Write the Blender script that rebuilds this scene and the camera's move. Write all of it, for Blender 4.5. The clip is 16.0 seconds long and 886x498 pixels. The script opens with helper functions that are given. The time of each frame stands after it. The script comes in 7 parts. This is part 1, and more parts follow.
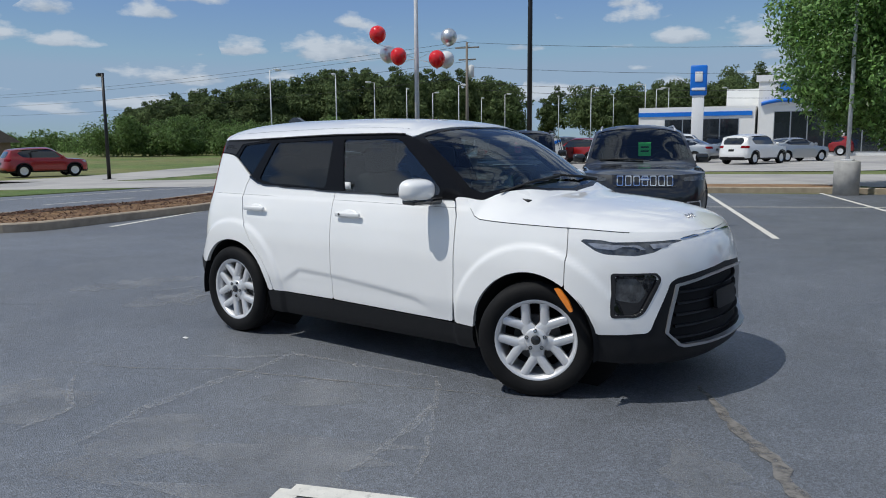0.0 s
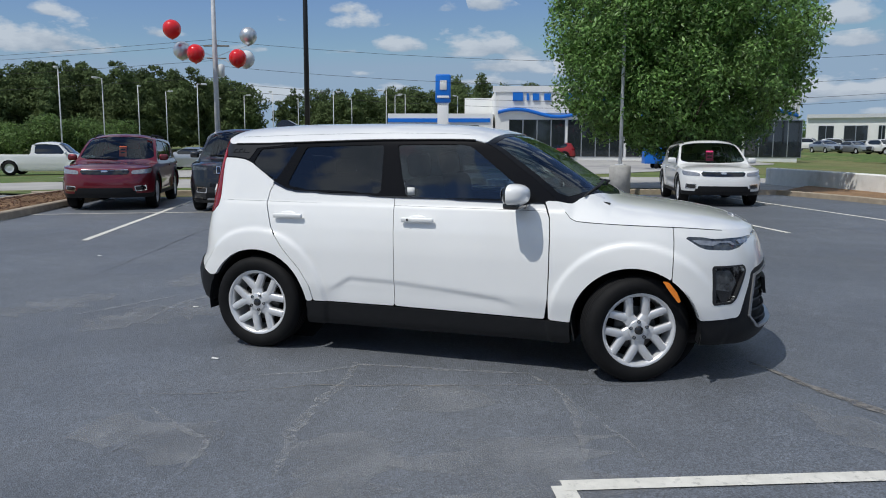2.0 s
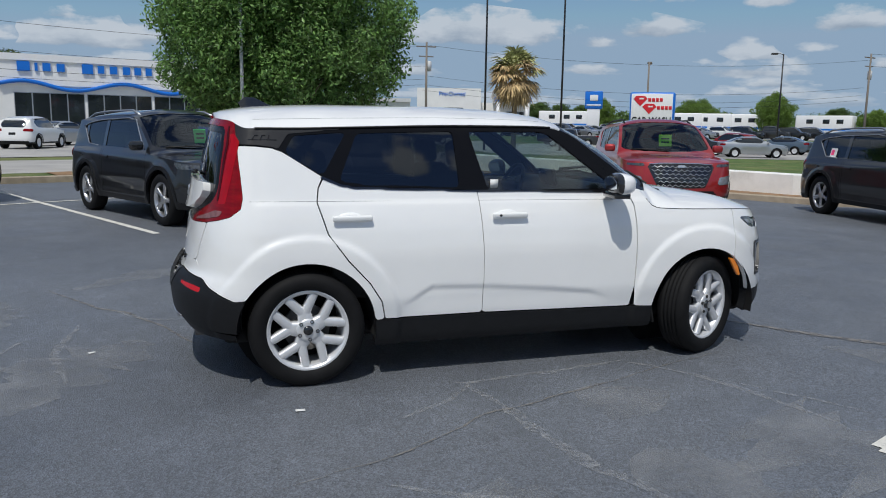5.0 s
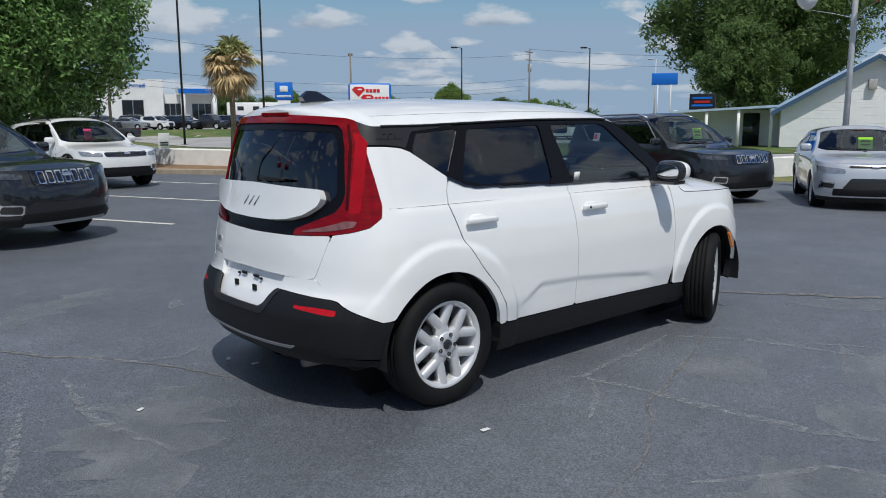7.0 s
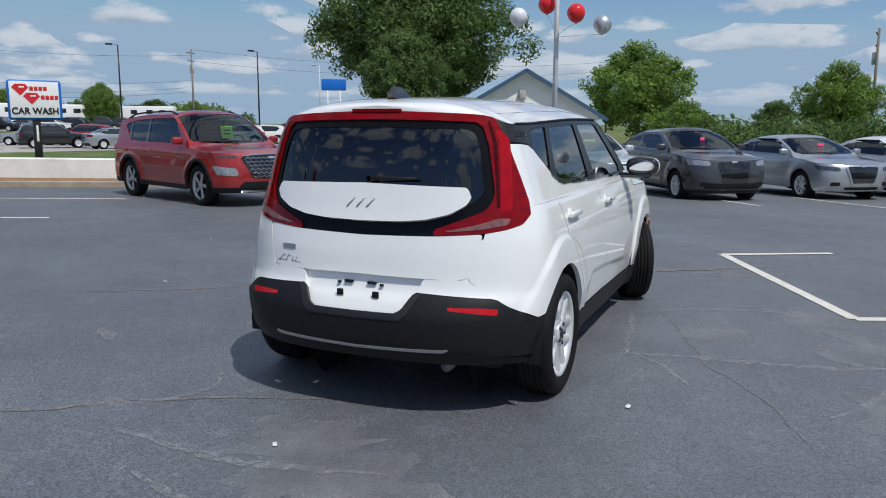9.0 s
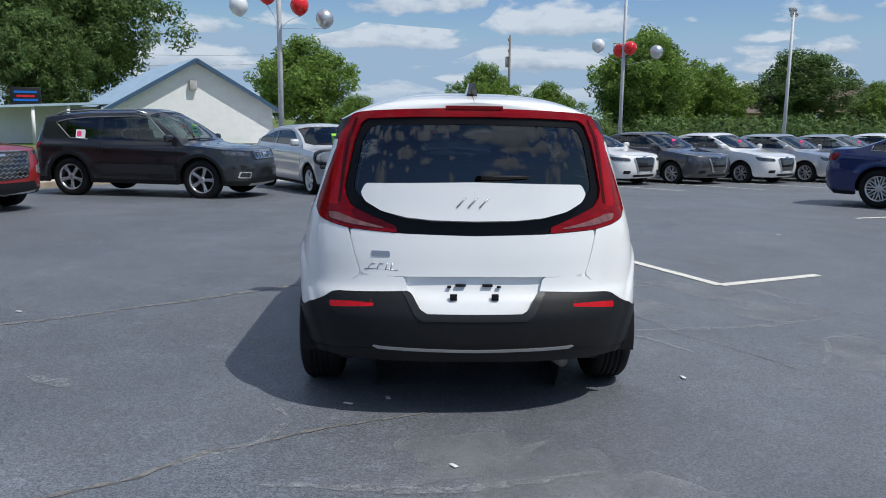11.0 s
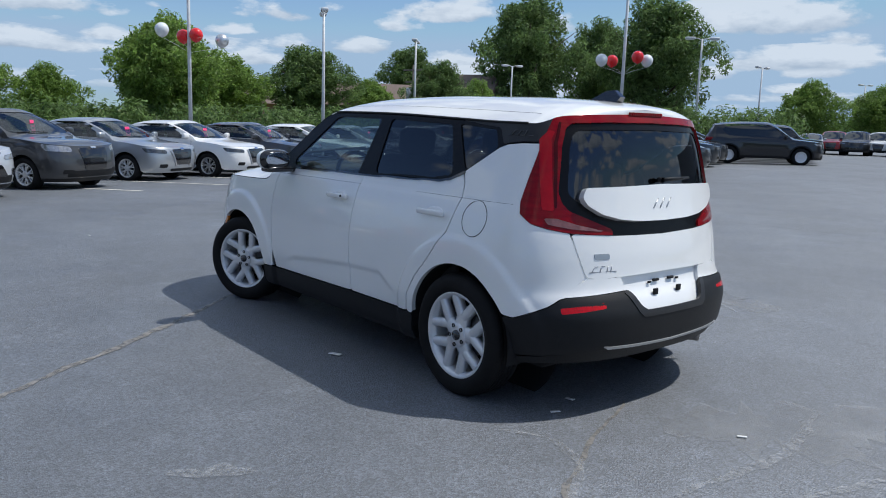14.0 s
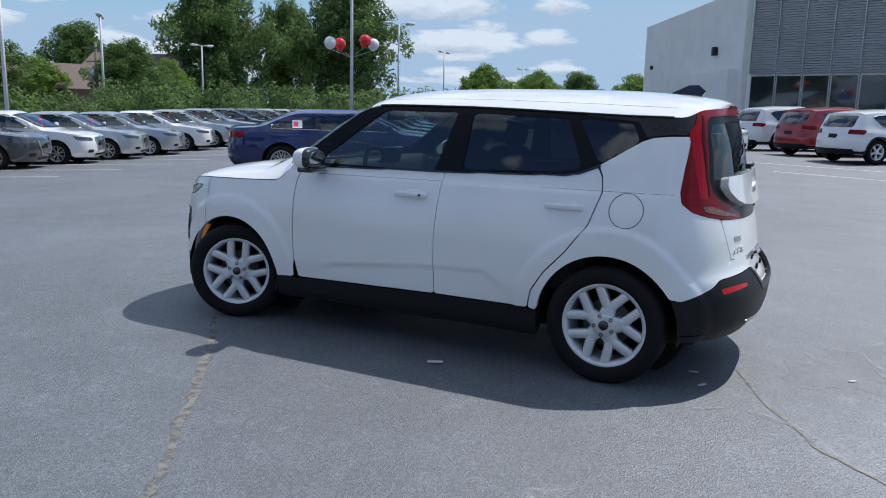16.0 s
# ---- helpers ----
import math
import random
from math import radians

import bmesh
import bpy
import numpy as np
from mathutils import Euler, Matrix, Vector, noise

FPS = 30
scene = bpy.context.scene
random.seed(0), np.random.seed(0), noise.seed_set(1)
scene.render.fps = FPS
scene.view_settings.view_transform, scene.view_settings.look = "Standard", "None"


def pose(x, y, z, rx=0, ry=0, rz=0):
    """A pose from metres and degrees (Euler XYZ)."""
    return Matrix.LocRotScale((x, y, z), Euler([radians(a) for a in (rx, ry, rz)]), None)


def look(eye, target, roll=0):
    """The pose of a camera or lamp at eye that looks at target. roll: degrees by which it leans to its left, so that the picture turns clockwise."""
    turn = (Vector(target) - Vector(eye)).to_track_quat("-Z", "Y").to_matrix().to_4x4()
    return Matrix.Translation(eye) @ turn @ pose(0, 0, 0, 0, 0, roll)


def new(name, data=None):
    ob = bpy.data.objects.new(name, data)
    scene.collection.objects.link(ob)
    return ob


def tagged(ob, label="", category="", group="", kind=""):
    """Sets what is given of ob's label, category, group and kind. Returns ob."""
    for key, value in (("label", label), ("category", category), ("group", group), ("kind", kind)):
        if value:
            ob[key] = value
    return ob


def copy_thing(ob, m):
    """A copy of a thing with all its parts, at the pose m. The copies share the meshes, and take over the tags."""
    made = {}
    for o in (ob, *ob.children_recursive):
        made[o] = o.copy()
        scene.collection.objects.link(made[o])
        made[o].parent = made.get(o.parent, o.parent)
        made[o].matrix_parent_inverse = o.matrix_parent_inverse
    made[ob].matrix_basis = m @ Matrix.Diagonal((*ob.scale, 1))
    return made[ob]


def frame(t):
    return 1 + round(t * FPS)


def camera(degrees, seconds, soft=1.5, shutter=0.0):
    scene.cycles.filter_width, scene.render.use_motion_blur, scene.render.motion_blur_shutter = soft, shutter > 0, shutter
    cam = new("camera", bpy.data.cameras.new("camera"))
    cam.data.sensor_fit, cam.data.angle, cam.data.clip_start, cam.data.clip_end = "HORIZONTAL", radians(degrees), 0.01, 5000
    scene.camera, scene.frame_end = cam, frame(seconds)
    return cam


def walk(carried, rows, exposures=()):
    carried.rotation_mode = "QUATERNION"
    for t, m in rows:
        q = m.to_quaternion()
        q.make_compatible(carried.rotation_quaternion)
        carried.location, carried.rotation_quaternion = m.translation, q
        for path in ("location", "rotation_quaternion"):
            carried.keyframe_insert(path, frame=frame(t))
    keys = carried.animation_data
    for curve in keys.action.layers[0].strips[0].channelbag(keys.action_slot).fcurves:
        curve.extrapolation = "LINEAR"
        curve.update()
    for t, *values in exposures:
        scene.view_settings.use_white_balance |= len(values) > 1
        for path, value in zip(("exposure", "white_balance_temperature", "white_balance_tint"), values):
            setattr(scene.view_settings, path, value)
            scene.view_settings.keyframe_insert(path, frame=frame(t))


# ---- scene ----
cam = camera(59.4, 16.0, 1.0)
PATH = [
    (0, (3.497, -4.475, 1.416), (2.282, -2.91, 1.141), -0.5),
    (0.5, (3.15, -4.868, 1.438), (2.065, -3.21, 1.173), -0.3),
    (1, (2.706, -5.158, 1.432), (1.763, -3.413, 1.173), -0.2),
    (1.5, (2.204, -5.455, 1.451), (1.419, -3.634, 1.19), 0.0),
    (2, (1.623, -5.607, 1.441), (1.011, -3.722, 1.172), 0.2),
    (2.5, (1.021, -5.731, 1.469), (0.595, -3.797, 1.189), 0.2),
    (3, (0.421, -5.735, 1.455), (0.192, -3.769, 1.166), 0.3),
    (3.5, (-0.202, -5.682, 1.463), (-0.219, -3.704, 1.166), 0.6),
    (4, (-0.784, -5.537, 1.459), (-0.585, -3.57, 1.155), 0.7),
    (4.5, (-1.361, -5.336, 1.467), (-0.946, -3.404, 1.158), 0.9),
    (5, (-1.906, -5.105, 1.459), (-1.29, -3.228, 1.148), 0.9),
    (5.2, (-2.097, -4.953, 1.473), (-1.403, -3.103, 1.16), 0.9),
    (7.3, (-4.122, -3.51, 1.465), (-2.727, -2.115, 1.134), -0.2),
    (7.5, (-4.277, -3.325, 1.47), (-2.823, -1.993, 1.138), -0.1),
    (8, (-4.685, -2.861, 1.466), (-3.09, -1.701, 1.133), -0.0),
    (8.2, (-4.815, -2.68, 1.442), (-3.171, -1.59, 1.112), 0.0),
    (10.3, (-5.638, -0.479, 1.428), (-3.676, -0.255, 1.11), 0.6),
    (10.5, (-5.622, -0.262, 1.432), (-3.653, -0.126, 1.11), 0.6),
    (11, (-5.596, 0.298, 1.437), (-3.625, 0.219, 1.109), 0.7),
    (11.5, (-5.507, 0.831, 1.425), (-3.557, 0.537, 1.091), 0.9),
    (12, (-5.378, 1.383, 1.42), (-3.472, 0.877, 1.085), 1.1),
    (12.5, (-5.221, 1.936, 1.41), (-3.381, 1.227, 1.074), 1.5),
    (13, (-4.951, 2.463, 1.425), (-3.199, 1.558, 1.091), 1.9),
    (13.5, (-4.671, 2.991, 1.429), (-3.026, 1.902, 1.098), 2.0),
    (14, (-4.297, 3.452, 1.438), (-2.776, 2.195, 1.109), 1.9),
    (14.5, (-3.894, 3.896, 1.43), (-2.513, 2.489, 1.097), 1.6),
    (15, (-3.417, 4.239, 1.426), (-2.185, 2.701, 1.086), 1.3),
    (15.5, (-2.909, 4.627, 1.448), (-1.841, 2.972, 1.1), 1.4),
    (16, (-2.356, 4.87, 1.443), (-1.464, 3.115, 1.091), 1.4),
]
walk(cam, [(t, look(e, g, r)) for t, e, g, r in PATH], [(0, -.25, 6330, 8), (5, -.32, 6370, 8), (8, -.23, 6370, 8), (10.5, -.06, 6340, 8), (12.5, .02, 6280, 8), (14, .08, 6230, 8), (16, .19, 6200, 8)])

# ---- world and sun ----
SUN_FROM = Vector((-.295, -.51, 1.0)).normalized()
sun_data = bpy.data.lights.new("sun", "SUN")
sun_data.energy, sun_data.angle, sun_data.color = 3.6, radians(.53), (1.0, .955, .89)
sun = new("sun", sun_data)
sun.rotation_euler = SUN_FROM.to_track_quat("Z", "Y").to_euler()
sun.location = (0, 0, 60)

world = bpy.data.worlds.new("sky")
scene.world = world
world.use_nodes = True
wn, wl = world.node_tree.nodes, world.node_tree.links
wn.clear()
sky = wn.new("ShaderNodeTexSky")
sky.sky_type, sky.sun_disc = "NISHITA", False
sky.sun_elevation = math.asin(SUN_FROM.z)
sky.sun_rotation = math.atan2(SUN_FROM.x, SUN_FROM.y)
sky.air_density, sky.dust_density, sky.ozone_density = 1.0, .15, 3.0
co = wn.new("ShaderNodeTexCoord")
sep = wn.new("ShaderNodeSeparateXYZ")
wl.new(co.outputs["Generated"], sep.inputs[0])


def wmath(op, a, b=None, clamp=False):
    n = wn.new("ShaderNodeMath")
    n.operation, n.use_clamp = op, clamp
    for i, v in enumerate((a, b)):
        if v is None:
            continue
        if isinstance(v, (int, float)):
            n.inputs[i].default_value = v
        else:
            wl.new(v, n.inputs[i])
    return n.outputs[0]


# fair-weather cumulus: two bands of heaps over bearing and height, flat below and rounded above, smaller towards the horizon
def wnoise(u, v, scale, detail, rough):
    p = wn.new("ShaderNodeCombineXYZ")
    wl.new(u, p.inputs[0]), wl.new(v, p.inputs[1])
    n = wn.new("ShaderNodeTexNoise")
    n.inputs["Scale"].default_value, n.inputs["Detail"].default_value, n.inputs["Roughness"].default_value = scale, detail, rough
    wl.new(p.outputs[0], n.inputs["Vector"])
    return wmath("SUBTRACT", n.outputs["Fac"], .5)


bear = wmath("ARCTAN2", sep.outputs[1], sep.outputs[0])
rise = wmath("MAXIMUM", sep.outputs[2], .0)
tier = wmath("LOGARITHM", wmath("ADD", rise, .07), math.e)
spread_ = wn.new("ShaderNodeMapRange")          # thinner to the north-west
for key_, val_ in zip(("From Min", "From Max", "To Min", "To Max"), (.9, 2.5, 1.0, .66)):
    spread_.inputs[key_].default_value = val_
wl.new(bear, spread_.inputs[0])
overhead = wn.new("ShaderNodeMapRange")         # broken cloud added overhead, out of view, to brighten the shade
for key_, val_ in zip(("From Min", "From Max", "To Min", "To Max"), (.34, .62, 1.0, 1.7)):
    overhead.inputs[key_].default_value = val_
wl.new(sep.outputs[2], overhead.inputs[0])
puff = wmath("ADD", wmath("MULTIPLY", wnoise(bear, wmath("MULTIPLY", tier, .42), 15.0, 7.0, .58), .95), wmath("MULTIPLY", wnoise(bear, wmath("MULTIPLY", tier, .4), 48.0, 3.0, .5), .22))
warp = wnoise(bear, tier, 3.0, 2.0, .5)


def heaps(su, sv, off, small, large):
    """How thick the heaps are, and how high in its heap each direction lies."""
    p = wn.new("ShaderNodeCombineXYZ")
    wl.new(wmath("ADD", wmath("ADD", wmath("MULTIPLY", bear, su), off), wmath("MULTIPLY", warp, .5)), p.inputs[0])
    wl.new(wmath("ADD", wmath("MULTIPLY", tier, sv), off * 1.7), p.inputs[1])
    vo = wn.new("ShaderNodeTexVoronoi")
    vo.voronoi_dimensions = "2D"
    vo.inputs["Scale"].default_value, vo.inputs["Randomness"].default_value = 1.0, .85
    wl.new(p.outputs[0], vo.inputs["Vector"])
    gap = wn.new("ShaderNodeVectorMath")
    gap.operation = "SUBTRACT"
    wl.new(p.outputs[0], gap.inputs[0]), wl.new(vo.outputs["Position"], gap.inputs[1])
    q = wn.new("ShaderNodeSeparateXYZ")
    wl.new(gap.outputs[0], q.inputs[0])
    over, under = wmath("MAXIMUM", q.outputs[1], 0.0), wmath("MULTIPLY", wmath("MINIMUM", q.outputs[1], 0.0), 2.6)
    up_ = wmath("ADD", over, under)
    dist = wmath("SQRT", wmath("ADD", wmath("MULTIPLY", q.outputs[0], q.outputs[0]), wmath("MULTIPLY", up_, up_)))
    pick = wn.new("ShaderNodeSeparateXYZ")
    wl.new(vo.outputs["Color"], pick.inputs[0])
    rad = wmath("MULTIPLY", wmath("ADD", wmath("MULTIPLY", pick.outputs[0], large - small), small), spread_.outputs[0])
    rad = wmath("MULTIPLY", rad, overhead.outputs[0])
    return wmath("ADD", wmath("SUBTRACT", rad, dist), wmath("MULTIPLY", puff, 1.0)), q.outputs[1]


cool = wn.new("ShaderNodeMixRGB")
cool.blend_type, cool.inputs[0].default_value, cool.inputs[2].default_value = "MULTIPLY", 1.0, (.755, .80, .965, 1)
wl.new(sky.outputs[0], cool.inputs[1])
clear = wn.new("ShaderNodeMixRGB")               # clear air: little glare round the sun
clear.blend_type, clear.inputs[0].default_value, clear.inputs[2].default_value = "DARKEN", 1.0, (3.0, 4.1, 5.5, 1)
wl.new(cool.outputs[0], clear.inputs[1])
seen_ = clear.outputs[0]
haze = wmath("MULTIPLY", wmath("SUBTRACT", sep.outputs[2], .004), 22.0, True)
for su, sv, off, small, large, gain in ((9.5, 4.2, 3.3, .05, .50, 6.0), (4.4, 2.7, .4, .10, .60, 6.5)):
    depth_, high = heaps(su, sv, off, small, large)
    veil = wmath("MULTIPLY", wmath("MULTIPLY", wmath("MULTIPLY", depth_, gain, True), haze), .95)
    lit = wmath("ADD", wmath("ADD", wmath("MULTIPLY", high, 1.7), wmath("MULTIPLY", puff, 2.0)), .46, True)
    shade = wn.new("ShaderNodeValToRGB")
    shade.color_ramp.elements[0].position, shade.color_ramp.elements[1].position = .05, .70
    shade.color_ramp.elements[0].color, shade.color_ramp.elements[1].color = (3.1, 3.8, 4.8, 1), (5.6, 6.1, 6.8, 1)
    wl.new(lit, shade.inputs[0])
    mix = wn.new("ShaderNodeMixRGB")
    wl.new(veil, mix.inputs[0]), wl.new(seen_, mix.inputs[1]), wl.new(shade.outputs[0], mix.inputs[2])
    seen_ = mix.outputs[0]
bg = wn.new("ShaderNodeBackground")
bg.inputs[1].default_value = .113
wl.new(mix.outputs[0], bg.inputs[0])
wo = wn.new("ShaderNodeOutputWorld")
wl.new(bg.outputs[0], wo.inputs[0])


# ---- materials ----
def material(name, base, rough=.5, metal=0.0, vary=0.0, scale=8.0, bump=0.0, bump_scale=60.0, coat=0.0, second=None, mix_at=(.45, .6), mix_scale=3.0, rand=0.0, rough_vary=0.0, spec=.5, stretch=None, trans=0.0, ior=1.45, island=0.0, through_leaf=0.0):
    m = bpy.data.materials.new(name)
    m.use_nodes = True
    nt, n, l = m.node_tree, m.node_tree.nodes, m.node_tree.links
    b = n["Principled BSDF"]
    b.inputs["Base Color"].default_value = (*base, 1)
    b.inputs["Roughness"].default_value, b.inputs["Metallic"].default_value = rough, metal
    b.inputs["Coat Weight"].default_value, b.inputs["Coat Roughness"].default_value = coat, .03
    b.inputs["Specular IOR Level"].default_value, b.inputs["Transmission Weight"].default_value, b.inputs["IOR"].default_value = spec, trans, ior
    tc = n.new("ShaderNodeTexCoord")
    vec = tc.outputs["Object"]
    if stretch:
        mp = n.new("ShaderNodeMapping")
        mp.inputs["Scale"].default_value = stretch
        l.new(vec, mp.inputs[0])
        vec = mp.outputs[0]

    def noise_at(s, detail=6.0, r=.6):
        t = n.new("ShaderNodeTexNoise")
        t.inputs["Scale"].default_value, t.inputs["Detail"].default_value, t.inputs["Roughness"].default_value = s, detail, r
        l.new(vec, t.inputs["Vector"])
        return t.outputs["Fac"]

    col = None
    if second:
        r = n.new("ShaderNodeValToRGB")
        r.color_ramp.elements[0].position, r.color_ramp.elements[1].position = mix_at
        r.color_ramp.elements[0].color, r.color_ramp.elements[1].color = (*base, 1), (*second, 1)
        l.new(noise_at(mix_scale), r.inputs[0])
        col = r.outputs[0]
    if vary:
        h = n.new("ShaderNodeHueSaturation")
        mr = n.new("ShaderNodeMapRange")
        mr.inputs["From Min"].default_value, mr.inputs["From Max"].default_value = .3, .7
        mr.inputs["To Min"].default_value, mr.inputs["To Max"].default_value = 1 - vary, 1 + vary
        l.new(noise_at(scale), mr.inputs[0])
        l.new(mr.outputs[0], h.inputs["Value"])
        if col:
            l.new(col, h.inputs["Color"])
        else:
            h.inputs["Color"].default_value = (*base, 1)
        col = h.outputs[0]
    for amount, node, socket in ((rand, "ShaderNodeObjectInfo", "Random"), (island, "ShaderNodeNewGeometry", "Random Per Island")):
        if amount:
            oi = n.new(node)
            mr = n.new("ShaderNodeMapRange")
            mr.inputs["To Min"].default_value, mr.inputs["To Max"].default_value = 1 - amount, 1 + amount
            l.new(oi.outputs[socket], mr.inputs[0])
            h = n.new("ShaderNodeHueSaturation")
            l.new(mr.outputs[0], h.inputs["Value"])
            if col:
                l.new(col, h.inputs["Color"])
            else:
                h.inputs["Color"].default_value = (*base, 1)
            col = h.outputs[0]
    if col:
        l.new(col, b.inputs["Base Color"])
    if rough_vary:
        mr = n.new("ShaderNodeMapRange")
        mr.inputs["From Min"].default_value, mr.inputs["From Max"].default_value = .3, .7
        mr.inputs["To Min"].default_value, mr.inputs["To Max"].default_value = rough - rough_vary, rough + rough_vary
        l.new(noise_at(scale * .6), mr.inputs[0])
        l.new(mr.outputs[0], b.inputs["Roughness"])
    if bump:
        bp = n.new("ShaderNodeBump")
        bp.inputs["Strength"].default_value, bp.inputs["Distance"].default_value = 1.0, bump
        l.new(noise_at(bump_scale, 4.0), bp.inputs["Height"])
        l.new(bp.outputs[0], b.inputs["Normal"])
    if through_leaf:
        tl, mx = n.new("ShaderNodeBsdfTranslucent"), n.new("ShaderNodeMixShader")
        tl.inputs[0].default_value, mx.inputs[0].default_value = (*base, 1), through_leaf
        if col:
            l.new(col, tl.inputs[0])
        l.new(b.outputs[0], mx.inputs[1]), l.new(tl.outputs[0], mx.inputs[2])
        l.new(mx.outputs[0], n["Material Output"].inputs[0])
    return m


def glass(name, tint, gloss=1.5, body=(.01, .01, .012), solid=0.0):
    """A thin pane: it lets tinted light through and mirrors by Fresnel; solid: how much of it is a dark film."""
    m = bpy.data.materials.new(name)
    m.use_nodes = True
    n, l = m.node_tree.nodes, m.node_tree.links
    n.clear()
    t = n.new("ShaderNodeBsdfTransparent")
    t.inputs[0].default_value = (*tint, 1)
    d = n.new("ShaderNodeBsdfDiffuse")
    d.inputs[0].default_value = (*body, 1)
    a = n.new("ShaderNodeMixShader")
    a.inputs[0].default_value = solid
    l.new(t.outputs[0], a.inputs[1])
    l.new(d.outputs[0], a.inputs[2])
    g = n.new("ShaderNodeBsdfGlossy")
    g.inputs["Roughness"].default_value = .015
    g.inputs[0].default_value = (.95, .97, 1, 1)
    lw = n.new("ShaderNodeLayerWeight")     # Schlick's curve on both sides of the thin pane
    pw = n.new("ShaderNodeMath")
    pw.operation, pw.inputs[1].default_value = "POWER", 5.0
    l.new(lw.outputs["Facing"], pw.inputs[0])
    lw.inputs[0].default_value = .5
    fr = n.new("ShaderNodeMapRange")
    fr.inputs["To Min"].default_value, fr.inputs["To Max"].default_value = ((gloss - 1) / (gloss + 1)) ** 2 * 1.25, .95
    l.new(pw.outputs[0], fr.inputs[0])
    x = n.new("ShaderNodeMixShader")
    l.new(fr.outputs[0], x.inputs[0])
    l.new(a.outputs[0], x.inputs[1])
    l.new(g.outputs[0], x.inputs[2])
    o = n.new("ShaderNodeOutputMaterial")
    l.new(x.outputs[0], o.inputs[0])
    return m


def paint(name, base, metal=.0, rough=.28, flake=.0):
    return material(name, base, rough, metal, vary=.02, scale=2.0, coat=1.0, bump=.00002 if flake else 0, bump_scale=900, rough_vary=.03)


M = {
    "white": paint("white_paint", (.85, .85, .835), 0, .30),
    "black_trim": material("black_plastic", (.011, .0115, .013), .50, spec=.28, vary=.12, scale=30, bump=.0003, bump_scale=500),
    "gray_trim": material("grey_plastic", (.022, .022, .024), .40, spec=.40, vary=.12, scale=30, bump=.0003, bump_scale=500),
    "frit": material("black_glass_border", (.005, .005, .006), .25, spec=.2, vary=.1),
    "gloss_black": material("gloss_black", (.008, .008, .009), .12, coat=1.0),
    "seal": material("rubber_seal", (.012, .012, .012), .6, vary=.2),
    "tyre": material("tyre_rubber", (.0085, .0085, .009), .70, spec=.22, vary=.2, scale=12, bump=.0006, bump_scale=260),
    "alloy": material("silver_alloy", (.70, .705, .715), .30, .40, vary=.05, scale=20),
    "dark_alloy": material("dark_alloy", (.11, .11, .12), .35, .8, vary=.05, scale=20),
    "machined": material("machined_alloy", (.52, .52, .53), .28, .85, vary=.08, scale=20),
    "steel": material("brake_steel", (.16, .155, .15), .45, .7, vary=.25, scale=20),
    "chrome": material("chrome", (.75, .76, .78), .10, 1.0, vary=.03, scale=20),
    "satin": material("satin_silver", (.45, .46, .48), .32, .8, vary=.04),
    # near-black; on the sheet inside the hero's body it stands for shade
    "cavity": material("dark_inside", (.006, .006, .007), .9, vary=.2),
    "lamp_red": material("red_lens", (.20, .0018, .005), .14, spec=.30, vary=.30, scale=7, stretch=(1, 1, 6)),
    "lamp_core": material("bright_red_lens", (.36, .003, .009), .14, spec=.3, vary=.15, scale=14),
    "lamp_dark_red": material("dark_red_lens", (.055, .001, .002), .14, spec=.25, vary=.2, scale=14),
    "reflector": material("red_reflector", (.50, .008, .014), .2, spec=.3, vary=.12, scale=60),
    "lamp_pink": material("pale_reversing_lens", (.22, .10, .10), .14, spec=.4, vary=.35, scale=24, bump=.002, bump_scale=40),
    "lamp_clear": material("clear_lens", (.34, .35, .37), .10, .45, vary=.35, scale=26, coat=1.0, bump=.002, bump_scale=38),
    "lamp_smoke": material("smoked_lens", (.09, .095, .10), .10, .45, vary=.7, scale=20, coat=1.0, bump=.003, bump_scale=30),
    "amber": material("amber_lens", (.80, .23, .02), .18, coat=.6, vary=.10, scale=30),
    "glass": glass("clear_glass", (.50, .58, .57), 1.75),
    "screen": glass("windscreen_glass", (.56, .66, .64), 1.65),
    "privacy": glass("privacy_glass", (.085, .092, .10), 1.62),
    "car_glass": glass("parked_car_glass", (.34, .41, .41), 1.65),
    "car_glass_tint": glass("parked_car_dark_glass", (.07, .08, .085), 1.7),
    "car_glass_far": material("far_car_glass", (.012, .015, .017), .04, coat=1.0, vary=.3, scale=3),
    "seat": material("seat_cloth", (.022, .022, .024), .85, vary=.25, scale=40, bump=.0008, bump_scale=400),
    "liner": material("headliner", (.20, .20, .195), .9, vary=.08, scale=30),
    "dash": material("dashboard", (.016, .016, .017), .6, vary=.15, scale=30, bump=.0004, bump_scale=400),
    "paper": material("white_paper", (.78, .78, .76), .8, vary=.06, scale=14),
    "tag_green": material("green_tag", (.10, .80, .20), .6, vary=.05),
    "tag_lime": material("lime_tag", (.40, .85, .06), .6, vary=.05),
    "tag_pink": material("pink_tag", (.90, .07, .22), .6, vary=.05),
    "tag_orange": material("orange_tag", (.90, .16, .05), .6, vary=.05),
    "tag_print": material("tag_print", (.03, .05, .03), .7, vary=.1),
}


def add(name, verts, faces, mat, parent=None, label="", sharp_from=None, smooth_all=True, mats=None, slots=None):
    me = bpy.data.meshes.new(name)
    me.from_pydata([tuple(map(float, v)) for v in verts], [], [list(map(int, f)) for f in faces])
    for x in (mats or [mat]):
        me.materials.append(x)
    flags = np.zeros(len(me.polygons), bool)
    flags[: (len(flags) if sharp_from is None else sharp_from)] = smooth_all
    me.polygons.foreach_set("use_smooth", flags)
    if slots is not None:
        me.polygons.foreach_set("material_index", np.array(slots, np.int32))
    me.update()
    ob = new(name, me)
    if parent:
        ob.parent = parent
    if label:
        ob["label"] = label
    return ob


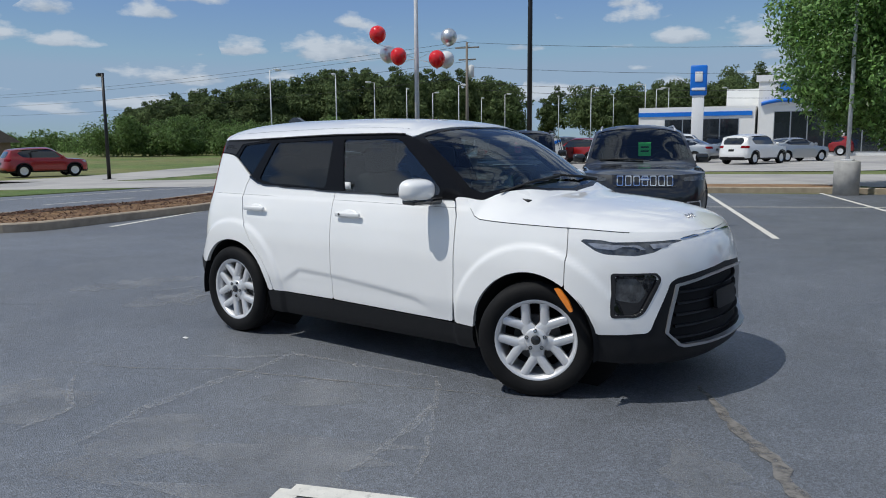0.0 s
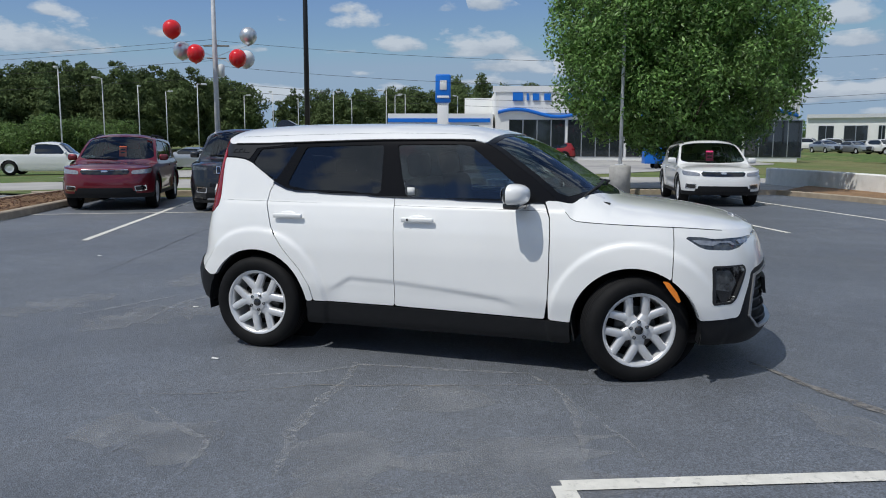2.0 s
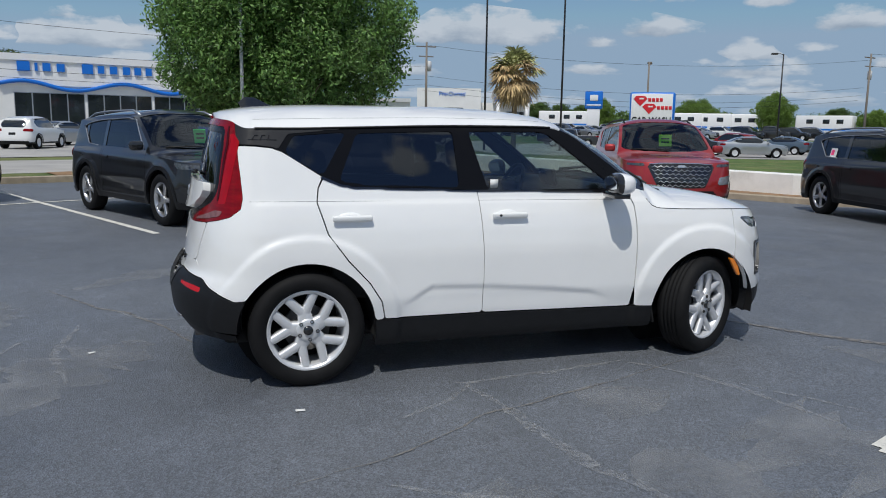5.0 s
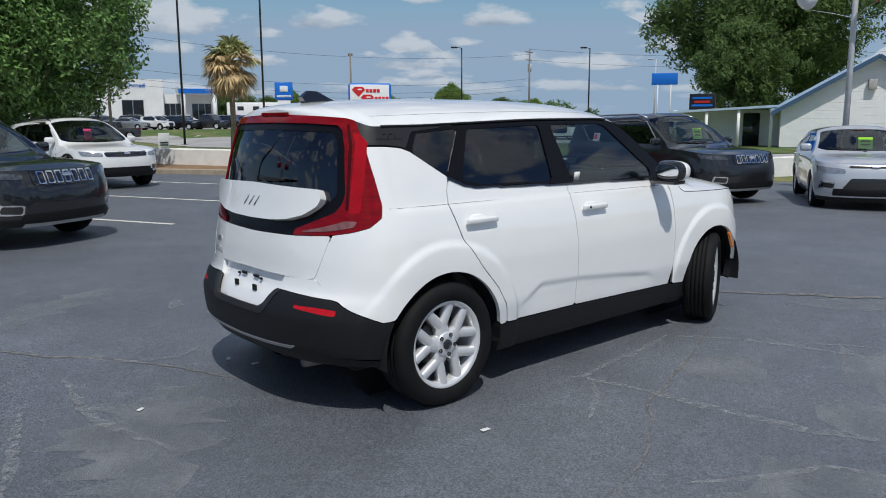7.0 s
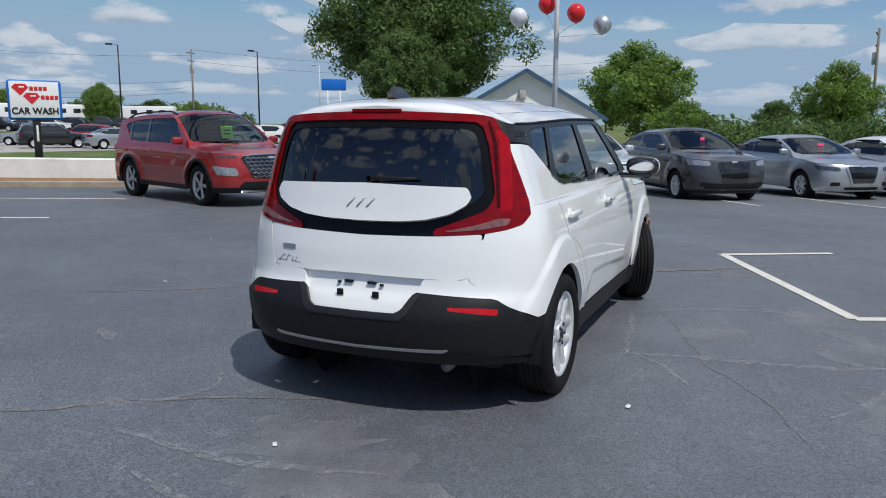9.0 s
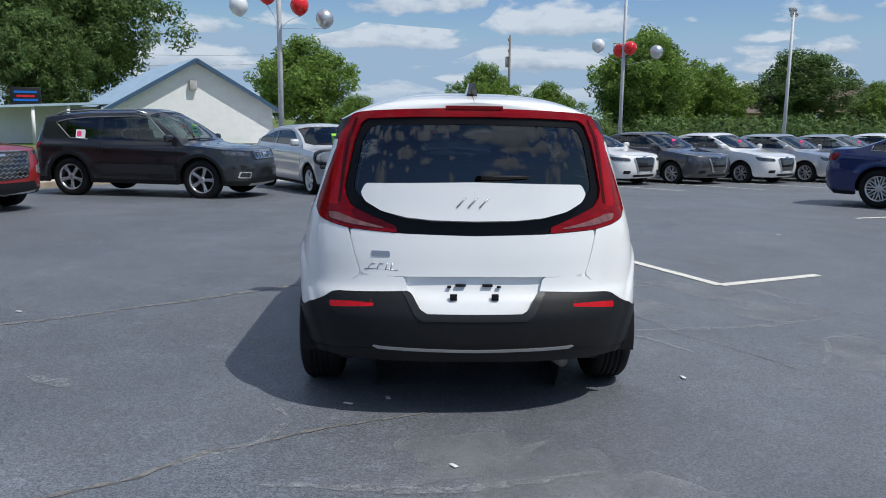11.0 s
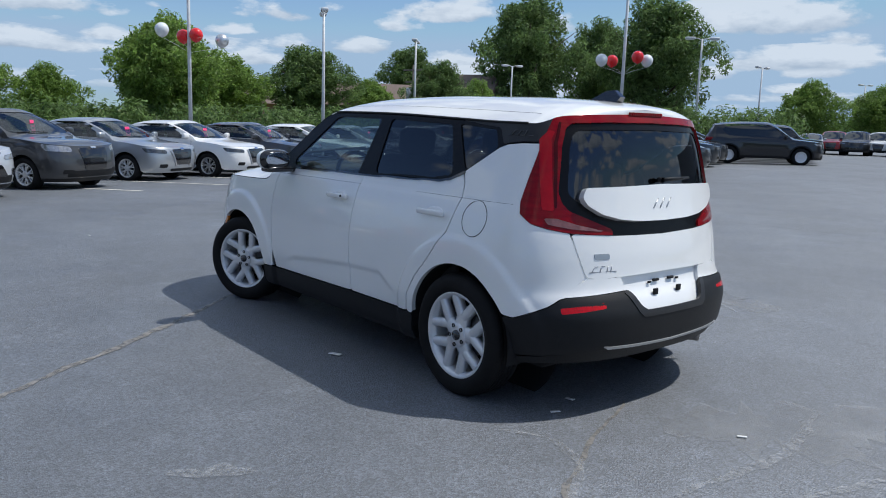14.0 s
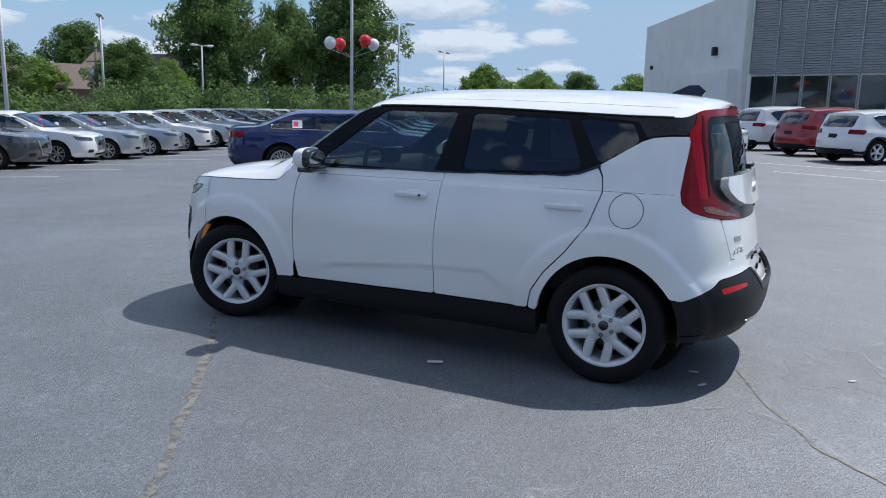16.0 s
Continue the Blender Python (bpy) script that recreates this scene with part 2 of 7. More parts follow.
def part(name, bm, mat, parent=None, label="", flat=False):
    me = bpy.data.meshes.new(name)
    for f in bm.faces:
        f.smooth = not flat
    bm.to_mesh(me)
    bm.free()
    me.materials.append(mat)
    ob = new(name, me)
    if parent:
        ob.parent = parent
    if label:
        ob["label"] = label
    return ob


def thing(name, label, category, group="", m=None):
    ob = new(name)
    ob.empty_display_size = .1
    if m is not None:
        ob.matrix_basis = m
    return tagged(ob, label, category, group)


def box(bm, size, m=Matrix(), bevel=0.0, seg=2):
    r = bmesh.ops.create_cube(bm, size=1.0, matrix=m @ Matrix.Diagonal((*size, 1)))
    if bevel:
        edges = {e for v in r["verts"] for e in v.link_edges}
        bmesh.ops.bevel(bm, geom=list(edges), offset=bevel, segments=seg, profile=.5, affect="EDGES")
    return bm


def boxed(size, m=Matrix(), bevel=0.0, seg=2):
    return box(bmesh.new(), size, m, bevel, seg)


def lathe(profile, n=48, m=Matrix(), bm=None, closed=False):
    """Turns (radius, height) round the y axis."""
    bm = bm or bmesh.new()
    rows = []
    for k in range(n):
        a = 2 * math.pi * k / n
        rows.append([bm.verts.new(m @ Vector((r * math.cos(a), h, r * math.sin(a)))) for r, h in profile])
    for k in range(n):
        a, b = rows[k], rows[(k + 1) % n]
        for i in range(len(profile) - (0 if closed else 1)):
            j = (i + 1) % len(profile)
            bm.faces.new((a[i], a[j], b[j], b[i]))
    return bm


def tube(points, radius, n=8, bm=None, ends=True):
    """A round bar along points; radius: one number or one for each point."""
    bm = bm or bmesh.new()
    pts = [Vector(p) for p in points]
    rad = radius if isinstance(radius, (list, tuple)) else [radius] * len(pts)
    rows, ref = [], None
    for i, p in enumerate(pts):
        d = (pts[min(i + 1, len(pts) - 1)] - pts[max(i - 1, 0)]).normalized()
        a = d.cross(Vector((0, 0, 1)) if abs(d.z) < .9 else Vector((1, 0, 0))).normalized()
        if ref and a.dot(ref) < 0:
            a = -a
        ref, b = a, d.cross(a)
        rows.append([bm.verts.new(p + (a * math.cos(t) + b * math.sin(t)) * rad[i]) for t in (2 * math.pi * k / n for k in range(n))])
    for a, b in zip(rows, rows[1:]):
        for k in range(n):
            bm.faces.new((a[k], a[(k + 1) % n], b[(k + 1) % n], b[k]))
    if ends:
        bm.faces.new(rows[0][::-1])
        bm.faces.new(rows[-1])
    return bm


def ground_z(x, y):
    """The lot's gentle fall and rise round the level patch under the white car, and the bank of the far lot."""
    def ramp(d, slope, cap):
        d = max(0.0, d)
        d = d * d / (d + 2.0)
        return min(slope * d, cap) if slope > 0 else max(slope * d, cap)
    return ramp(x - 5, -.026, -.34) + ramp(-14 - x, -.022, -.40) + ramp(-12 - y, .025, .2) + ramp(.309 * x + .951 * y - 80, .10, .75) + ramp(.309 * x + .951 * y - 95, .03, .5)
# ---- shaped sheets: car skins cut into panels ----
def hermite(tab):
    xs, ys = np.array([a for a, b in tab], float), np.array([b for a, b in tab], float)
    d = np.diff(ys) / np.diff(xs)
    m = np.zeros(len(xs))
    m[0], m[-1] = d[0], d[-1]
    for i in range(1, len(xs) - 1):
        if d[i - 1] * d[i] > 0:
            m[i] = 2 * d[i - 1] * d[i] / (d[i - 1] + d[i])

    def f(x):
        x = np.clip(np.asarray(x, float), xs[0], xs[-1])
        i = np.clip(np.searchsorted(xs, x) - 1, 0, len(xs) - 2)
        h = xs[i + 1] - xs[i]
        t = (x - xs[i]) / h
        return (1 + 2 * t) * (1 - t) ** 2 * ys[i] + t * (1 - t) ** 2 * h * m[i] + t * t * (3 - 2 * t) * ys[i + 1] + t * t * (t - 1) * h * m[i + 1]
    return f


def smooth(a, b, x):
    t = np.clip((np.asarray(x, float) - a) / (b - a), 0, 1)
    return t * t * (3 - 2 * t)


class Skin:
    """A car's outer surface: a belt round the plan's outline, and a lid of hood, windscreen and roof over it."""

    def __init__(self, W, xf, xaf, nf, xr, xar, nr, side, front, rear, ztop, zc, p=3.0, bump=None, taper=None):
        self.side, self.front, self.rear, self.ztop, self.zc = map(hermite, (side, front, rear, ztop, zc))
        self.bump, self.p, self.taper = bump, p, hermite(taper or [(-9, 1), (9, 1)])
        a = np.linspace(0, math.pi / 2, 120)
        fx, fy = xaf + (xf - xaf) * np.sin(a) ** (2 / nf), W * np.cos(a) ** (2 / nf)
        rx, ry = xar + (xr - xar) * np.sin(a) ** (2 / nr), W * np.cos(a) ** (2 / nr)
        fs = xaf + np.concatenate([[0], np.cumsum(np.hypot(np.diff(fx), np.diff(fy)))])
        rs = xar - np.concatenate([[0], np.cumsum(np.hypot(np.diff(rx), np.diff(ry)))])
        self.S, self.X, self.Y = np.concatenate([rs[::-1], fs]), np.concatenate([rx[::-1], fx]), np.concatenate([ry[::-1], fy])
        tx, ty = np.gradient(self.X, self.S + np.arange(len(self.S)) * 1e-9), np.gradient(self.Y, self.S + np.arange(len(self.S)) * 1e-9)
        n = np.hypot(tx, ty) + 1e-12
        self.NX, self.NY = -ty / n, tx / n
        self.NX[0], self.NY[0], self.NX[-1], self.NY[-1] = -1, 0, 1, 0
        self.lo, self.hi = self.S[0], self.S[-1]

    def belt(self, s, z):
        s, z = np.broadcast_arrays(np.asarray(s, float), np.asarray(z, float))
        x, y, nx, ny = (np.interp(s, self.S, t) for t in (self.X, self.Y, self.NX, self.NY))
        ins = self.side(z)
        if self.bump:
            ins = ins - self.bump(x, z)
        ends = np.where(nx > 0, self.front(z), self.rear(z))
        y = (y - np.abs(ny) * ins) * self.taper(x)
        return np.stack([x - nx * ends, np.where((s <= self.lo) | (s >= self.hi), 0, np.maximum(y, 0)), z], -1)

    def lid(self, s, v):
        s, v = np.broadcast_arrays(np.asarray(s, float), np.asarray(v, float))
        e = self.belt(s, self.ztop(s))
        x, y, z = e[..., 0], e[..., 1], e[..., 2]
        c = np.maximum(self.zc(x), z)
        return np.stack([x, v * y, z + (c - z) * (1 - np.abs(v) ** self.p)], -1)

    def at_x(self, x, z):
        s = np.linspace(self.lo, self.hi, 900)
        return float(np.interp(x, self.belt(s, z)[:, 0], s))

    def at_y(self, y, z, front):
        s = np.linspace(.3, self.hi, 500) if front else np.linspace(-.3, self.lo, 500)
        return float(np.interp(-y, -self.belt(s, z)[:, 1], s))


def inside(poly):
    """The signed distance to a polygon, negative inside, as a function of two arrays."""
    p = np.array(poly, float)
    q = np.roll(p, -1, 0)

    def f(u, v):
        best, odd = np.full(np.shape(u), 1e9), np.zeros(np.shape(u), bool)
        for (ax, ay), (bx, by) in zip(p, q):
            dx, dy = bx - ax, by - ay
            t = np.clip(((u - ax) * dx + (v - ay) * dy) / (dx * dx + dy * dy + 1e-12), 0, 1)
            best = np.minimum(best, np.hypot(u - ax - t * dx, v - ay - t * dy))
            if by != ay:
                odd ^= ((ay > v) != (by > v)) & (u < dx * (v - ay) / dy + ax)
        return np.where(odd, -best, best)
    return f


def rounded(poly, r):
    """Rounds a polygon's corners by r."""
    poly = [p for i, p in enumerate(poly) if math.dist(p, poly[i - 1]) > 1e-6]
    out, n = [], len(poly)
    for i in range(n):
        a, b, c = (np.array(poly[(i + k) % n], float) for k in (-1, 0, 1))
        la, lc = np.linalg.norm(a - b), np.linalg.norm(c - b)
        k = min(r, la * .45, lc * .45)
        p, q = b + (a - b) / la * k, b + (c - b) / lc * k
        for t in (0, .25, .5, .75, 1):
            out.append(tuple((1 - t) ** 2 * p + 2 * t * (1 - t) * b + t * t * q))
    return out


def cut_grid(us, vs, D):
    """Cells of a grid where D < 0, cut along D = 0: points (u, v) and faces."""
    pts, key, faces = [], {}, []

    def grid(i, j):
        k = (i, j)
        if k not in key:
            key[k] = len(pts)
            pts.append((us[i], vs[j]))
        return key[k]

    def edge(a, b):
        k = (a, b) if a < b else (b, a)
        if k not in key:
            (i, j), (m, n) = k
            t = D[i, j] / (D[i, j] - D[m, n])
            key[k] = len(pts)
            pts.append((us[i] + t * (us[m] - us[i]), vs[j] + t * (vs[n] - vs[j])))
        return key[k]

    neg = D < 0
    some = neg[:-1, :-1] | neg[1:, :-1] | neg[:-1, 1:] | neg[1:, 1:]
    for i, j in zip(*np.nonzero(some)):
        c = [(i, j), (i + 1, j), (i + 1, j + 1), (i, j + 1)]
        f = []
        for k in range(4):
            a, b = c[k], c[(k + 1) % 4]
            if neg[a]:
                f.append(grid(*a))
            if neg[a] != neg[b]:
                f.append(edge(a, b))
        if len(f) > 2:
            faces.append(f)
    return np.array(pts), faces


def sheet(surf, ulim, vlim, cell, D, off=0.0, depth=0.02, seams=(), halves="left", centre=0.7):
    """Points, faces and the count of outer faces of a cut piece of a surface, with a rim of that depth."""
    us = np.linspace(ulim[0], ulim[1], max(3, int(round(abs(ulim[1] - ulim[0]) / cell)) + 1))
    vs = np.linspace(vlim[0], vlim[1], max(3, int(round(abs(vlim[1] - vlim[0]) / cell)) + 1))
    U, V = np.meshgrid(us, vs, indexing="ij")
    pts, faces = cut_grid(us, vs, D(U, V))
    if not faces:
        return np.zeros((0, 3)), [], 0
    u, v = pts[:, 0], pts[:, 1]
    P, h = surf(u, v), 2e-3
    n = np.cross(surf(np.minimum(u + h, ulim[1]), v) - surf(np.maximum(u - h, ulim[0]), v), surf(u, v + h) - surf(u, v - h))
    n /= np.linalg.norm(n, axis=1)[:, None] + 1e-12
    c = np.stack([np.clip(P[:, 0], -1.0, 1.0) * .8, P[:, 1] * 0, np.full(len(P), centre)], 1)
    n *= np.sign(np.einsum("ij,ij->i", n, P - c) + 1e-9)[:, None]
    P = P + n * off
    a, b, d = (P[faces[0][k]] for k in range(3))
    if np.dot(np.cross(b - a, d - a), n[faces[0][0]]) < 0:
        faces = [f[::-1] for f in faces]
    count = {}
    for f in faces:
        for k in range(len(f)):
            count[(f[k], f[(k + 1) % len(f)])] = 1
    rim = [e for e in count if (e[1], e[0]) not in count and not any(abs(u[e[0]] - s) < 1e-6 and abs(u[e[1]] - s) < 1e-6 for s in seams)]
    verts, outer = list(P), len(faces)
    if depth:
        new_id = {}
        for e in rim:
            for k in e:
                if k not in new_id:
                    new_id[k] = len(verts)
                    verts += [P[k], P[k] - n[k] * depth]
        faces = faces + [[new_id[a], new_id[a] + 1, new_id[b] + 1, new_id[b]] for a, b in rim]
    verts = np.array(verts)
    if halves == "left":
        return verts, faces, outer
    other = verts * [1, -1, 1]
    if halves == "right":
        return other, [f[::-1] for f in faces], outer
    n0 = len(verts)
    join = {i: i for i in range(len(u)) if abs(verts[i, 1]) < 1e-7 and any(abs(u[i] - s) < 1e-6 for s in seams)}
    ids = [join.get(i, n0 + i) for i in range(n0)]
    two = [[ids[i] for i in f][::-1] for f in faces]
    return np.concatenate([verts, other]), faces[:outer] + two[:outer] + faces[outer:] + two[outer:], 2 * outer
# ---- the white car ----
def soul_bump(x, z):
    out = 0 * x
    for wx in (-1.30, 1.30):
        r = np.hypot(x - wx, z - .315)
        out = out + .016 * (1 - smooth(.515, .548, r))
    line = np.interp(x, [-.76, -.58, -.26, .17, .46, .62], [.43, .535, .524, .49, .456, .40])
    scoop = smooth(-.80, -.60, x) * (1 - smooth(.45, .66, x)) * smooth(line + .014, line - .014, z) * smooth(.36, .47, z)
    crease = -.007 * smooth(1.020, 1.036, z) * smooth(-1.66, -1.55, x)
    return out - .010 * scoop + crease


soul = Skin(.885, 2.105, 1.36, 2.35, -2.03, -1.42, 2.7,
            side=[(.15, .10), (.25, .05), (.35, .035), (.5, .012), (.7, .01), (.85, .025), (.94, .045), (1.02, .07), (1.08, .09), (1.2, .128), (1.37, .185), (1.46, .218), (1.53, .26), (1.58, .32)],
            front=[(.15, .14), (.25, .01), (.33, -.02), (.39, -.012), (.5, .005), (.62, .018), (.72, .035), (.82, .065), (.90, .11), (.96, .17), (1.1, .3)],
            rear=[(.2, .14), (.3, .05), (.38, .01), (.5, .0), (.58, .03), (.64, .07), (.7, .085), (.8, .10), (.9, .12), (1.0, .145), (1.1, .165), (1.3, .205), (1.48, .27), (1.56, .33)],
            ztop=[(-2.8, 1.50), (-2.0, 1.475), (-1.66, 1.435), (-1.35, 1.437), (-1.06, 1.446), (-.34, 1.466), (.10, 1.468), (.24, 1.464), (.33, 1.44), (.558, 1.292), (.80, 1.10), (.87, 1.02), (.92, .975), (1.15, .963), (1.6, .955), (2.0, .93), (2.8, .90)],
            zc=[(-1.80, 1.50), (-1.70, 1.54), (-1.5, 1.567), (-1.1, 1.585), (-.5, 1.588), (0, 1.574), (.25, 1.545), (.40, 1.505), (.6, 1.42), (.9, 1.235), (1.08, 1.115), (1.14, 1.085), (1.4, 1.055), (1.7, 1.01), (1.9, .955), (2.0, .905)],
            p=3.2, bump=soul_bump)
CELL = .0145
hero = thing("hatchback", "white boxy compact hatchback with black trim parked on the asphalt", "car")


def sX(*pts):
    return [(soul.at_x(x, z), z) for x, z in pts]


def rY(*pts):
    return [(soul.at_y(y, z, False), z) for y, z in pts]


def fY(*pts):
    return [(soul.at_y(y, z, True), z) for y, z in pts]


def belt_panel(name, poly, mat, parent=None, halves="left", off=0.0, depth=.025, gap=.0024, holes=(), arch=True, zmin=.16, label="", cell=CELL, top=0.0):
    f = inside(poly) if isinstance(poly, list) else poly
    hs = [inside(h) for h in holes]

    def D(u, v):
        d = f(u, v) + gap
        for h in hs:
            d = np.maximum(d, -h(u, v) + gap)
        if arch:
            for wx in (-1.30, 1.30):
                d = np.maximum(d, .388 - np.hypot(u - wx, (v - .315) * np.where(v < .315, .35, 1)))
        return np.maximum(d, v - soul.ztop(u) + top)
    if isinstance(poly, list):
        us, vs = [p[0] for p in poly], [p[1] for p in poly]
    else:
        us, vs = [soul.lo, soul.hi], [zmin, 1.5]
    ul = (max(soul.lo, min(us) - cell), min(soul.hi, max(us) + cell))
    if min(us) <= soul.lo + 1e-6:
        ul = (soul.lo, ul[1])
    if max(us) >= soul.hi - 1e-6:
        ul = (ul[0], soul.hi)
    v, fc, n = sheet(soul.belt, ul, (min(vs) - cell, max(vs) + cell), cell, D, off, depth, (soul.lo, soul.hi), halves)
    return add(name, v, fc, mat, parent or hero, label, n)


def lid_panel(name, poly, mat, parent=None, off=0.0, depth=.02, gap=.0022, holes=(), label="", cell=CELL):
    """poly in (x, sideways share 0..1), mirrored about the middle."""
    f = inside([(u, w * .7) for u, w in poly])
    hs = [inside([(u, w * .7) for u, w in h]) for h in holes]

    def D(u, w):
        d = f(u, np.abs(w) * .7) + gap
        for h in hs:
            d = np.maximum(d, -h(u, np.abs(w) * .7) + gap)
        return d
    us = [p[0] for p in poly]
    lim = (max(soul.lo, min(us) - cell), min(soul.hi, max(us) + cell))
    vs = max(p[1] for p in poly)
    vs = min(1.0, vs + .03)
    v, fc, n = sheet(soul.lid, lim, (-vs, vs), cell, D, off, depth, (), "left")
    return add(name, v, fc, mat, parent or hero, label, n)


LO, HI = soul.lo - .3, soul.hi + .3
BELTLINE = [(-.37, 1.092), (-.014, 1.084), (.465, 1.078), (.713, 1.07)]
FRONT_DOOR = sX((-.258, .362), (-.258, .71), (-.267, .886), (-.281, 1.094), *BELTLINE, (.731, 1.066), (.765, .984), (.773, .864), (.774, .653), (.769, .471), (.75, .345))
REAR_DOOR = sX((-.258, .362), (-.258, .71), (-.267, .886), (-.281, 1.094), (-.37, 1.092), (-1.012, 1.112), (-1.102, 1.129), (-1.19, 1.168), (-1.222, 1.11), (-1.233, 1.03), (-1.179, .858), (-1.071, .709), (-.949, .577), (-.88, .468), (-.858, .362))
TAIL_OUT = sX((-1.652, 1.60), (-1.650, 1.49), (-1.648, 1.358), (-1.640, 1.18), (-1.632, 1.06), (-1.645, 1.0), (-1.70, .955)) + rY((.70, .932), (.6, .913), (.351, .897), (0, .889)) + [(LO, .889), (LO, 1.60)]
RED_IN = rY((.365, .875), (.375, .928), (.42, .945), (.60, 1.02), (.628, 1.06), (.636, 1.109), (.59, 1.329), (.555, 1.415), (.52, 1.440), (.3, 1.450), (0, 1.453)) + [(LO, 1.453), (LO, .875)] + rY((.30, .875))
GATE = rY((0, .693), (.50, .688), (.545, .70), (.576, .789), (.606, .913), (.351, .897), (0, .889)) + [(LO, .889), (LO, .693)]
BUMPER_R = sX((-1.36, .30), (-1.42, .505), (-1.628, .507)) + rY((.85, .499), (.74, .566), (.69, .600), (.66, .607), (.328, .624), (.31, .60), (.268, .535), (.235, .516), (.16, .512), (0, .512)) + [(LO, .512), (LO, .345)] + rY((0, .345), (.47, .352), (.66, .325), (.80, .315))
PLATE = rY((.334, .690), (.309, .607), (.268, .544), (.235, .530), (0, .528)) + [(LO, .528), (LO, .690)]
HEAD = sX((1.565, .900), (1.68, .895)) + fY((.75, .884), (.52, .881), (.36, .886), (.40, .872), (.50, .861), (.60, .826), (.686, .812), (.786, .822)) + sX((1.66, .838),)
STRIPE = fY((.40, .887), (.20, .900), (0, .906)) + [(HI, .906), (HI, .893)] + fY((0, .893), (.20, .887), (.42, .871))
FOG = fY((.775, .713), (.62, .713), (.605, .69), (.69, .520), (.715, .500), (.79, .503))
GRILLE = fY((.50, .640), (.225, .668), (0, .674)) + [(HI, .674), (HI, .318)] + fY((0, .318), (.48, .326), (.51, .335), (.575, .40))
BLACK_F = sX((1.30, .26), (1.55, .385), (1.62, .397)) + fY((.815, .397), (.672, .403), (.655, .42), (.545, .665), (.50, .685), (.313, .703), (0, .722)) + [(HI, .722), (HI, .20)] + fY((0, .20), (.6, .22)) + sX((1.70, .24),)
AMBER = sX((1.455, .640), (1.50, .632), (1.545, .575), (1.572, .515), (1.552, .507), (1.50, .575))

for hv in ("left", "right"):
    belt_panel("front_door", FRONT_DOOR, M["white"], halves=hv)
    belt_panel("rear_door", REAR_DOOR, M["white"], halves=hv)
    belt_panel("front_fender", sX((.776, .345), (.771, .471), (.777, .653), (.776, .864), (.768, .984), (.735, 1.068), (.72, 1.09), (.92, 1.09), (1.50, 1.0), (1.50, .30)), M["white"], halves=hv)
    belt_panel("rear_quarter", sX((-.86, .362), (-.883, .468), (-.952, .577), (-1.074, .709), (-1.182, .858), (-1.236, 1.03), (-1.225, 1.11), (-1.195, 1.172), (-1.41, 1.308), (-1.466, 1.328), (-1.55, 1.337), (-1.80, 1.345)) + rY((.610, .913), (.580, .789), (.55, .697), (.70, .56), (.80, .52)) + sX((-1.80, .505), (-1.42, .47), (-1.30, .30)), M["white"], halves=hv, holes=[TAIL_OUT, BUMPER_R])
    belt_panel("sill", sX((-.98, .20), (-.98, .358), (-.254, .358), (.75, .340), (.98, .335), (.98, .20)), M["black_trim"], halves=hv, off=.004, depth=.06)
    # greenhouse: black frame round the panes
    QW = rounded(sX((-1.345, 1.398), (-1.05, 1.420), (-1.190, 1.185), (-1.395, 1.306)), .02)
    RW = rounded(sX((-.985, 1.415), (-.405, 1.434), (-.388, 1.112), (-.95, 1.128), (-1.10, 1.150)), .03)
    FW = rounded(sX((-.304, 1.434), (.160, 1.438), (.215, 1.425), (.60, 1.135), (.60, 1.095), (-.21, 1.098)), .025)
    belt_panel("window_frame", sX((-1.645, 1.343), (-1.55, 1.341), (-1.466, 1.331), (-1.412, 1.311), (-1.19, 1.171), (-1.10, 1.131), (-1.012, 1.114), (-.37, 1.094), (-.014, 1.086), (.465, 1.080), (.713, 1.072), (.83, 1.08), (.90, 1.10), (.60, 1.60), (-1.645, 1.60)), M["frit"], halves=hv, off=-.004, holes=[QW, RW, FW], gap=.001, depth=.02, arch=False)
    belt_panel("pillar_garnish", sX((-1.645, 1.345), (-1.55, 1.343), (-1.466, 1.333), (-1.43, 1.322), (-1.375, 1.405), (-1.08, 1.432), (-1.08, 1.60), (-1.645, 1.60)), M["gray_trim"], halves=hv, off=-.001, depth=.004, arch=False, label="dark grey pillar panel")
    sgn = 1 if hv == "left" else -1
    # the shade line under the waist crease, drawn as a thin dark tube
    part("waist_crease", tube([tuple(soul.belt(soul.at_x(x, 1.040 - .014 * (x + 1.6) / 2.3), 1.040 - .014 * (x + 1.6) / 2.3) * np.array([1, sgn, 1])) for x in np.linspace(-1.60, .755, 30)], .0013, 4), M["gray_trim"], hero)
    belt_panel("quarter_window", QW, M["privacy"], halves=hv, off=-.010, depth=0, gap=-.006, arch=False)
    belt_panel("rear_window", RW, M["privacy"], halves=hv, off=-.010, depth=0, gap=-.006, arch=False)
    belt_panel("front_window", FW, M["glass"], halves=hv, off=-.010, depth=0, gap=-.006, arch=False)
    belt_panel("window_moulding", sX((-1.21, 1.163), (-1.10, 1.118), (-1.012, 1.102), (-.37, 1.082), (.465, 1.068), (.74, 1.062), (.74, 1.073), (.465, 1.080), (-.37, 1.094), (-1.012, 1.114), (-1.10, 1.131), (-1.205, 1.178)), M["gloss_black"], halves=hv, off=.005, depth=.012, gap=0, arch=False, cell=.012)
    belt_panel("headlamp", rounded(HEAD, .012), M["lamp_smoke"], halves=hv, off=-.004, depth=.02, gap=-.001, arch=False, cell=.01, label="slim smoked headlamp")
    belt_panel("turn_signal", sX((1.60, .885), (1.70, .878), (1.78, .86), (1.74, .842), (1.66, .85)), M["lamp_clear"], halves=hv, off=.001, depth=.006, arch=False, cell=.008)
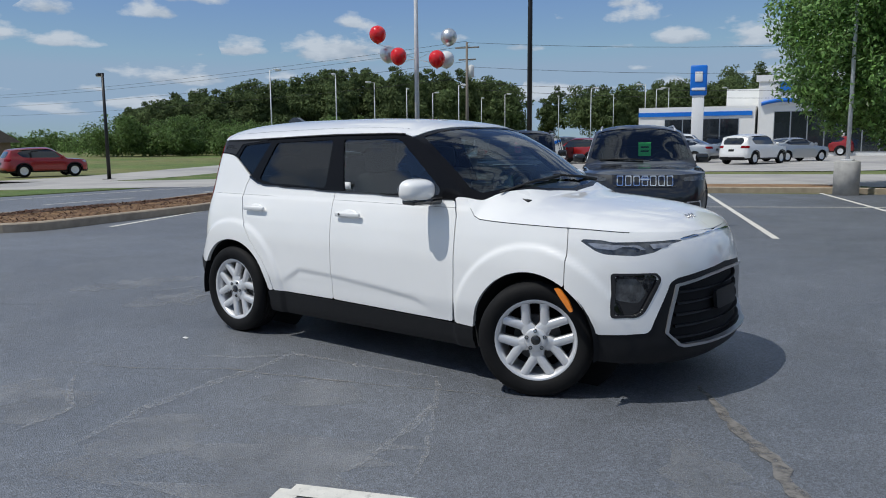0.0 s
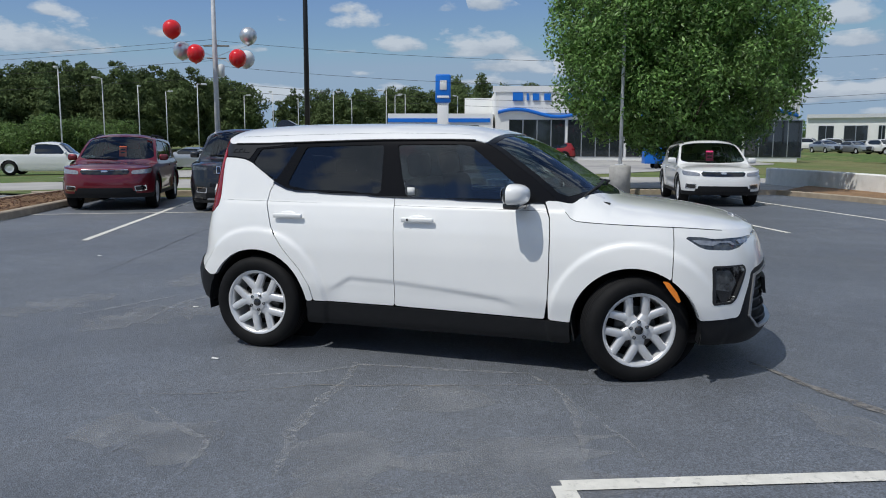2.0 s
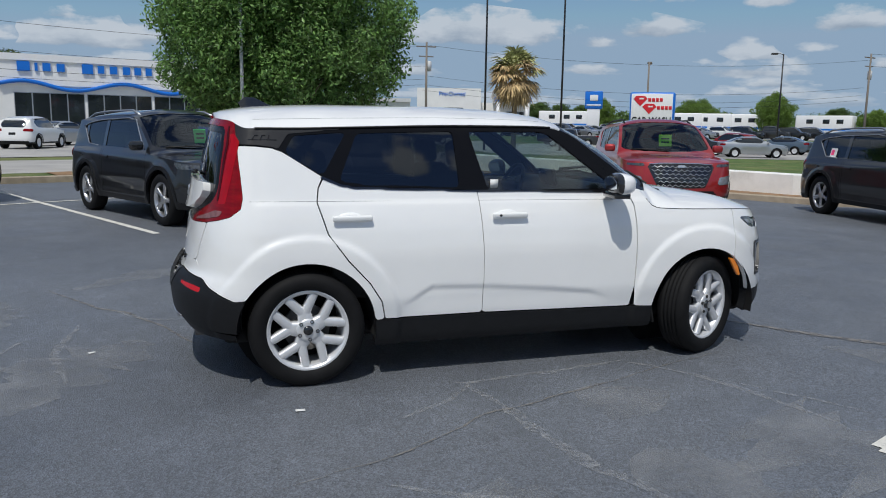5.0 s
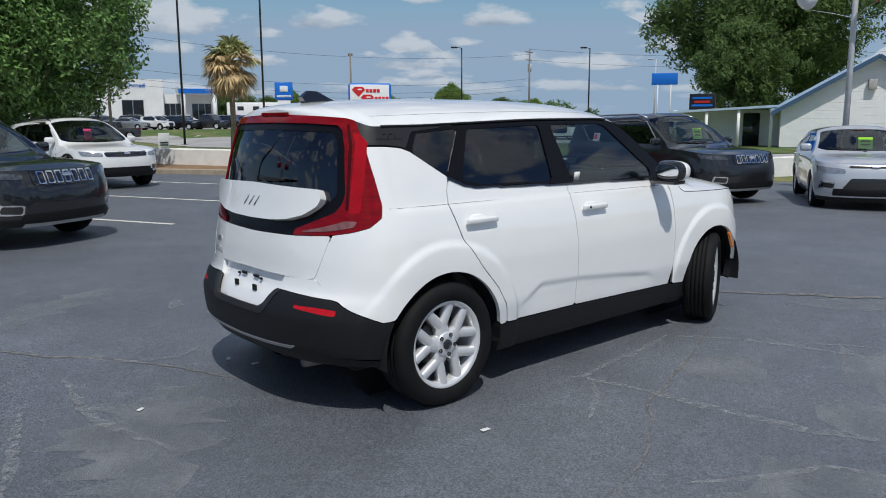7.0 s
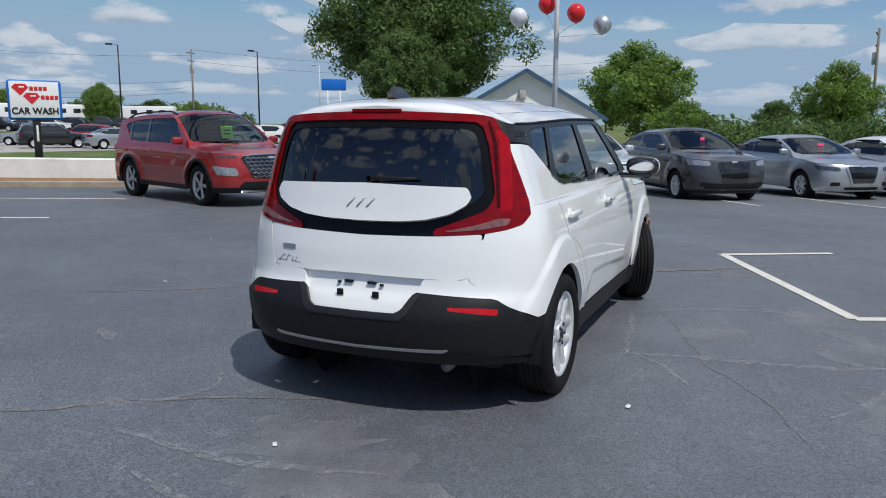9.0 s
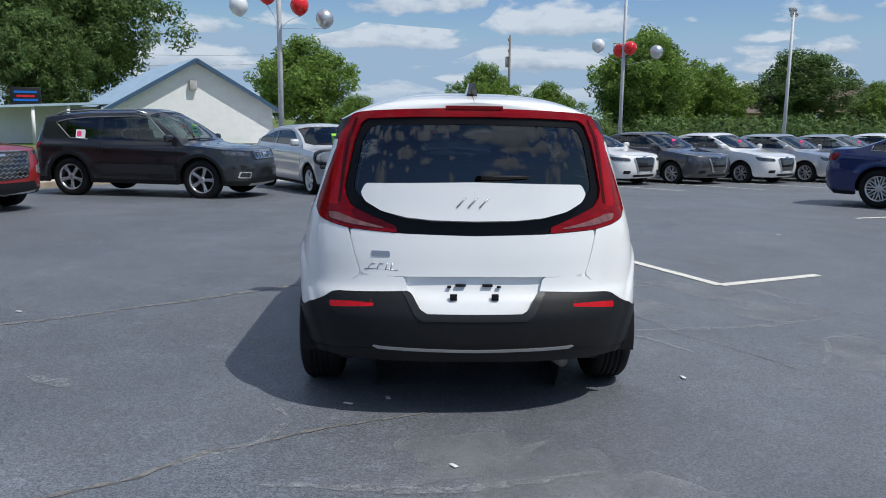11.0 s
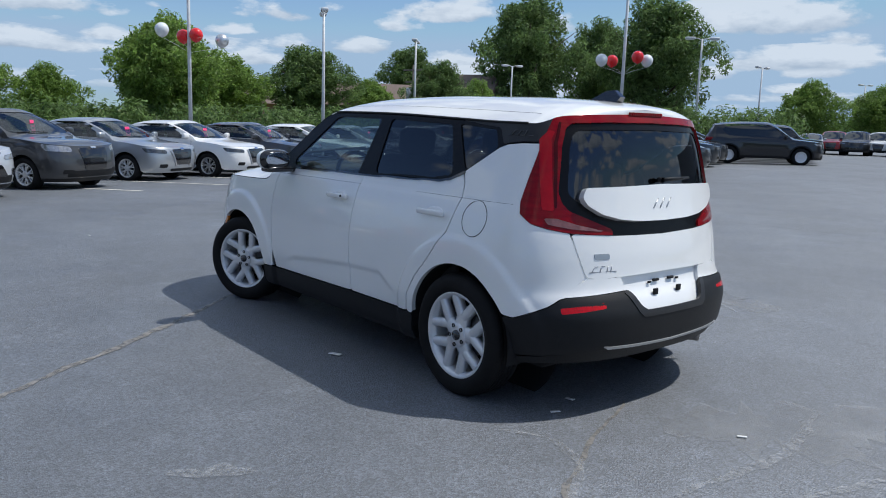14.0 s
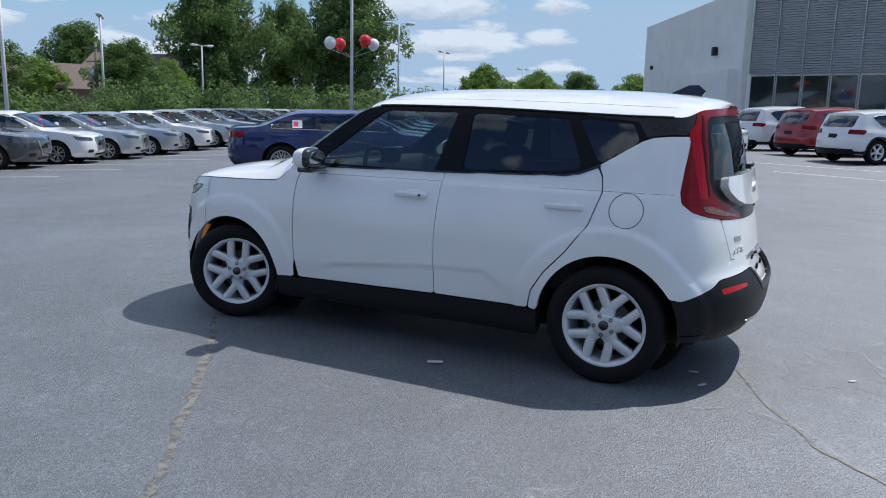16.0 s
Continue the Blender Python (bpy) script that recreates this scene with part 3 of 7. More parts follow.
    belt_panel("daylight_strip", fY((.79, .874), (.66, .868), (.63, .842), (.655, .838), (.68, .855), (.79, .862)), M["lamp_clear"], halves=hv, off=.002, depth=.006, arch=False, cell=.006)
    belt_panel("projector_lens", fY((.61, .872), (.46, .871), (.52, .846), (.60, .842)), M["lamp_clear"], halves=hv, off=.002, depth=.006, arch=False, cell=.006)
    belt_panel("fog_lamp_bezel", rounded(FOG, .02), M["gloss_black"], halves=hv, off=-.018, depth=.0, gap=-.02, arch=False, cell=.012)
    belt_panel("fog_lamp", rounded(fY((.77, .695), (.70, .697), (.66, .62), (.70, .56), (.78, .58)), .02), M["lamp_smoke"], halves=hv, off=-.012, depth=.01, arch=False, cell=.01, label="smoked fog lamp")
    belt_panel("fog_lamp_rim", rounded(fY((.785, .725), (.615, .724), (.590, .69), (.68, .512), (.71, .488), (.80, .490)), .02), M["gray_trim"], halves=hv, off=.002, depth=.02, gap=0, holes=[rounded(FOG, .02)], arch=False, cell=.01)
    belt_panel("side_marker", rounded(AMBER, .008), M["amber"], halves=hv, off=.008, depth=.016, arch=False, cell=.008, label="amber side marker")
    belt_panel("rear_reflector", rounded(rY((.70, .530), (.70, .562), (.478, .583), (.478, .552)), .008), M["reflector"], halves=hv, off=.006, depth=.012, arch=False, cell=.008)
    belt_panel("reversing_lamp", rounded(rY((.715, .985), (.705, .952), (.60, .930), (.43, .914), (.42, .922), (.56, .953), (.66, .985)), .008), M["lamp_pink"], halves=hv, off=.006, depth=.008, arch=False, cell=.008, label="pale pink reversing lamp strip")
    belt_panel("tail_lamp_edge", rY((.665, 1.03), (.650, 1.03), (.605, 1.34), (.565, 1.445), (.578, 1.447), (.620, 1.345)), M["lamp_dark_red"], halves=hv, off=.005, depth=.006, arch=False, cell=.008)
    belt_panel("tail_lamp_core", rY((.715, 1.02), (.665, 1.015), (.625, 1.36), (.60, 1.40), (.625, 1.405), (.665, 1.36)), M["lamp_core"], halves=hv, off=.004, depth=.006, arch=False, cell=.012)
    if hv == "left":
        ring = [soul.belt(soul.at_x(-1.375 + .09 * math.cos(t), .945 + .09 * math.sin(t)), .945 + .09 * math.sin(t)) for t in np.linspace(0, 2 * math.pi, 41)]
        part("fuel_flap_seam", tube([tuple(q) for q in ring], .0022, 5), M["seal"], hero)
    pts = [soul.belt(x, float(soul.ztop(x)) - .004) * np.array([1, 1 if hv == "left" else -1, 1]) for x in np.linspace(.86, 1.93, 30)]
    part("bonnet_seam", tube([tuple(q) for q in pts], .0024, 5), M["seal"], hero)
# pieces that run across the car
belt_panel("front_bumper", sX((1.5025, .30), (1.5025, 1.0)) + [(HI, 1.0), (HI, .30)], M["white"], halves="both", gap=.0003, holes=[rounded(HEAD, .012), STRIPE, rounded(FOG, .02), BLACK_F, rounded(AMBER, .008)], label="white front bumper", cell=.016)
belt_panel("lower_front_bumper", BLACK_F, M["black_trim"], halves="both", holes=[GRILLE], off=-.004, depth=.05)
belt_panel("grille_mesh", GRILLE, M["cavity"], halves="both", off=-.05, depth=0, gap=-.02)
RIM_G = fY((.515, .652), (.225, .682), (0, .688)) + [(HI, .688), (HI, .304)] + fY((0, .304), (.485, .312), (.525, .325), (.59, .40))
belt_panel("grille_frame", RIM_G, M["satin"], halves="both", holes=[GRILLE], off=.006, depth=.03, gap=0, arch=False, cell=.008)
belt_panel("headlamp_bar", STRIPE, M["gloss_black"], halves="both", off=-.004, depth=.02, arch=False, cell=.01)
belt_panel("headlamp_bar_trim", fY((.40, .884), (.20, .894), (0, .899)) + [(HI, .899), (HI, .894)] + fY((0, .894), (.20, .888), (.41, .878)), M["chrome"], halves="both", off=.003, depth=.006, gap=0, arch=False, cell=.005)
belt_panel("plate_bracket", fY((.16, .58), (0, .58)) + [(HI, .58), (HI, .47)] + fY((0, .47), (.16, .47)), M["black_trim"], halves="both", off=-.005, depth=.02, arch=False)
for k in range(5):
    z = .36 + .06 * k
    w = .54 - .012 * k
    belt_panel("grille_slat", fY((w, z + .012), (0, z + .012)) + [(HI, z + .012), (HI, z - .004)] + fY((0, z - .004), (w, z - .004)), M["black_trim"], halves="both", off=-.028, depth=.02, gap=0, arch=False, cell=.016)
belt_panel("tailgate", GATE, M["white"], halves="both", label="white tailgate")
belt_panel("tail_lamp", TAIL_OUT, M["lamp_red"], halves="both", holes=[RED_IN], off=.003, depth=.03, gap=0, cell=.014, label="red wrap-round tail lamp", arch=False)
belt_panel("rear_glass", RED_IN, M["privacy"], halves="both", off=-.012, depth=0, gap=-.02, arch=False)
belt_panel("rear_glass_border", RED_IN, M["frit"], halves="both", holes=[rounded(rY((.33, .985), (.55, 1.05), (.60, 1.10), (.56, 1.325), (.53, 1.395), (.49, 1.42), (0, 1.43)) + [(LO, 1.43), (LO, .985)], .03)], off=-.008, depth=0, gap=-.01, arch=False)
GARN = rounded(rY((.515, 1.126), (0, 1.138)) + [(LO, 1.138), (LO, .952)] + rY((0, .952), (.20, .956), (.33, .968), (.44, .996), (.518, 1.042), (.538, 1.08)), .012)
belt_panel("tailgate_garnish", GARN, M["white"], halves="both", off=.034, depth=.06, gap=0, arch=False, cell=.014, label="white garnish panel across the rear glass")
belt_panel("rear_bumper", BUMPER_R, M["black_trim"], halves="both", off=.006, depth=.05, label="black lower rear bumper")
belt_panel("bumper_trim", rY((.50, .372), (.46, .352), (0, .342)) + [(LO, .342), (LO, .354)] + rY((0, .354), (.455, .365)), M["satin"], halves="both", off=.012, depth=.012, gap=0, arch=False, cell=.008)
belt_panel("bumper_lip", rY((.82, .30), (.66, .318), (.47, .345), (0, .337)) + [(LO, .337), (LO, .27)] + rY((0, .27), (.6, .27), (.8, .27)), M["black_trim"], halves="both", off=-.004, depth=.04, gap=0)
belt_panel("bumper_cover", rY((0, .690), (.545, .694), (.70, .60), (.70, .55), (0, .50)) + [(LO, .50), (LO, .690)], M["white"], halves="both", holes=[BUMPER_R, PLATE])
belt_panel("plate_recess", PLATE, M["white"], halves="both", off=-.022, depth=0, gap=-.02, arch=False)
belt_panel("plate_frame", rY((.355, .624), (.33, .60), (.285, .520), (.25, .496), (0, .494)) + [(LO, .494), (LO, .526)] + rY((0, .526), (.225, .528), (.258, .546), (.295, .607), (.315, .624)), M["gray_trim"], halves="both", off=.010, depth=.02, gap=0, arch=False, cell=.012)
for sy in (1, -1):
    for y, z, w, h in ((.10, .600, .034, .032), (.12, .645, .020, .012), (.065, .652, .05, .014)):
        p = soul.belt(soul.at_y(y, z, False), z)
        part("plate_bolt_mount", boxed((.012, w, h), pose(p[0] + .012, sy * p[1], z), .003), M["black_trim"], hero)
# near-black sheet behind the panels: the body's inner shade put in as colour
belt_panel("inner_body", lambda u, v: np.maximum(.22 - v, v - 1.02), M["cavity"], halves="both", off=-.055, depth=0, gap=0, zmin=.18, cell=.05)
# hood, windscreen, roof
WS = [(1.085, 0), (1.05, .35), (.97, .62), (.865, .86), (.80, .935), (.56, .935), (.36, .93), (.375, .8), (.40, .4), (.405, 0)]
HOOD = [(1.115, 0), (1.08, .35), (.995, .64), (.89, .89), (.795, 1.02), (HI, 1.02), (HI, 0)]
lid_panel("hood", HOOD, M["white"], depth=.03, label="white bonnet")
lid_panel("windscreen", WS, M["screen"], off=-.006, depth=0, gap=-.01)
lid_panel("windscreen_border", [(1.12, 0), (1.085, .35), (1.0, .64), (.895, .89), (.80, 1.02), (.45, 1.02), (.31, 1.02), (.322, .955), (.36, .6), (.385, 0)], M["frit"], off=-.003, depth=.01, gap=0, holes=[WS])
lid_panel("roof", [(.385, 0), (.36, .6), (.322, .955), (.30, 1.02), (LO, 1.02), (LO, 0)], M["white"], off=0, depth=.02, label="white roof panel")
lid_panel("roof_lining", [(.36, 0), (.33, .6), (.29, .95), (-1.62, .95), (-1.62, 0)], M["liner"], off=-.05, depth=0, gap=0)
for sy in (1, -1):
    pts = [soul.lid(x, sy * .86) + np.array([0, 0, -.002]) for x in np.linspace(-1.6, .2, 24)]
    part("roof_groove", tube([tuple(p) for p in pts], .0028, 6), M["seal"], hero)
    # a dark gutter strip along the roof edge
    pts = [soul.belt(x, float(soul.ztop(x))) * np.array([1, sy, 1]) + np.array([0, sy * .002, 0]) for x in np.linspace(-1.6, .24, 24)]
    part("roof_edge_strip", tube([tuple(p) for p in pts], .006, 6), M["seal"], hero)
# roof aerial: a small shark fin
bm = bmesh.new()
fin = [(-1.36, 0), (-1.58, 0), (-1.60, .03), (-1.555, .066), (-1.50, .064), (-1.42, .025)]
zr = float(soul.lid(-1.45, 0)[2]) - .012
lo = [[bm.verts.new((x, s * (.028 * (1 - z / .13)), zr + z)) for x, z in fin] for s in (1, -1)]
bm.faces.new(lo[0]), bm.faces.new(lo[1][::-1])
for k in range(len(fin)):
    j = (k + 1) % len(fin)
    bm.faces.new((lo[0][j], lo[0][k], lo[1][k], lo[1][j]))
part("aerial", bm, M["gloss_black"], hero, "black shark-fin aerial", flat=True)
# high stop lamp, wiper, badges
def on_rear(y, z, off=.004):
    p = soul.belt(soul.at_y(abs(y), z, False), z)
    return Vector((p[0] - off, math.copysign(p[1], y), z))


bm = boxed((.004, .28, .018), Matrix.Translation(on_rear(0, 1.497, .008)))
for k in range(17):
    y = -.13 + .0163 * k
    box(bm, (.008, .011, .012), Matrix.Translation(on_rear(y, 1.497, .012)))
part("high_stop_lamp", bm, M["lamp_red"], hero, "row of red stop lamp cells", flat=True)
wb = [on_rear(y, 1.165 + .02 * abs(y + .02), .028) for y in (-.03, -.10, -.18, -.27)]
part("rear_wiper", tube(wb, [.009, .011, .009, .006], 8), M["black_trim"], hero)
part("wiper_hub", lathe([(.0, -.02), (.013, -.02), (.015, -.01), (.015, .01)], 16, Matrix.Translation(on_rear(-.02, 1.162, .02)) @ pose(0, 0, 0, 0, 0, 90)), M["black_trim"], hero)


def stroke_badge(name, strokes, place, width, mat, parent, thick=.006):
    """A badge of flat strokes; place turns (along, up) into a point."""
    for st in strokes:
        bm = bmesh.new()
        pts = [Vector(place(a, b)) for a, b in st]
        for p, q in zip(pts, pts[1:]):
            d = (q - p).normalized() * width * .7
            tube([p - d, q + d], width, 6, bm)
        part(name, bm, mat, parent)


stroke_badge("maker_badge", [[(-.085, -.022), (-.045, .022)], [(-.030, -.022), (.010, .022)], [(.025, -.022), (.065, .022)]],
             lambda a, b: on_rear(-a, 1.049 + b, .035), .0044, M["satin"], hero)
stroke_badge("model_badge", [[(-.078, -.014), (.08, -.014)], [(-.066, -.014), (-.046, .014), (-.030, .014)], [(-.020, -.014), (-.008, .014), (.010, .014)], [(.022, -.014), (.030, .014)], [(.046, -.014), (.054, .014)]],
             lambda a, b: on_rear(.448 - a, .737 + b, .001), .0024, M["satin"], hero)
belt_panel("dealer_sticker", rY((.495, .785), (.405, .785), (.405, .811), (.495, .811)), M["satin"], off=.003, depth=.003, gap=.0, arch=False, cell=.008)
for hv in ("left", "right"):
    belt_panel("body_flange", rY((.42, .64), (.42, .76), (.64, .92), (.72, .92), (.66, .64)), M["white"], halves=hv, off=-.006, depth=0, arch=False)


def on_side(x, z, sy, off=.004):
    p = soul.belt(soul.at_x(x, z), z)
    return Vector((p[0], sy * (p[1] + off), z))


for sy in (1, -1):
    stroke_badge("pillar_badge", [[(-.07, -.012), (.08, -.012)], [(-.05, -.012), (-.036, .012), (-.02, .012)], [(-.006, -.012), (.004, .012), (.02, .012)], [(.034, -.012), (.042, .012)]],
                 lambda a, b: on_side(-1.52 + sy * -a, 1.385 + b, sy, .001), .0026, M["gloss_black"], hero)
    # door handles: recess bowl, bar and cover
    for hx in (-1.045, -.095):
        b = bmesh.new()
        bmesh.ops.create_uvsphere(b, u_segments=18, v_segments=10, radius=1, matrix=Matrix.Translation(on_side(hx - .01, .935, sy, -.012)) @ Matrix.Diagonal((.085, .016, .042, 1)))
        part("handle_recess", b, M["white"], hero)
        h = part("door_handle", boxed((.225, .024, .034), Matrix.Translation(on_side(hx, .945, sy, .026)) @ pose(0, 0, 0, sy * -8, 0, 0), .011, 3), M["white"], hero, "white door handle")
        if hx > -.5:
            part("key_lock", lathe([(0, .004), (.007, .004), (.008, 0)], 12, Matrix.Translation(on_side(hx - .065, .947, sy, .040)) @ (pose(0, 0, 0) if sy > 0 else pose(0, 0, 0, 0, 0, 180))), M["seal"], hero)
    # door mirror
    mir = new("door_mirror")
    mir.parent = hero
    mm = pose(.565, sy * .958, 1.132, 0, 0, sy * 8)
    for nm, mt, keep in (("mirror_shell", "white", 1), ("mirror_housing", "gloss_black", 0)):
        b = bmesh.new()
        bmesh.ops.create_uvsphere(b, u_segments=36, v_segments=22, radius=1, matrix=pose(0, 0, 0, 0, 90, 0))
        gone = [f for f in b.faces if (f.calc_center_median().x > -.12 and f.calc_center_median().z > -.72) != bool(keep)]
        bmesh.ops.delete(b, geom=gone, context="FACES")
        for v in b.verts:
            q = v.co.copy()
            q = Vector((q.x * (.095 if q.x > 0 else .055), math.copysign(abs(q.y) ** .72, q.y) * .122, math.copysign(abs(q.z) ** .70, q.z) * .068))
            if q.x < -.045:
                q.x = -.045
            v.co = mm @ q
        part(nm, b, M[mt], mir)
    part("mirror_base", boxed((.105, .20, .036), pose(.575, sy * .93, 1.064, 0, 0, sy * 8), .012), M["gloss_black"], mir)
    b = bmesh.new()
    bmesh.ops.create_uvsphere(b, u_segments=20, v_segments=12, radius=1, matrix=pose(.518, sy * .952, 1.133, 0, -9, sy * 8) @ Matrix.Diagonal((.004, .098, .050, 1)))
    part("mirror_glass", b, M["chrome"], mir)
    part("mirror_arm", boxed((.07, .13, .04), pose(.60, sy * .84, 1.062), .012), M["gloss_black"], mir)
# wipers and cowl below the windscreen
part("cowl", boxed((.12, 1.16, .03), pose(1.05, 0, 1.065, 0, 12, 0), .01), M["seal"], hero)
for y0, y1 in ((.52, -.06), (-.02, -.56)):
    pts = [tuple(np.array(soul.lid(x, y / .72)) + np.array([0, 0, .018])) for x, y in ((1.0 - .10 * abs(y0), y0), (1.02 - .02 * abs(y0 + y1), (y0 + y1) / 2), (.985 - .05 * abs(y1), y1))]
    part("front_wiper", tube(pts, [.012, .009, .006], 8), M["seal"], hero)
stroke_badge("bonnet_badge", [[(-.065, -.018), (-.030, .018)], [(-.018, -.018), (.018, .018)], [(.030, -.018), (.065, .018)]],
             lambda a, b: Vector((1.86 - b * .9, a, float(soul.zc(1.86 - b * .9)) + .004)), .005, M["satin"], hero)


# ---- wheels ----
def tyre_mesh(r, w, rim, seg=72):
    p = [(rim - .004, -w * .40), (rim + .012, -w * .47), ((r + rim) / 2, -w * .53), (r - .022, -w * .48), (r - .006, -w * .40), (r, -w * .28)]
    for g in (-.2, -.07, .07, .2) if seg > 60 else ():
        p += [(r, w * (g - .022)), (r - .007, w * (g - .015)), (r - .007, w * (g + .015)), (r, w * (g + .022))]
    p += [(r, w * .28), (r - .006, w * .40), (r - .022, w * .48), ((r + rim) / 2, w * .53), (rim + .012, w * .47), (rim - .004, w * .40)]
    return lathe(p, seg)


def y_spokes(bm, R, n, face, split=.45, hub=.07, w=.044, d=.045, spread=.30, start=90, root=(1.9, 1.5)):
    """Forked spokes, as tapered bars with bevelled faces."""
    def bar(a, b, wa, wb, za, zb):
        A, B = Vector((a[0], 0, a[1])), Vector((b[0], 0, b[1]))
        t = (B - A).normalized()
        s = Vector((-t.z, 0, t.x))
        ring = []
        for q, wd, f in ((A, wa, za), (B, wb, zb)):
            ring.append([bm.verts.new(q + s * wd * k + Vector((0, f - h, 0))) for k, h in ((-.5, d), (-.5, .010), (-.30, 0), (.30, 0), (.5, .010), (.5, d))])
        for k in range(6):
            bm.faces.new((ring[0][k], ring[0][(k + 1) % 6], ring[1][(k + 1) % 6], ring[1][k]))
    for k in range(n):
        a = radians(start + 360 * k / n)
        c = lambda r, t: (r * math.cos(t), r * math.sin(t))
        bar(c(hub * .6, a), c(R * split, a), w * root[0], w * root[1], face - .006, face - .012)
        for e in (-1, 1):
            bar(c(R * split * .80, a + e * .02), c(R * 1.0, a + e * spread), w * 1.05, w * .92, face - .011, face - .004)


def alloy_wheel(parent, m, r=.326, w=.205, rim=.226, outer=1, spokes=5, mats=("alloy", "tyre"), full=True, spread=.30, split=.45, arm=.044, root=(1.9, 1.5)):
    """A wheel round the y axis; outer: +1 shows its face to +y."""
    wheel = new("wheel")
    wheel.parent, wheel.matrix_basis = parent, m @ (Matrix() if outer > 0 else pose(0, 0, 0, 0, 0, 180))
    part("tyre", tyre_mesh(r, w, rim, 72 if full else 36), M[mats[1]], wheel)
    h = w * .42
    b = lathe([(rim - .030, -h), (rim - .024, h * .3), (rim - .020, h - .012), (rim - .008, h - .004), (rim + .002, h + .004), (rim + .006, h), (rim, h - .02)], 64 if full else 30)
    y_spokes(b, rim - .016, spokes, h - .004, split, w=arm, spread=spread, root=root)
    lathe([(.066, h - .055), (.066, h - .012), (.058, h - .004), (.030, h - .006), (.0, h - .006)], 40 if full else 14, Matrix(), b)
    part("rim", b, M[mats[0]], wheel, flat=False)
    if full:
        part("cap", lathe([(.027, h - .006), (.026, h + .003), (.0, h + .005)], 28), M["gloss_black"], wheel, "black centre cap")
        for k in range(5):
            a = radians(90 + 36 + 72 * k)
            part("wheel_nut", lathe([(.0105, h - .012), (.0105, h - .005), (.008, h - .004), (.007, h - .014), (0, h - .014)], 12, Matrix.Translation((.053 * math.cos(a), .006, .053 * math.sin(a)))), M["seal"], wheel)
        part("brake_disc", lathe([(.03, -.012), (.132, -.012), (.132, .010), (.05, .010), (.05, .03), (.0, .03)], 40), M["steel"], wheel)
        part("wheel_back", lathe([(rim - .03, -h), (.0, -h)], 40), M["cavity"], wheel)
    else:
        part("wheel_back", lathe([(rim - .03, -.02), (.0, -.02)], 24), M["cavity"], wheel)
    return wheel


for x in (-1.30, 1.30):
    for sy in (1, -1):
        alloy_wheel(hero, pose(x, sy * .785, .322, 0, 17 * x + 11, 24 if x > 0 else 0), outer=sy, spread=.372, split=.54, arm=.052, root=(1.75, 1.35))
        arch = lathe([(.385, -.22 * sy), (.391, .168 * sy)], 40, pose(x, sy * .70, .315))
        bmesh.ops.delete(arch, geom=[f for f in arch.faces if f.calc_center_median().z < .28], context="FACES")
        part("well_wall", lathe([(0, -.215 * sy), (.39, -.215 * sy)], 30, pose(x, sy * .70, .315)), M["cavity"], hero)
        part("wheel_liner", arch, M["cavity"], hero)
        part("mud_flap", boxed((.012, .16, .16), pose(x - .375, sy * .77, .30, 0, -12, 0), .004), M["seal"], hero) if x > 0 else None
# underbody
part("floor_pan", boxed((3.5, 1.36, .10), pose(0, 0, .27), .03), M["cavity"], hero)
part("exhaust", tube([(-1.2, -.3, .24), (-1.7, -.42, .24), (-1.9, -.45, .26)], .03, 10), M["steel"], hero)

# ---- inside ----
def seat(x, y, w, parent=hero, head=True):
    part("seat_base", boxed((.50, w, .16), pose(x + .05, y, .62, 0, -6, 0), .06, 3), M["seat"], parent)
    part("seat_back", boxed((.16, w, .62), pose(x - .22, y, .90, 0, -12, 0), .06, 3), M["seat"], parent)
    if head:
        part("headrest", boxed((.11, .26, .17), pose(x - .31, y, 1.29, 0, -8, 0), .045, 3), M["seat"], parent)


for y in (.36, -.36):
    seat(.05, y, .50)
seat(-.85, .0, 1.22, head=False)
for y in (.36, -.36):
    part("headrest", boxed((.10, .24, .14), pose(-1.17, y, 1.24, 0, -8, 0), .04, 3), M["seat"], hero)
part("dashboard", boxed((.46, 1.30, .22), pose(.78, 0, .98, 0, 6, 0), .07, 3), M["dash"], hero)
part("touch_screen", boxed((.02, .26, .15), pose(.56, 0, 1.10, 0, -14, 0), .006), M["gloss_black"], hero)
part("steering_wheel", lathe([(.175 + .016 * math.cos(t), .016 * math.sin(t)) for t in np.linspace(0, 2 * math.pi, 10)], 36, pose(.42, .36, 1.02, 0, 0, 90) @ pose(0, 0, 0, 22, 0, 0)), M["dash"], hero)
part("steering_hub", boxed((.05, .30, .09), pose(.43, .36, 1.02, 0, -22, 0), .02), M["dash"], hero)
part("inside_mirror", boxed((.03, .24, .07), pose(.52, 0, 1.40), .02), M["dash"], hero)
for sy in (1, -1):
    part("door_card", boxed((1.9, .05, .60), pose(-.2, sy * .72, .76), .02), M["dash"], hero)
part("window_paper", boxed((.05, .003, .05), pose(-.17, -.775, 1.128, 8, 0, 0)), M["paper"], hero)

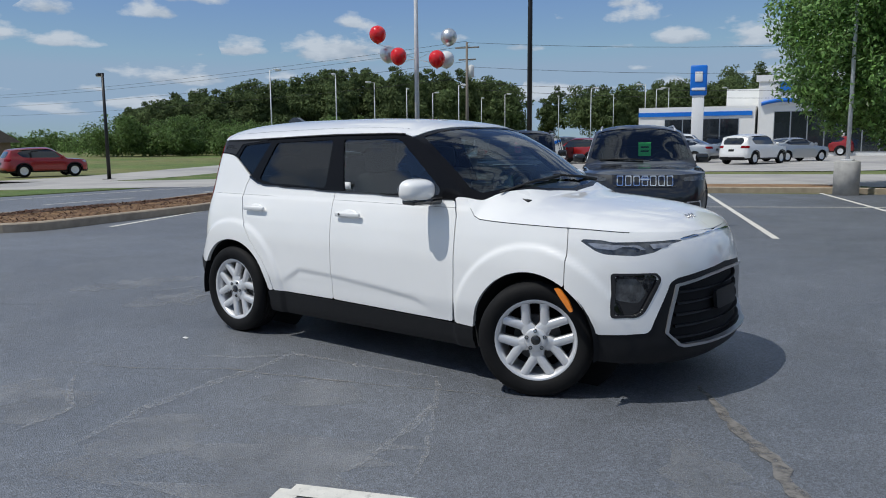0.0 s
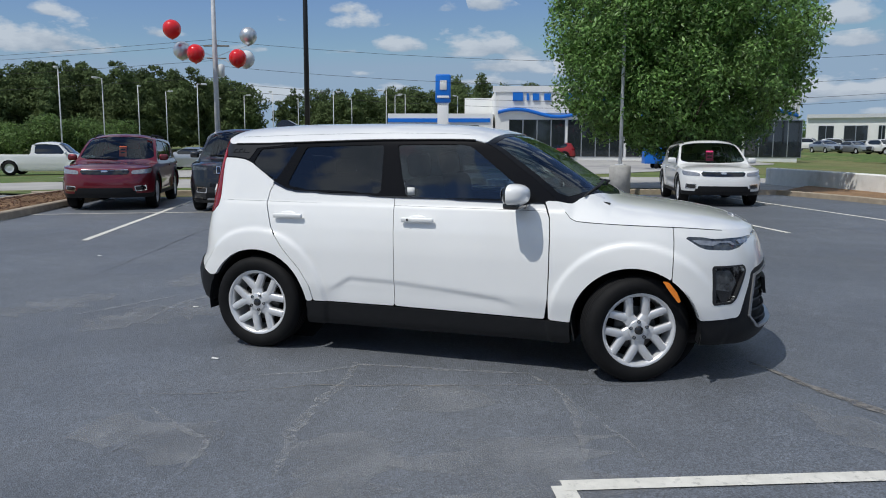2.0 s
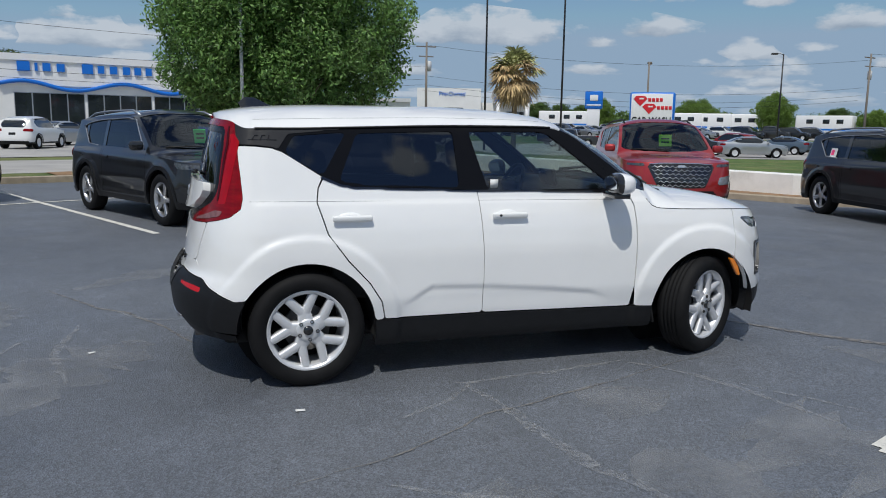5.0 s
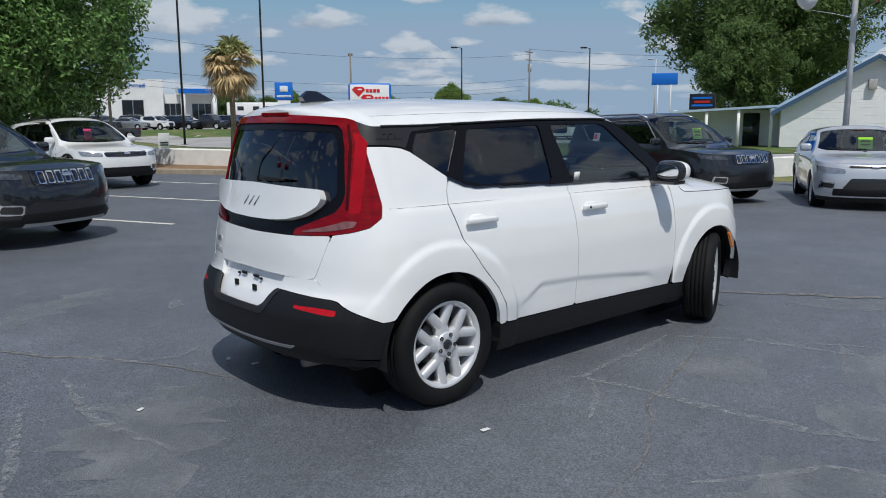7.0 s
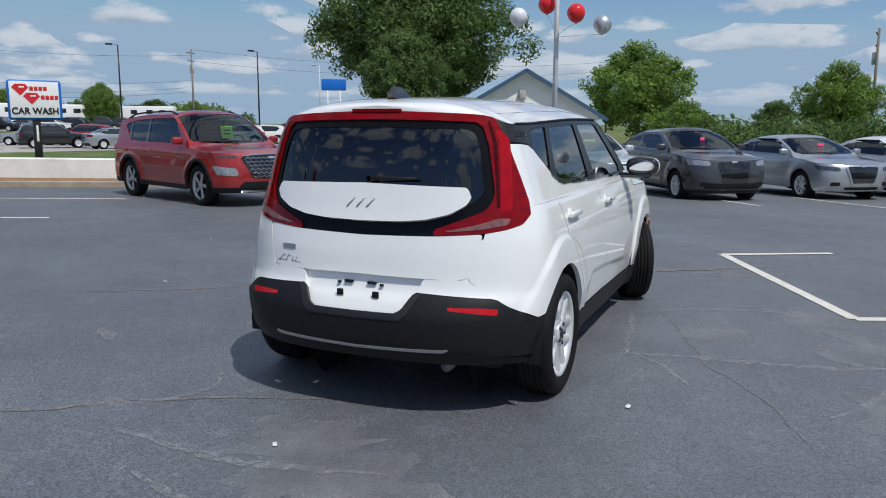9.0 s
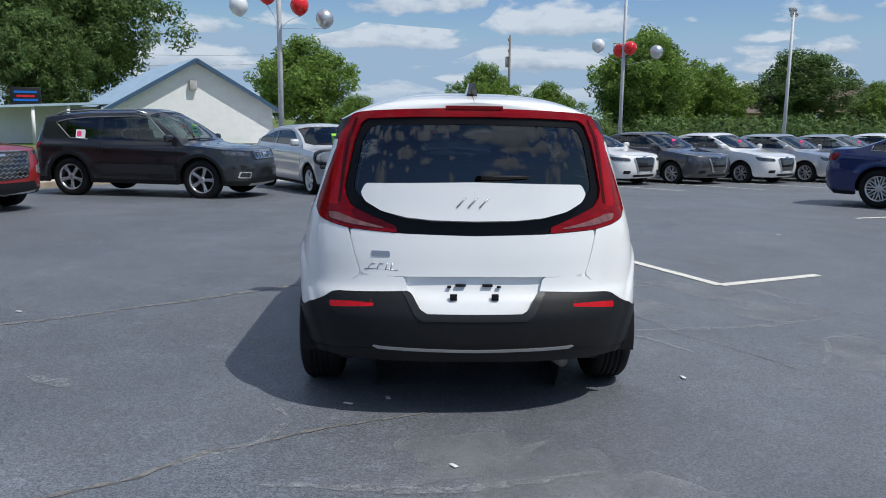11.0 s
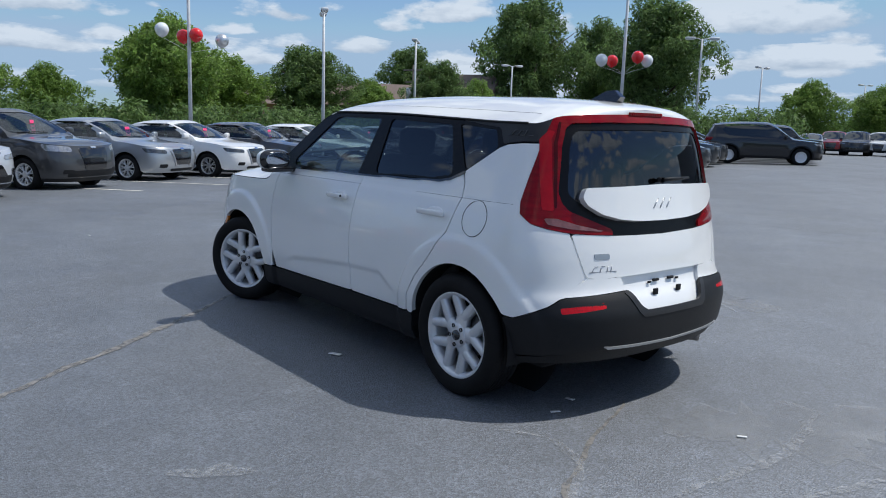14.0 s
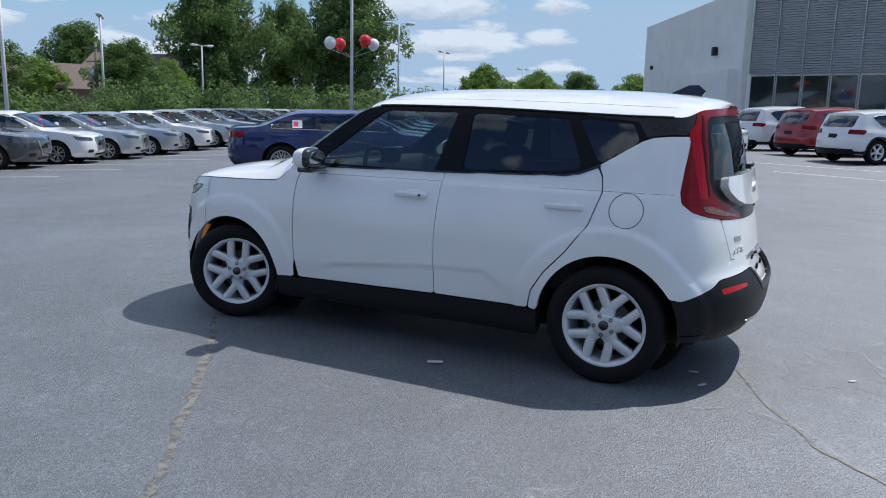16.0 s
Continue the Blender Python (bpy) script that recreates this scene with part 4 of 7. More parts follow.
# ---- parked cars ----
def car_skin(kind, L, W, H, wb, fo):
    xf, xr = wb / 2 + fo, -(L - wb / 2 - fo)
    w = W / 2
    cowl = xf - (1.12 if kind != "van" else .75)
    top = cowl - (.92 if kind == "suv" else .80 if kind == "pickup" else .95)
    hz = .62 if kind in ("suv", "pickup") else .67
    side = [(.15, .12), (.28, .05), (.45, .01), (.62, .0), (.75, .008), (hz * H - .06, .025), (hz * H + .02, .06), (.80 * H, .135), (.92 * H, .20), (.97 * H, .27), (1.02 * H, .36)]
    front = [(.15, .18), (.26, .07), (.38, .01), (.52, .0), (.66, .015), (.78, .05), (hz * H - .12, .11), (hz * H, .20), (hz * H + .2, .4)]
    if kind in ("suv", "van"):
        rear = [(.2, .16), (.32, .05), (.45, .0), (.62, .0), (.75, .04), (hz * H, .10), (.8 * H, .27), (.90 * H, .42), (1.02 * H, .62)]
        ztop = [(xr - 2, .86 * H), (xr + .2, .875 * H), (xr + .7, .910 * H), (xr + 1.3, .930 * H), (0, .938 * H), (top - .12, .925 * H), (top, .90 * H), (cowl - .24, hz * H + .05), (cowl - .16, hz * H - .03), (cowl + .2, hz * H - .055), (xf - .35, hz * H - .10), (xf + 2, hz * H - .18)]
        zc = [(xr + .25, .885 * H), (xr + .45, .93 * H), (xr + .9, .968 * H), (xr + 1.5, .992 * H), (0, H), (top, .972 * H), (cowl, hz * H + .02), (cowl + .1, hz * H), (xf - .4, hz * H - .05), (xf - .1, hz * H - .14)]
    elif kind == "pickup":
        bed = -.55
        rear = [(.2, .16), (.32, .06), (.5, .0), (.9, .0), (hz * H + .1, .01), (H, .02)]
        ztop = [(xr - 2, hz * H), (bed - .12, hz * H), (bed - .03, .90 * H), (0, .93 * H), (top, .90 * H), (cowl - .24, hz * H + .05), (cowl - .16, hz * H - .03), (cowl + .2, hz * H - .05), (xf - .35, hz * H - .08), (xf + 2, hz * H - .16)]
        zc = [(xr, hz * H + .01), (bed - .1, hz * H + .01), (bed, .96 * H), (.2, H), (top, .97 * H), (cowl, hz * H + .02), (cowl + .1, hz * H), (xf - .4, hz * H - .04), (xf - .1, hz * H - .12)]
    else:
        c0, c1 = (xr + .62, xr + 1.42) if kind == "sedan" else (xr + .18, xr + 1.15)
        dk = .735 if kind == "sedan" else .74
        rear = [(.2, .18), (.32, .06), (.48, .0), (.66, .0), (.80, .03), (.70 * H, .07), (.76 * H, .12), (H, .3)]
        ztop = [(xr - 2, dk * H - .07), (xr + .2, dk * H - .045), (c0, dk * H - .02), (c1 - .05, .905 * H), (c1 + .2, .93 * H), (0, .935 * H), (top, .90 * H), (cowl - .24, hz * H + .04), (cowl - .16, hz * H - .03), (cowl + .2, hz * H - .06), (xf - .35, hz * H - .12), (xf + 2, hz * H - .22)]
        zc = [(xr + .1, dk * H - .04), (xr + .25, dk * H + .005), (c0 - .02, dk * H + .02), (c0 + .25, .83 * H), (c1, .965 * H), (c1 + .3, .99 * H), (.05, H), (top, .965 * H), (cowl, hz * H + .02), (cowl + .1, hz * H - .005), (xf - .4, hz * H - .07), (xf - .1, hz * H - .17)]
    wr = .36 if kind != "sedan" else .33

    def shape(x, z):
        """Flared arches, a shoulder crease and hollowed lower doors."""
        out = 0 * x
        for wx in (-wb / 2, wb / 2):
            out = out + .020 * (1 - smooth(wr + .13, wr + .20, np.hypot(x - wx, z - wr)))
        mid = smooth(-wb / 2 + .42, -wb / 2 + .62, x) * (1 - smooth(wb / 2 - .62, wb / 2 - .42, x))
        crease = hz * H - .13 - .02 * x
        out = out + .014 * np.exp(-((z - crease) / .035) ** 2) * (1 - smooth(cowl - .2, cowl + .5, x))
        return out - .022 * mid * smooth(.36, .44, z) * (1 - smooth(.54, .66, z))
    sk = Skin(w, xf, xf - .62, 2.7, xr, xr + .5, 2.9, side, front, rear, ztop, zc, 2.8, shape)
    sk.kind, sk.H, sk.wb, sk.xf, sk.xr, sk.cowl, sk.top, sk.hz = kind, H, wb, xf, xr, cowl, top, hz
    return sk


def parked_car(label, kind="suv", dims=(4.62, 1.86, 1.67, 2.71, .92), col=(.05, .05, .05), metal=.0, wheel_r=.37, face="plain", cell=.06, clad=True, rails=True, tag=None, spokes=5, rim="alloy", detail=True, name=None, group="cars on the lot", tail=True, paint_mat=None, sticker=False):
    L, W, H, wb, fo = dims
    k = car_skin(*((kind,) + dims))
    car = thing(name or {"suv": "suv", "sedan": "sedan", "hatch": "hatchback", "pickup": "pickup_truck", "van": "van"}[kind], label, {"pickup": "truck"}.get(kind, "car"), group)
    pm = paint_mat or paint("car_paint", col, metal, .30)
    hzH = k.hz * H
    fy = lambda *p: [(k.at_y(y, z, True), z) for y, z in p]
    ry = lambda *p: [(k.at_y(y, z, False), z) for y, z in p]
    F_, R_ = k.hi + .3, k.lo - .3
    arch_r = wheel_r + .055

    def panel(nm, poly, mat, off=0.0, depth=.02, gap=.0, holes=(), arches=True, halves="both", c=None, lab="", parent=None, ring=None):
        f = inside(poly) if isinstance(poly, list) else poly
        hs = [inside(h) for h in holes]

        def D(u, v):
            d = f(u, v) + gap
            for h in hs:
                d = np.maximum(d, -h(u, v))
            if arches:
                for wx in (-wb / 2, wb / 2):
                    d = np.maximum(d, arch_r - np.hypot(u - wx, (v - wheel_r) * np.where(v < wheel_r, .4, 1)))
            return np.maximum(d, v - k.ztop(u))
        us, vs = ([p[0] for p in poly], [p[1] for p in poly]) if isinstance(poly, list) else ([k.lo, k.hi], [.2, .95 * H])
        c = c or cell
        lim = (max(k.lo, min(us) - c), min(k.hi, max(us) + c))
        v, fc, n = sheet(k.belt, lim, (min(vs) - c, max(vs) + c), c, D, off, depth, (k.lo, k.hi), halves, hzH * .8)
        return add(nm, v, fc, mat, parent or car, lab, n) if fc else None

    def top_panel(nm, poly, mat, off=0.0, holes=(), depth=.01):
        f = inside([(u, w * .7) for u, w in poly])
        hs = [inside([(u, w * .7) for u, w in h]) for h in holes]

        def D(u, w):
            d = f(u, np.abs(w) * .7)
            for h in hs:
                d = np.maximum(d, -h(u, np.abs(w) * .7))
            return d
        us = [p[0] for p in poly]
        vs = min(1.0, max(p[1] for p in poly) + .06)
        v, fc, n = sheet(k.lid, (max(k.lo, min(us) - cell), min(k.hi, max(us) + cell)), (-vs, vs), cell, D, off, depth, (), "left", hzH * .8)
        return add(nm, v, fc, mat, car, "", n)

    # side glass
    if kind in ("suv", "van"):
        xs0 = k.xr + .58
        band = [(k.cowl - .42, hzH + .035), (k.top + .02, .90 * H), (k.top - .15, .905 * H), (0, .915 * H), (xs0 + .75, .895 * H), (xs0 + .30, .868 * H), (xs0 + .10, .835 * H), (xs0 + .42, hzH + .075), (xs0 + .80, hzH + .05)]
        pillars = [k.top - .95 - .15 * (wb - 2.6), k.top - 1.75]
    elif kind == "pickup":
        band = [(k.cowl - .42, hzH + .035), (k.top + .02, .885 * H), (0, .905 * H), (-.42, .895 * H), (-.45, hzH + .03)]
        pillars = [k.top - .9]
    else:
        c0, c1 = (k.xr + .62, k.xr + 1.42) if kind == "sedan" else (k.xr + .18, k.xr + 1.15)
        band = [(k.cowl - .44, hzH + .015), (k.top - .02, .875 * H), (k.top - .25, .905 * H), (0, .91 * H), (c1 + .25, .885 * H), (c1 - .05, .845 * H), (c0 + .32, .765 * H), (c0 + .30, hzH + .05)]
        pillars = [k.top - .95]
    low_ = .29 if kind == "suv" else .235
    body = panel("body", lambda u, v: low_ - v, pm, holes=[band], depth=.03, lab="")
    for hv in ("left", "right"):
        if detail:
            px = pillars[0]
            panel("front_window", lambda u, v: np.maximum(inside(band)(u, v), px - u), M["car_glass"], off=-.012, depth=0, gap=-.01, arches=False, halves=hv)
            panel("rear_window", lambda u, v: np.maximum(inside(band)(u, v), u - px), M["car_glass_tint" if kind == "suv" else "car_glass"], off=-.012, depth=0, gap=-.01, arches=False, halves=hv)
            if face in ("jeep", "nissan", "kia", "leaf"):
                edge = [np.array(k.belt(u, v)) * np.array([1, 1 if hv == "left" else -1, 1]) for u, v in (band[::-1] if kind == "suv" else band[:1] + band[:-3:-1])]
                fine = [a * (1 - t) + b * t for a, b in zip(edge, edge[1:]) for t in (0, .25, .5, .75)] + [edge[-1]]
                part("window_trim", tube([tuple(q * np.array([1, 1.004, 1])) for q in fine], .010, 5), M["satin" if face != "kia" else "gloss_black"], car)
            if sticker:
                sx = px - .42
                panel("window_sticker", [(sx - .10, hzH + .07), (sx + .10, hzH + .07), (sx + .10, hzH + .23), (sx - .10, hzH + .23)], M["paper"], off=.002, depth=0, arches=False, halves=hv, c=.02, lab="white and red paper on the side glass")
                panel("sticker_bar", [(sx - .08, hzH + .10), (sx + .02, hzH + .10), (sx + .02, hzH + .20), (sx - .08, hzH + .20)], M["tag_pink"], off=.005, depth=0, arches=False, halves=hv, c=.02)
        else:
            panel("side_window", band, M["car_glass_far"], off=-.012, depth=0, gap=-.01, arches=False, halves=hv)
        if detail:
            for px in pillars:
                panel("pillar", [(px - .05, hzH), (px + .05, hzH), (px + .03, .93 * H), (px - .07, .93 * H)], M["gloss_black"], off=-.004, depth=.01, arches=False, halves=hv, c=.035)
            for hx in (pillars[0] + .20, pillars[0] - .85):
                panel("door_handle", rounded([(hx - .10, hzH - .10), (hx + .10, hzH - .10), (hx + .10, hzH - .13), (hx - .10, hzH - .13)], .012), pm, off=.022, depth=.024, arches=False, halves=hv, c=.02)
            for px in (pillars[0] + .01, k.cowl - .30, -wb / 2 + arch_r + .16):
                panel("door_seam", [(px - .004, .36), (px + .004, .36), (px + .004, hzH), (px - .004, hzH)], M["cavity"], off=.001, depth=0, halves=hv, c=.006) if cell < .1 else None
    if clad:
        panel("side_cladding", lambda u, v: np.maximum(.275 - v, np.minimum(v - .36, np.minimum(*[np.abs(np.hypot(u - wx, v - wheel_r) - arch_r) - .055 for wx in (-wb / 2, wb / 2)]))), M["black_trim"], off=.012, depth=.02, gap=0, c=min(cell, .05))
    else:
        panel("sill", lambda u, v: np.maximum(v - .27, .2 - v), M["black_trim"], off=.004, depth=.02)
    # lid: hood, windscreen, roof, rear glass
    ws = [(k.cowl - .03, 0), (k.cowl - .08, .45), (k.cowl - .24, .88), (k.cowl - .30, .94), (k.top - .02, .92), (k.top + .03, .5), (k.top + .05, 0)]
    holes = [ws]
    if kind in ("sedan", "hatch"):
        rg = [(c0 + .10, 0), (c0 + .14, .6), (c0 + .24, .86), (c1 - .02, .84), (c1 + .04, .5), (c1 + .06, 0)]
        holes.append(rg)
        top_panel("rear_glass", [(c0 + .07, 0), (c0 + .11, .62), (c0 + .22, .90), (c1, .88), (c1 + .08, 0)], M["car_glass_tint" if detail else "car_glass_far"], off=-.008, depth=0)
    top_panel("roof_and_hood", [(k.lo - .1, 0), (k.lo - .1, 1.1), (k.hi + .1, 1.1), (k.hi + .1, 0)], pm, holes=holes)
    top_panel("windscreen", [(k.cowl, 0), (k.cowl - .05, .47), (k.cowl - .22, .94), (k.cowl - .32, .985), (k.top - .05, .96), (k.top + .07, 0)], M["car_glass" if detail else "car_glass_far"], off=-.008, depth=0)
    if detail:
        pts = [tuple(np.array(k.lid(k.cowl - .08 - .14 * abs(v), v)) + np.array([0, 0, .015])) for v in (-.72, -.3, .05)]
        part("wiper", tube(pts, .012, 5), M["seal"], car)
    if kind in ("suv", "van"):
        panel("tailgate_glass", [(k.lo - .3, hzH + .05)] + ry((W * .34, hzH + .05), (W * .31, .86 * H)) + [(k.lo - .3, .86 * H)], M["car_glass_far"], off=.006, depth=.01, arches=False)
    # front and rear faces
    hw = W / 2
    nose = hzH - .16
    def quad(nm, y0, y1, z0, z1, mat, front=True, off=.006, depth=.012, lab="", c=None, slant=0.0, halves="both"):
        fn = fy if front else ry
        if y0 <= 0:
            e = F_ if front else R_
            p = fn((y1, z0), (y1 + slant, z1), (0, z1)) + [(e, z1), (e, z0)] + fn((0, z0))
        else:
            p = fn((y1, z0), (y1 + slant, z1), (y0 + slant, z1), (y0, z0))
        return panel(nm, p, mat, off, depth, arches=False, lab=lab, c=c or min(cell, .035), halves=halves)
    for hv in ("left", "right"):
        hl = {"jeep": (.52, .86, nose - .07, nose + .03), "hex": (.60, .84, .55, .72), "kia": (.50, .83, nose - .10, nose + .02), "chevy": (.56, .84, .56, .70), "prius": (.44, .84, nose - .16, nose - .04), "nissan": (.50, .85, nose - .14, nose - .02), "leaf": (.50, .85, nose - .12, nose + .02)}.get(face, (.52, .84, nose - .10, nose))
        hp = fy((hl[0] * hw / .9, hl[2] + .01), (hl[0] * hw / .9 + .03, hl[3] - .03)) + [(k.at_y(hl[1] * hw / .9, hl[3], True) - .16, hl[3] + .02), (k.at_y(hl[1] * hw / .9, hl[2], True) - .05, hl[2] + .03)]
        panel("headlamp", rounded(hp, .03), M["lamp_clear"] if face not in ("jeep", "nissan") else M["lamp_smoke"], .006, .014, arches=False, halves=hv, c=.03)
        if face in ("hex", "chevy"):
            panel("running_light", fy((.56 * hw / .9, nose - .03), (.60 * hw / .9, nose + .02), (.84 * hw / .9, nose + .02), (.84 * hw / .9, nose - .015)), M["lamp_smoke"], .006, .012, arches=False, halves=hv, c=.025)
        if face in ("jeep", "prius", "kia"):
            panel("fog_lamp", rounded(fy((.60, .40), (.58, .52), (.80, .54), (.82, .42)), .02), M["chrome"], .006, .014, holes=[rounded(fy((.62, .42), (.60, .50), (.78, .52), (.80, .44)), .02)], arches=False, halves=hv, c=.02)
            panel("fog_lamp_bowl", rounded(fy((.62, .42), (.60, .50), (.78, .52), (.80, .44)), .02), M["gloss_black"], .002, .0, arches=False, halves=hv, c=.02)
        if tail:
            tp = ry((.50 * hw / .9, hzH - .14), (.52 * hw / .9, hzH - .01)) + [(k.at_y(.8 * hw / .9, hzH, False) + .20, hzH - .02), (k.at_y(.8 * hw / .9, hzH, False) + .10, hzH - .15)]
            panel("tail_lamp", rounded(tp, .02), M["lamp_red"], .006, .014, arches=False, halves=hv, c=.03)
    quad("lower_intake", 0, .42 if face == "nissan" else .62, .27 if face == "nissan" else .30, .33 if face == "nissan" else .42, M["black_trim"], off=.008)
    if face == "jeep":
        quad("grille_surround", 0, .46, nose - .14, nose + .035, M["gloss_black"], off=.010)
        for j in range(7):
            y = (j - 3) * .116
            yy = abs(y)
            s0, s1 = k.at_y(max(yy - .046, 0), nose, True), k.at_y(yy + .046, nose, True)
            if j == 3:
                s1, s0 = k.hi + .3, k.at_y(.046, nose, True)
                panel("grille_slot", [(s0, nose - .125), (s1, nose - .125), (s1, nose + .02), (s0, nose + .02)], M["chrome"], .020, .02, holes=[[(s0 + .013, nose - .112), (s1, nose - .112), (s1, nose + .005), (s0 + .013, nose + .005)]], arches=False, c=.012)
            else:
                panel("grille_slot", [(s1, nose - .125), (s0, nose - .125), (s0, nose + .02), (s1, nose + .02)], M["chrome"], .020, .02, holes=[[(s1 + .013, nose - .112), (s0 - .013, nose - .112), (s0 - .013, nose + .005), (s1 + .013, nose + .005)]], arches=False, c=.012, halves="left" if y > 0 else "right")
        quad("skid_plate", 0, .60, .27, .31, M["satin"], off=.016)
    elif face in ("hex", "chevy"):
        panel("grille", fy((.40, .52), (.56, nose - .03), (.50, nose + .02), (0, nose + .03)) + [(F_, nose + .03), (F_, .50)] + fy((0, .50)), M["gloss_black"], .008, .014, arches=False, c=.03)
        lanes = 6 if face == "hex" else 4
        for j in range(lanes):
            z = .545 + j * (nose - .575) / (lanes - 1)
            pts = []
            for i_, y in enumerate(np.linspace(-.50, .50, 21)):
                lim = .40 + .15 * (z - .52) / (nose - .53)
                if abs(y) <= lim:
                    q = k.belt(k.at_y(abs(y), z, True), z)
                    pts.append((q[0] + .012, math.copysign(q[1], y), z + (.016 * (-1) ** (i_ + j) if face == "hex" else 0)))
            part("grille_bar", tube(pts, .007 if face == "hex" else .005, 4), M["satin" if face == "hex" else "black_trim"], car)
        pts = [(q[0] + .014, sy_ * q[1], z_) for sy_, y_, z_ in ((-1, .54, nose + .01), (-1, .3, nose + .028), (1, .0, nose + .032), (1, .3, nose + .028), (1, .54, nose + .01)) for q in [k.belt(k.at_y(y_, z_, True), z_)]]
        part("grille_trim", tube(pts, .011, 6), M["chrome" if face == "hex" else "satin"], car)
        quad("skid_plate", 0, .62, .29, .325, M["satin"], off=.016)
        quad("bumper_slot", 0, .58, .38, .46, M["black_trim"], off=.010)
    elif face == "kia":
        panel("grille", rounded(fy((.46, nose - .09), (.50, nose - .01), (.16, nose + .01), (0, nose)) + [(F_, nose), (F_, nose - .10)] + fy((0, nose - .10)), .02), M["gloss_black"], .008, .014, arches=False, c=.025)
        quad("grille_trim", 0, .48, nose - .008, nose + .012, M["chrome"], off=.014, c=.02)
        quad("bumper_slot", 0, .56, .36, .48, M["black_trim"], off=.010)
        quad("skid_plate", 0, .58, .30, .33, M["satin"], off=.016)
    elif face == "prius":
        quad("grille", 0, .50, .40, .60, M["gloss_black"], off=.008, slant=-.14)
        quad("upper_slot", 0, .40, nose - .05, nose - .02, M["black_trim"], off=.008, c=.02)
    else:
        panel("grille", fy((.22, .42), (.27, .42), (.37, nose - .06), (.34, nose - .035), (0, nose - .03)) + [(F_, nose - .03), (F_, .42)] + fy((0, .42)), M["gloss_black"], .008, .014, arches=False, c=.03)
        for hv in ("left", "right") if face == "nissan" else ():
            panel("grille_trim", fy((.20, .385), (.285, .385), (.420, nose - .055), (.365, nose - .055), (.255, .415), (.20, .415)), M["satin"], .014, .012, arches=False, c=.02, halves=hv)
        for hv in ("left", "right"):
            quad("bumper_slot", .52, .70, .36, .44, M["black_trim"], off=.008, halves=hv)
    panel("front_badge", rounded(fy((.07, nose - .05), (.07, nose - .01)) + [(F_, nose - .01), (F_, nose - .05)], .015), M["chrome"], .022, .012, arches=False, c=.02) if detail else None
    quad("rear_plate", 0, .17, .72, .84, M["black_trim"], front=False, off=.008)
    quad("rear_valance", 0, .75, .25, .42, M["black_trim"], front=False, off=.008)
    # mirrors, rails
    for sy in (1, -1):
        px = k.cowl - .40
        part("mirror", boxed((.11, .20, .14), pose(px, sy * (hw + .06), hzH + .09, 0, 0, sy * 10), .045, 3), M["gloss_black"] if clad and face == "jeep" else pm, car)
        if rails and kind == "suv":
            pts = [tuple(np.array(k.lid(x, sy * .86)) + np.array([0, 0, .045])) for x in np.linspace(k.xr + .5, k.top - .1, 8)]
            pts[0], pts[-1] = (pts[0][0], pts[0][1], pts[0][2] - .05), (pts[-1][0], pts[-1][1], pts[-1][2] - .05)
            part("roof_rail", tube(pts, .018, 6), M["satin"] if face == "jeep" else M["black_trim"], car)
    # wheels
    for x in (-wb / 2, wb / 2):
        for sy in (1, -1):
            if detail:
                alloy_wheel(car, pose(x, sy * (hw - .115), wheel_r, 0, 20 * x + 9 * sy), wheel_r, .225, wheel_r * .66, sy, spokes, (rim, "tyre"), False, .20 if spokes > 5 else .10, .5 if spokes > 5 else .62, .026 if spokes > 5 else .040, (1.5, 1.2) if spokes > 5 else (1.2, 1.6))
            else:
                whl = new("wheel")
                whl.parent = car
                whl.matrix_basis = pose(x, sy * (hw - .11), wheel_r)
                r = wheel_r
                part("tyre", lathe([(r * .62, -.10), (r * .95, -.11), (r, -.06), (r, .06), (r * .95, .11), (r * .62, .10)], 20), M["tyre"], whl)
                part("rim", lathe([(r * .63, sy * .095), (r * .50, sy * .07), (r * .2, sy * .085), (0, sy * .09)], 20), M["alloy"], whl)
    if detail:
        for sy in (1, -1):
            part("seat_back", boxed((.15, .46, .60), pose(k.top - .72, sy * .36, hzH - .05, 0, -14, 0), .05, 2), M["seat"], car)
            part("headrest", boxed((.10, .24, .16), pose(k.top - .82, sy * .36, hzH + .34, 0, -10, 0), .04, 2), M["seat"], car)
        part("rear_seat", boxed((.16, 1.15, .62), pose(k.top - 1.62, 0, hzH - .05, 0, -16, 0), .05, 2), M["seat"], car)
        part("dashboard", boxed((.45, 1.25, .16), pose(k.cowl - .42, 0, hzH - .06), .05, 2), M["dash"], car)
        part("steering_wheel", lathe([(.17 + .014 * math.cos(t), .014 * math.sin(t)) for t in np.linspace(0, 2 * math.pi, 8)], 20, pose(k.cowl - .72, .36, hzH + .02, 0, 0, 90) @ pose(0, 0, 0, 22, 0, 0)), M["dash"], car)
    part("underbody", boxed((wb + .9, W - .34, .5), pose(0, 0, .52), .02), M["cavity"], car)
    if tag:
        x = k.cowl - (k.cowl - k.top) * .42
        v0 = tag[1]
        a, b = np.array(k.lid(x, v0)), np.array(k.lid(x + .12, v0))
        c_, d_ = np.array(k.lid(x - .12, v0)), np.array(k.lid(x, v0 + .17))
        up_, rt_ = Vector((-.22, 0, 1)).normalized(), Vector((0, 1, 0))
        n_ = rt_.cross(up_).normalized()
        if n_.x < 0:
            n_ = -n_
        o = Vector(a) + Vector((-.10, 0, -.02))
        w_, h_ = tag[2], tag[3]
        vs = [o + rt_ * sx * w_ + up_ * sz * h_ + n_ * t for t in (0, .003) for sx, sz in ((-.5, -.5), (.5, -.5), (.5, .5), (-.5, .5))]
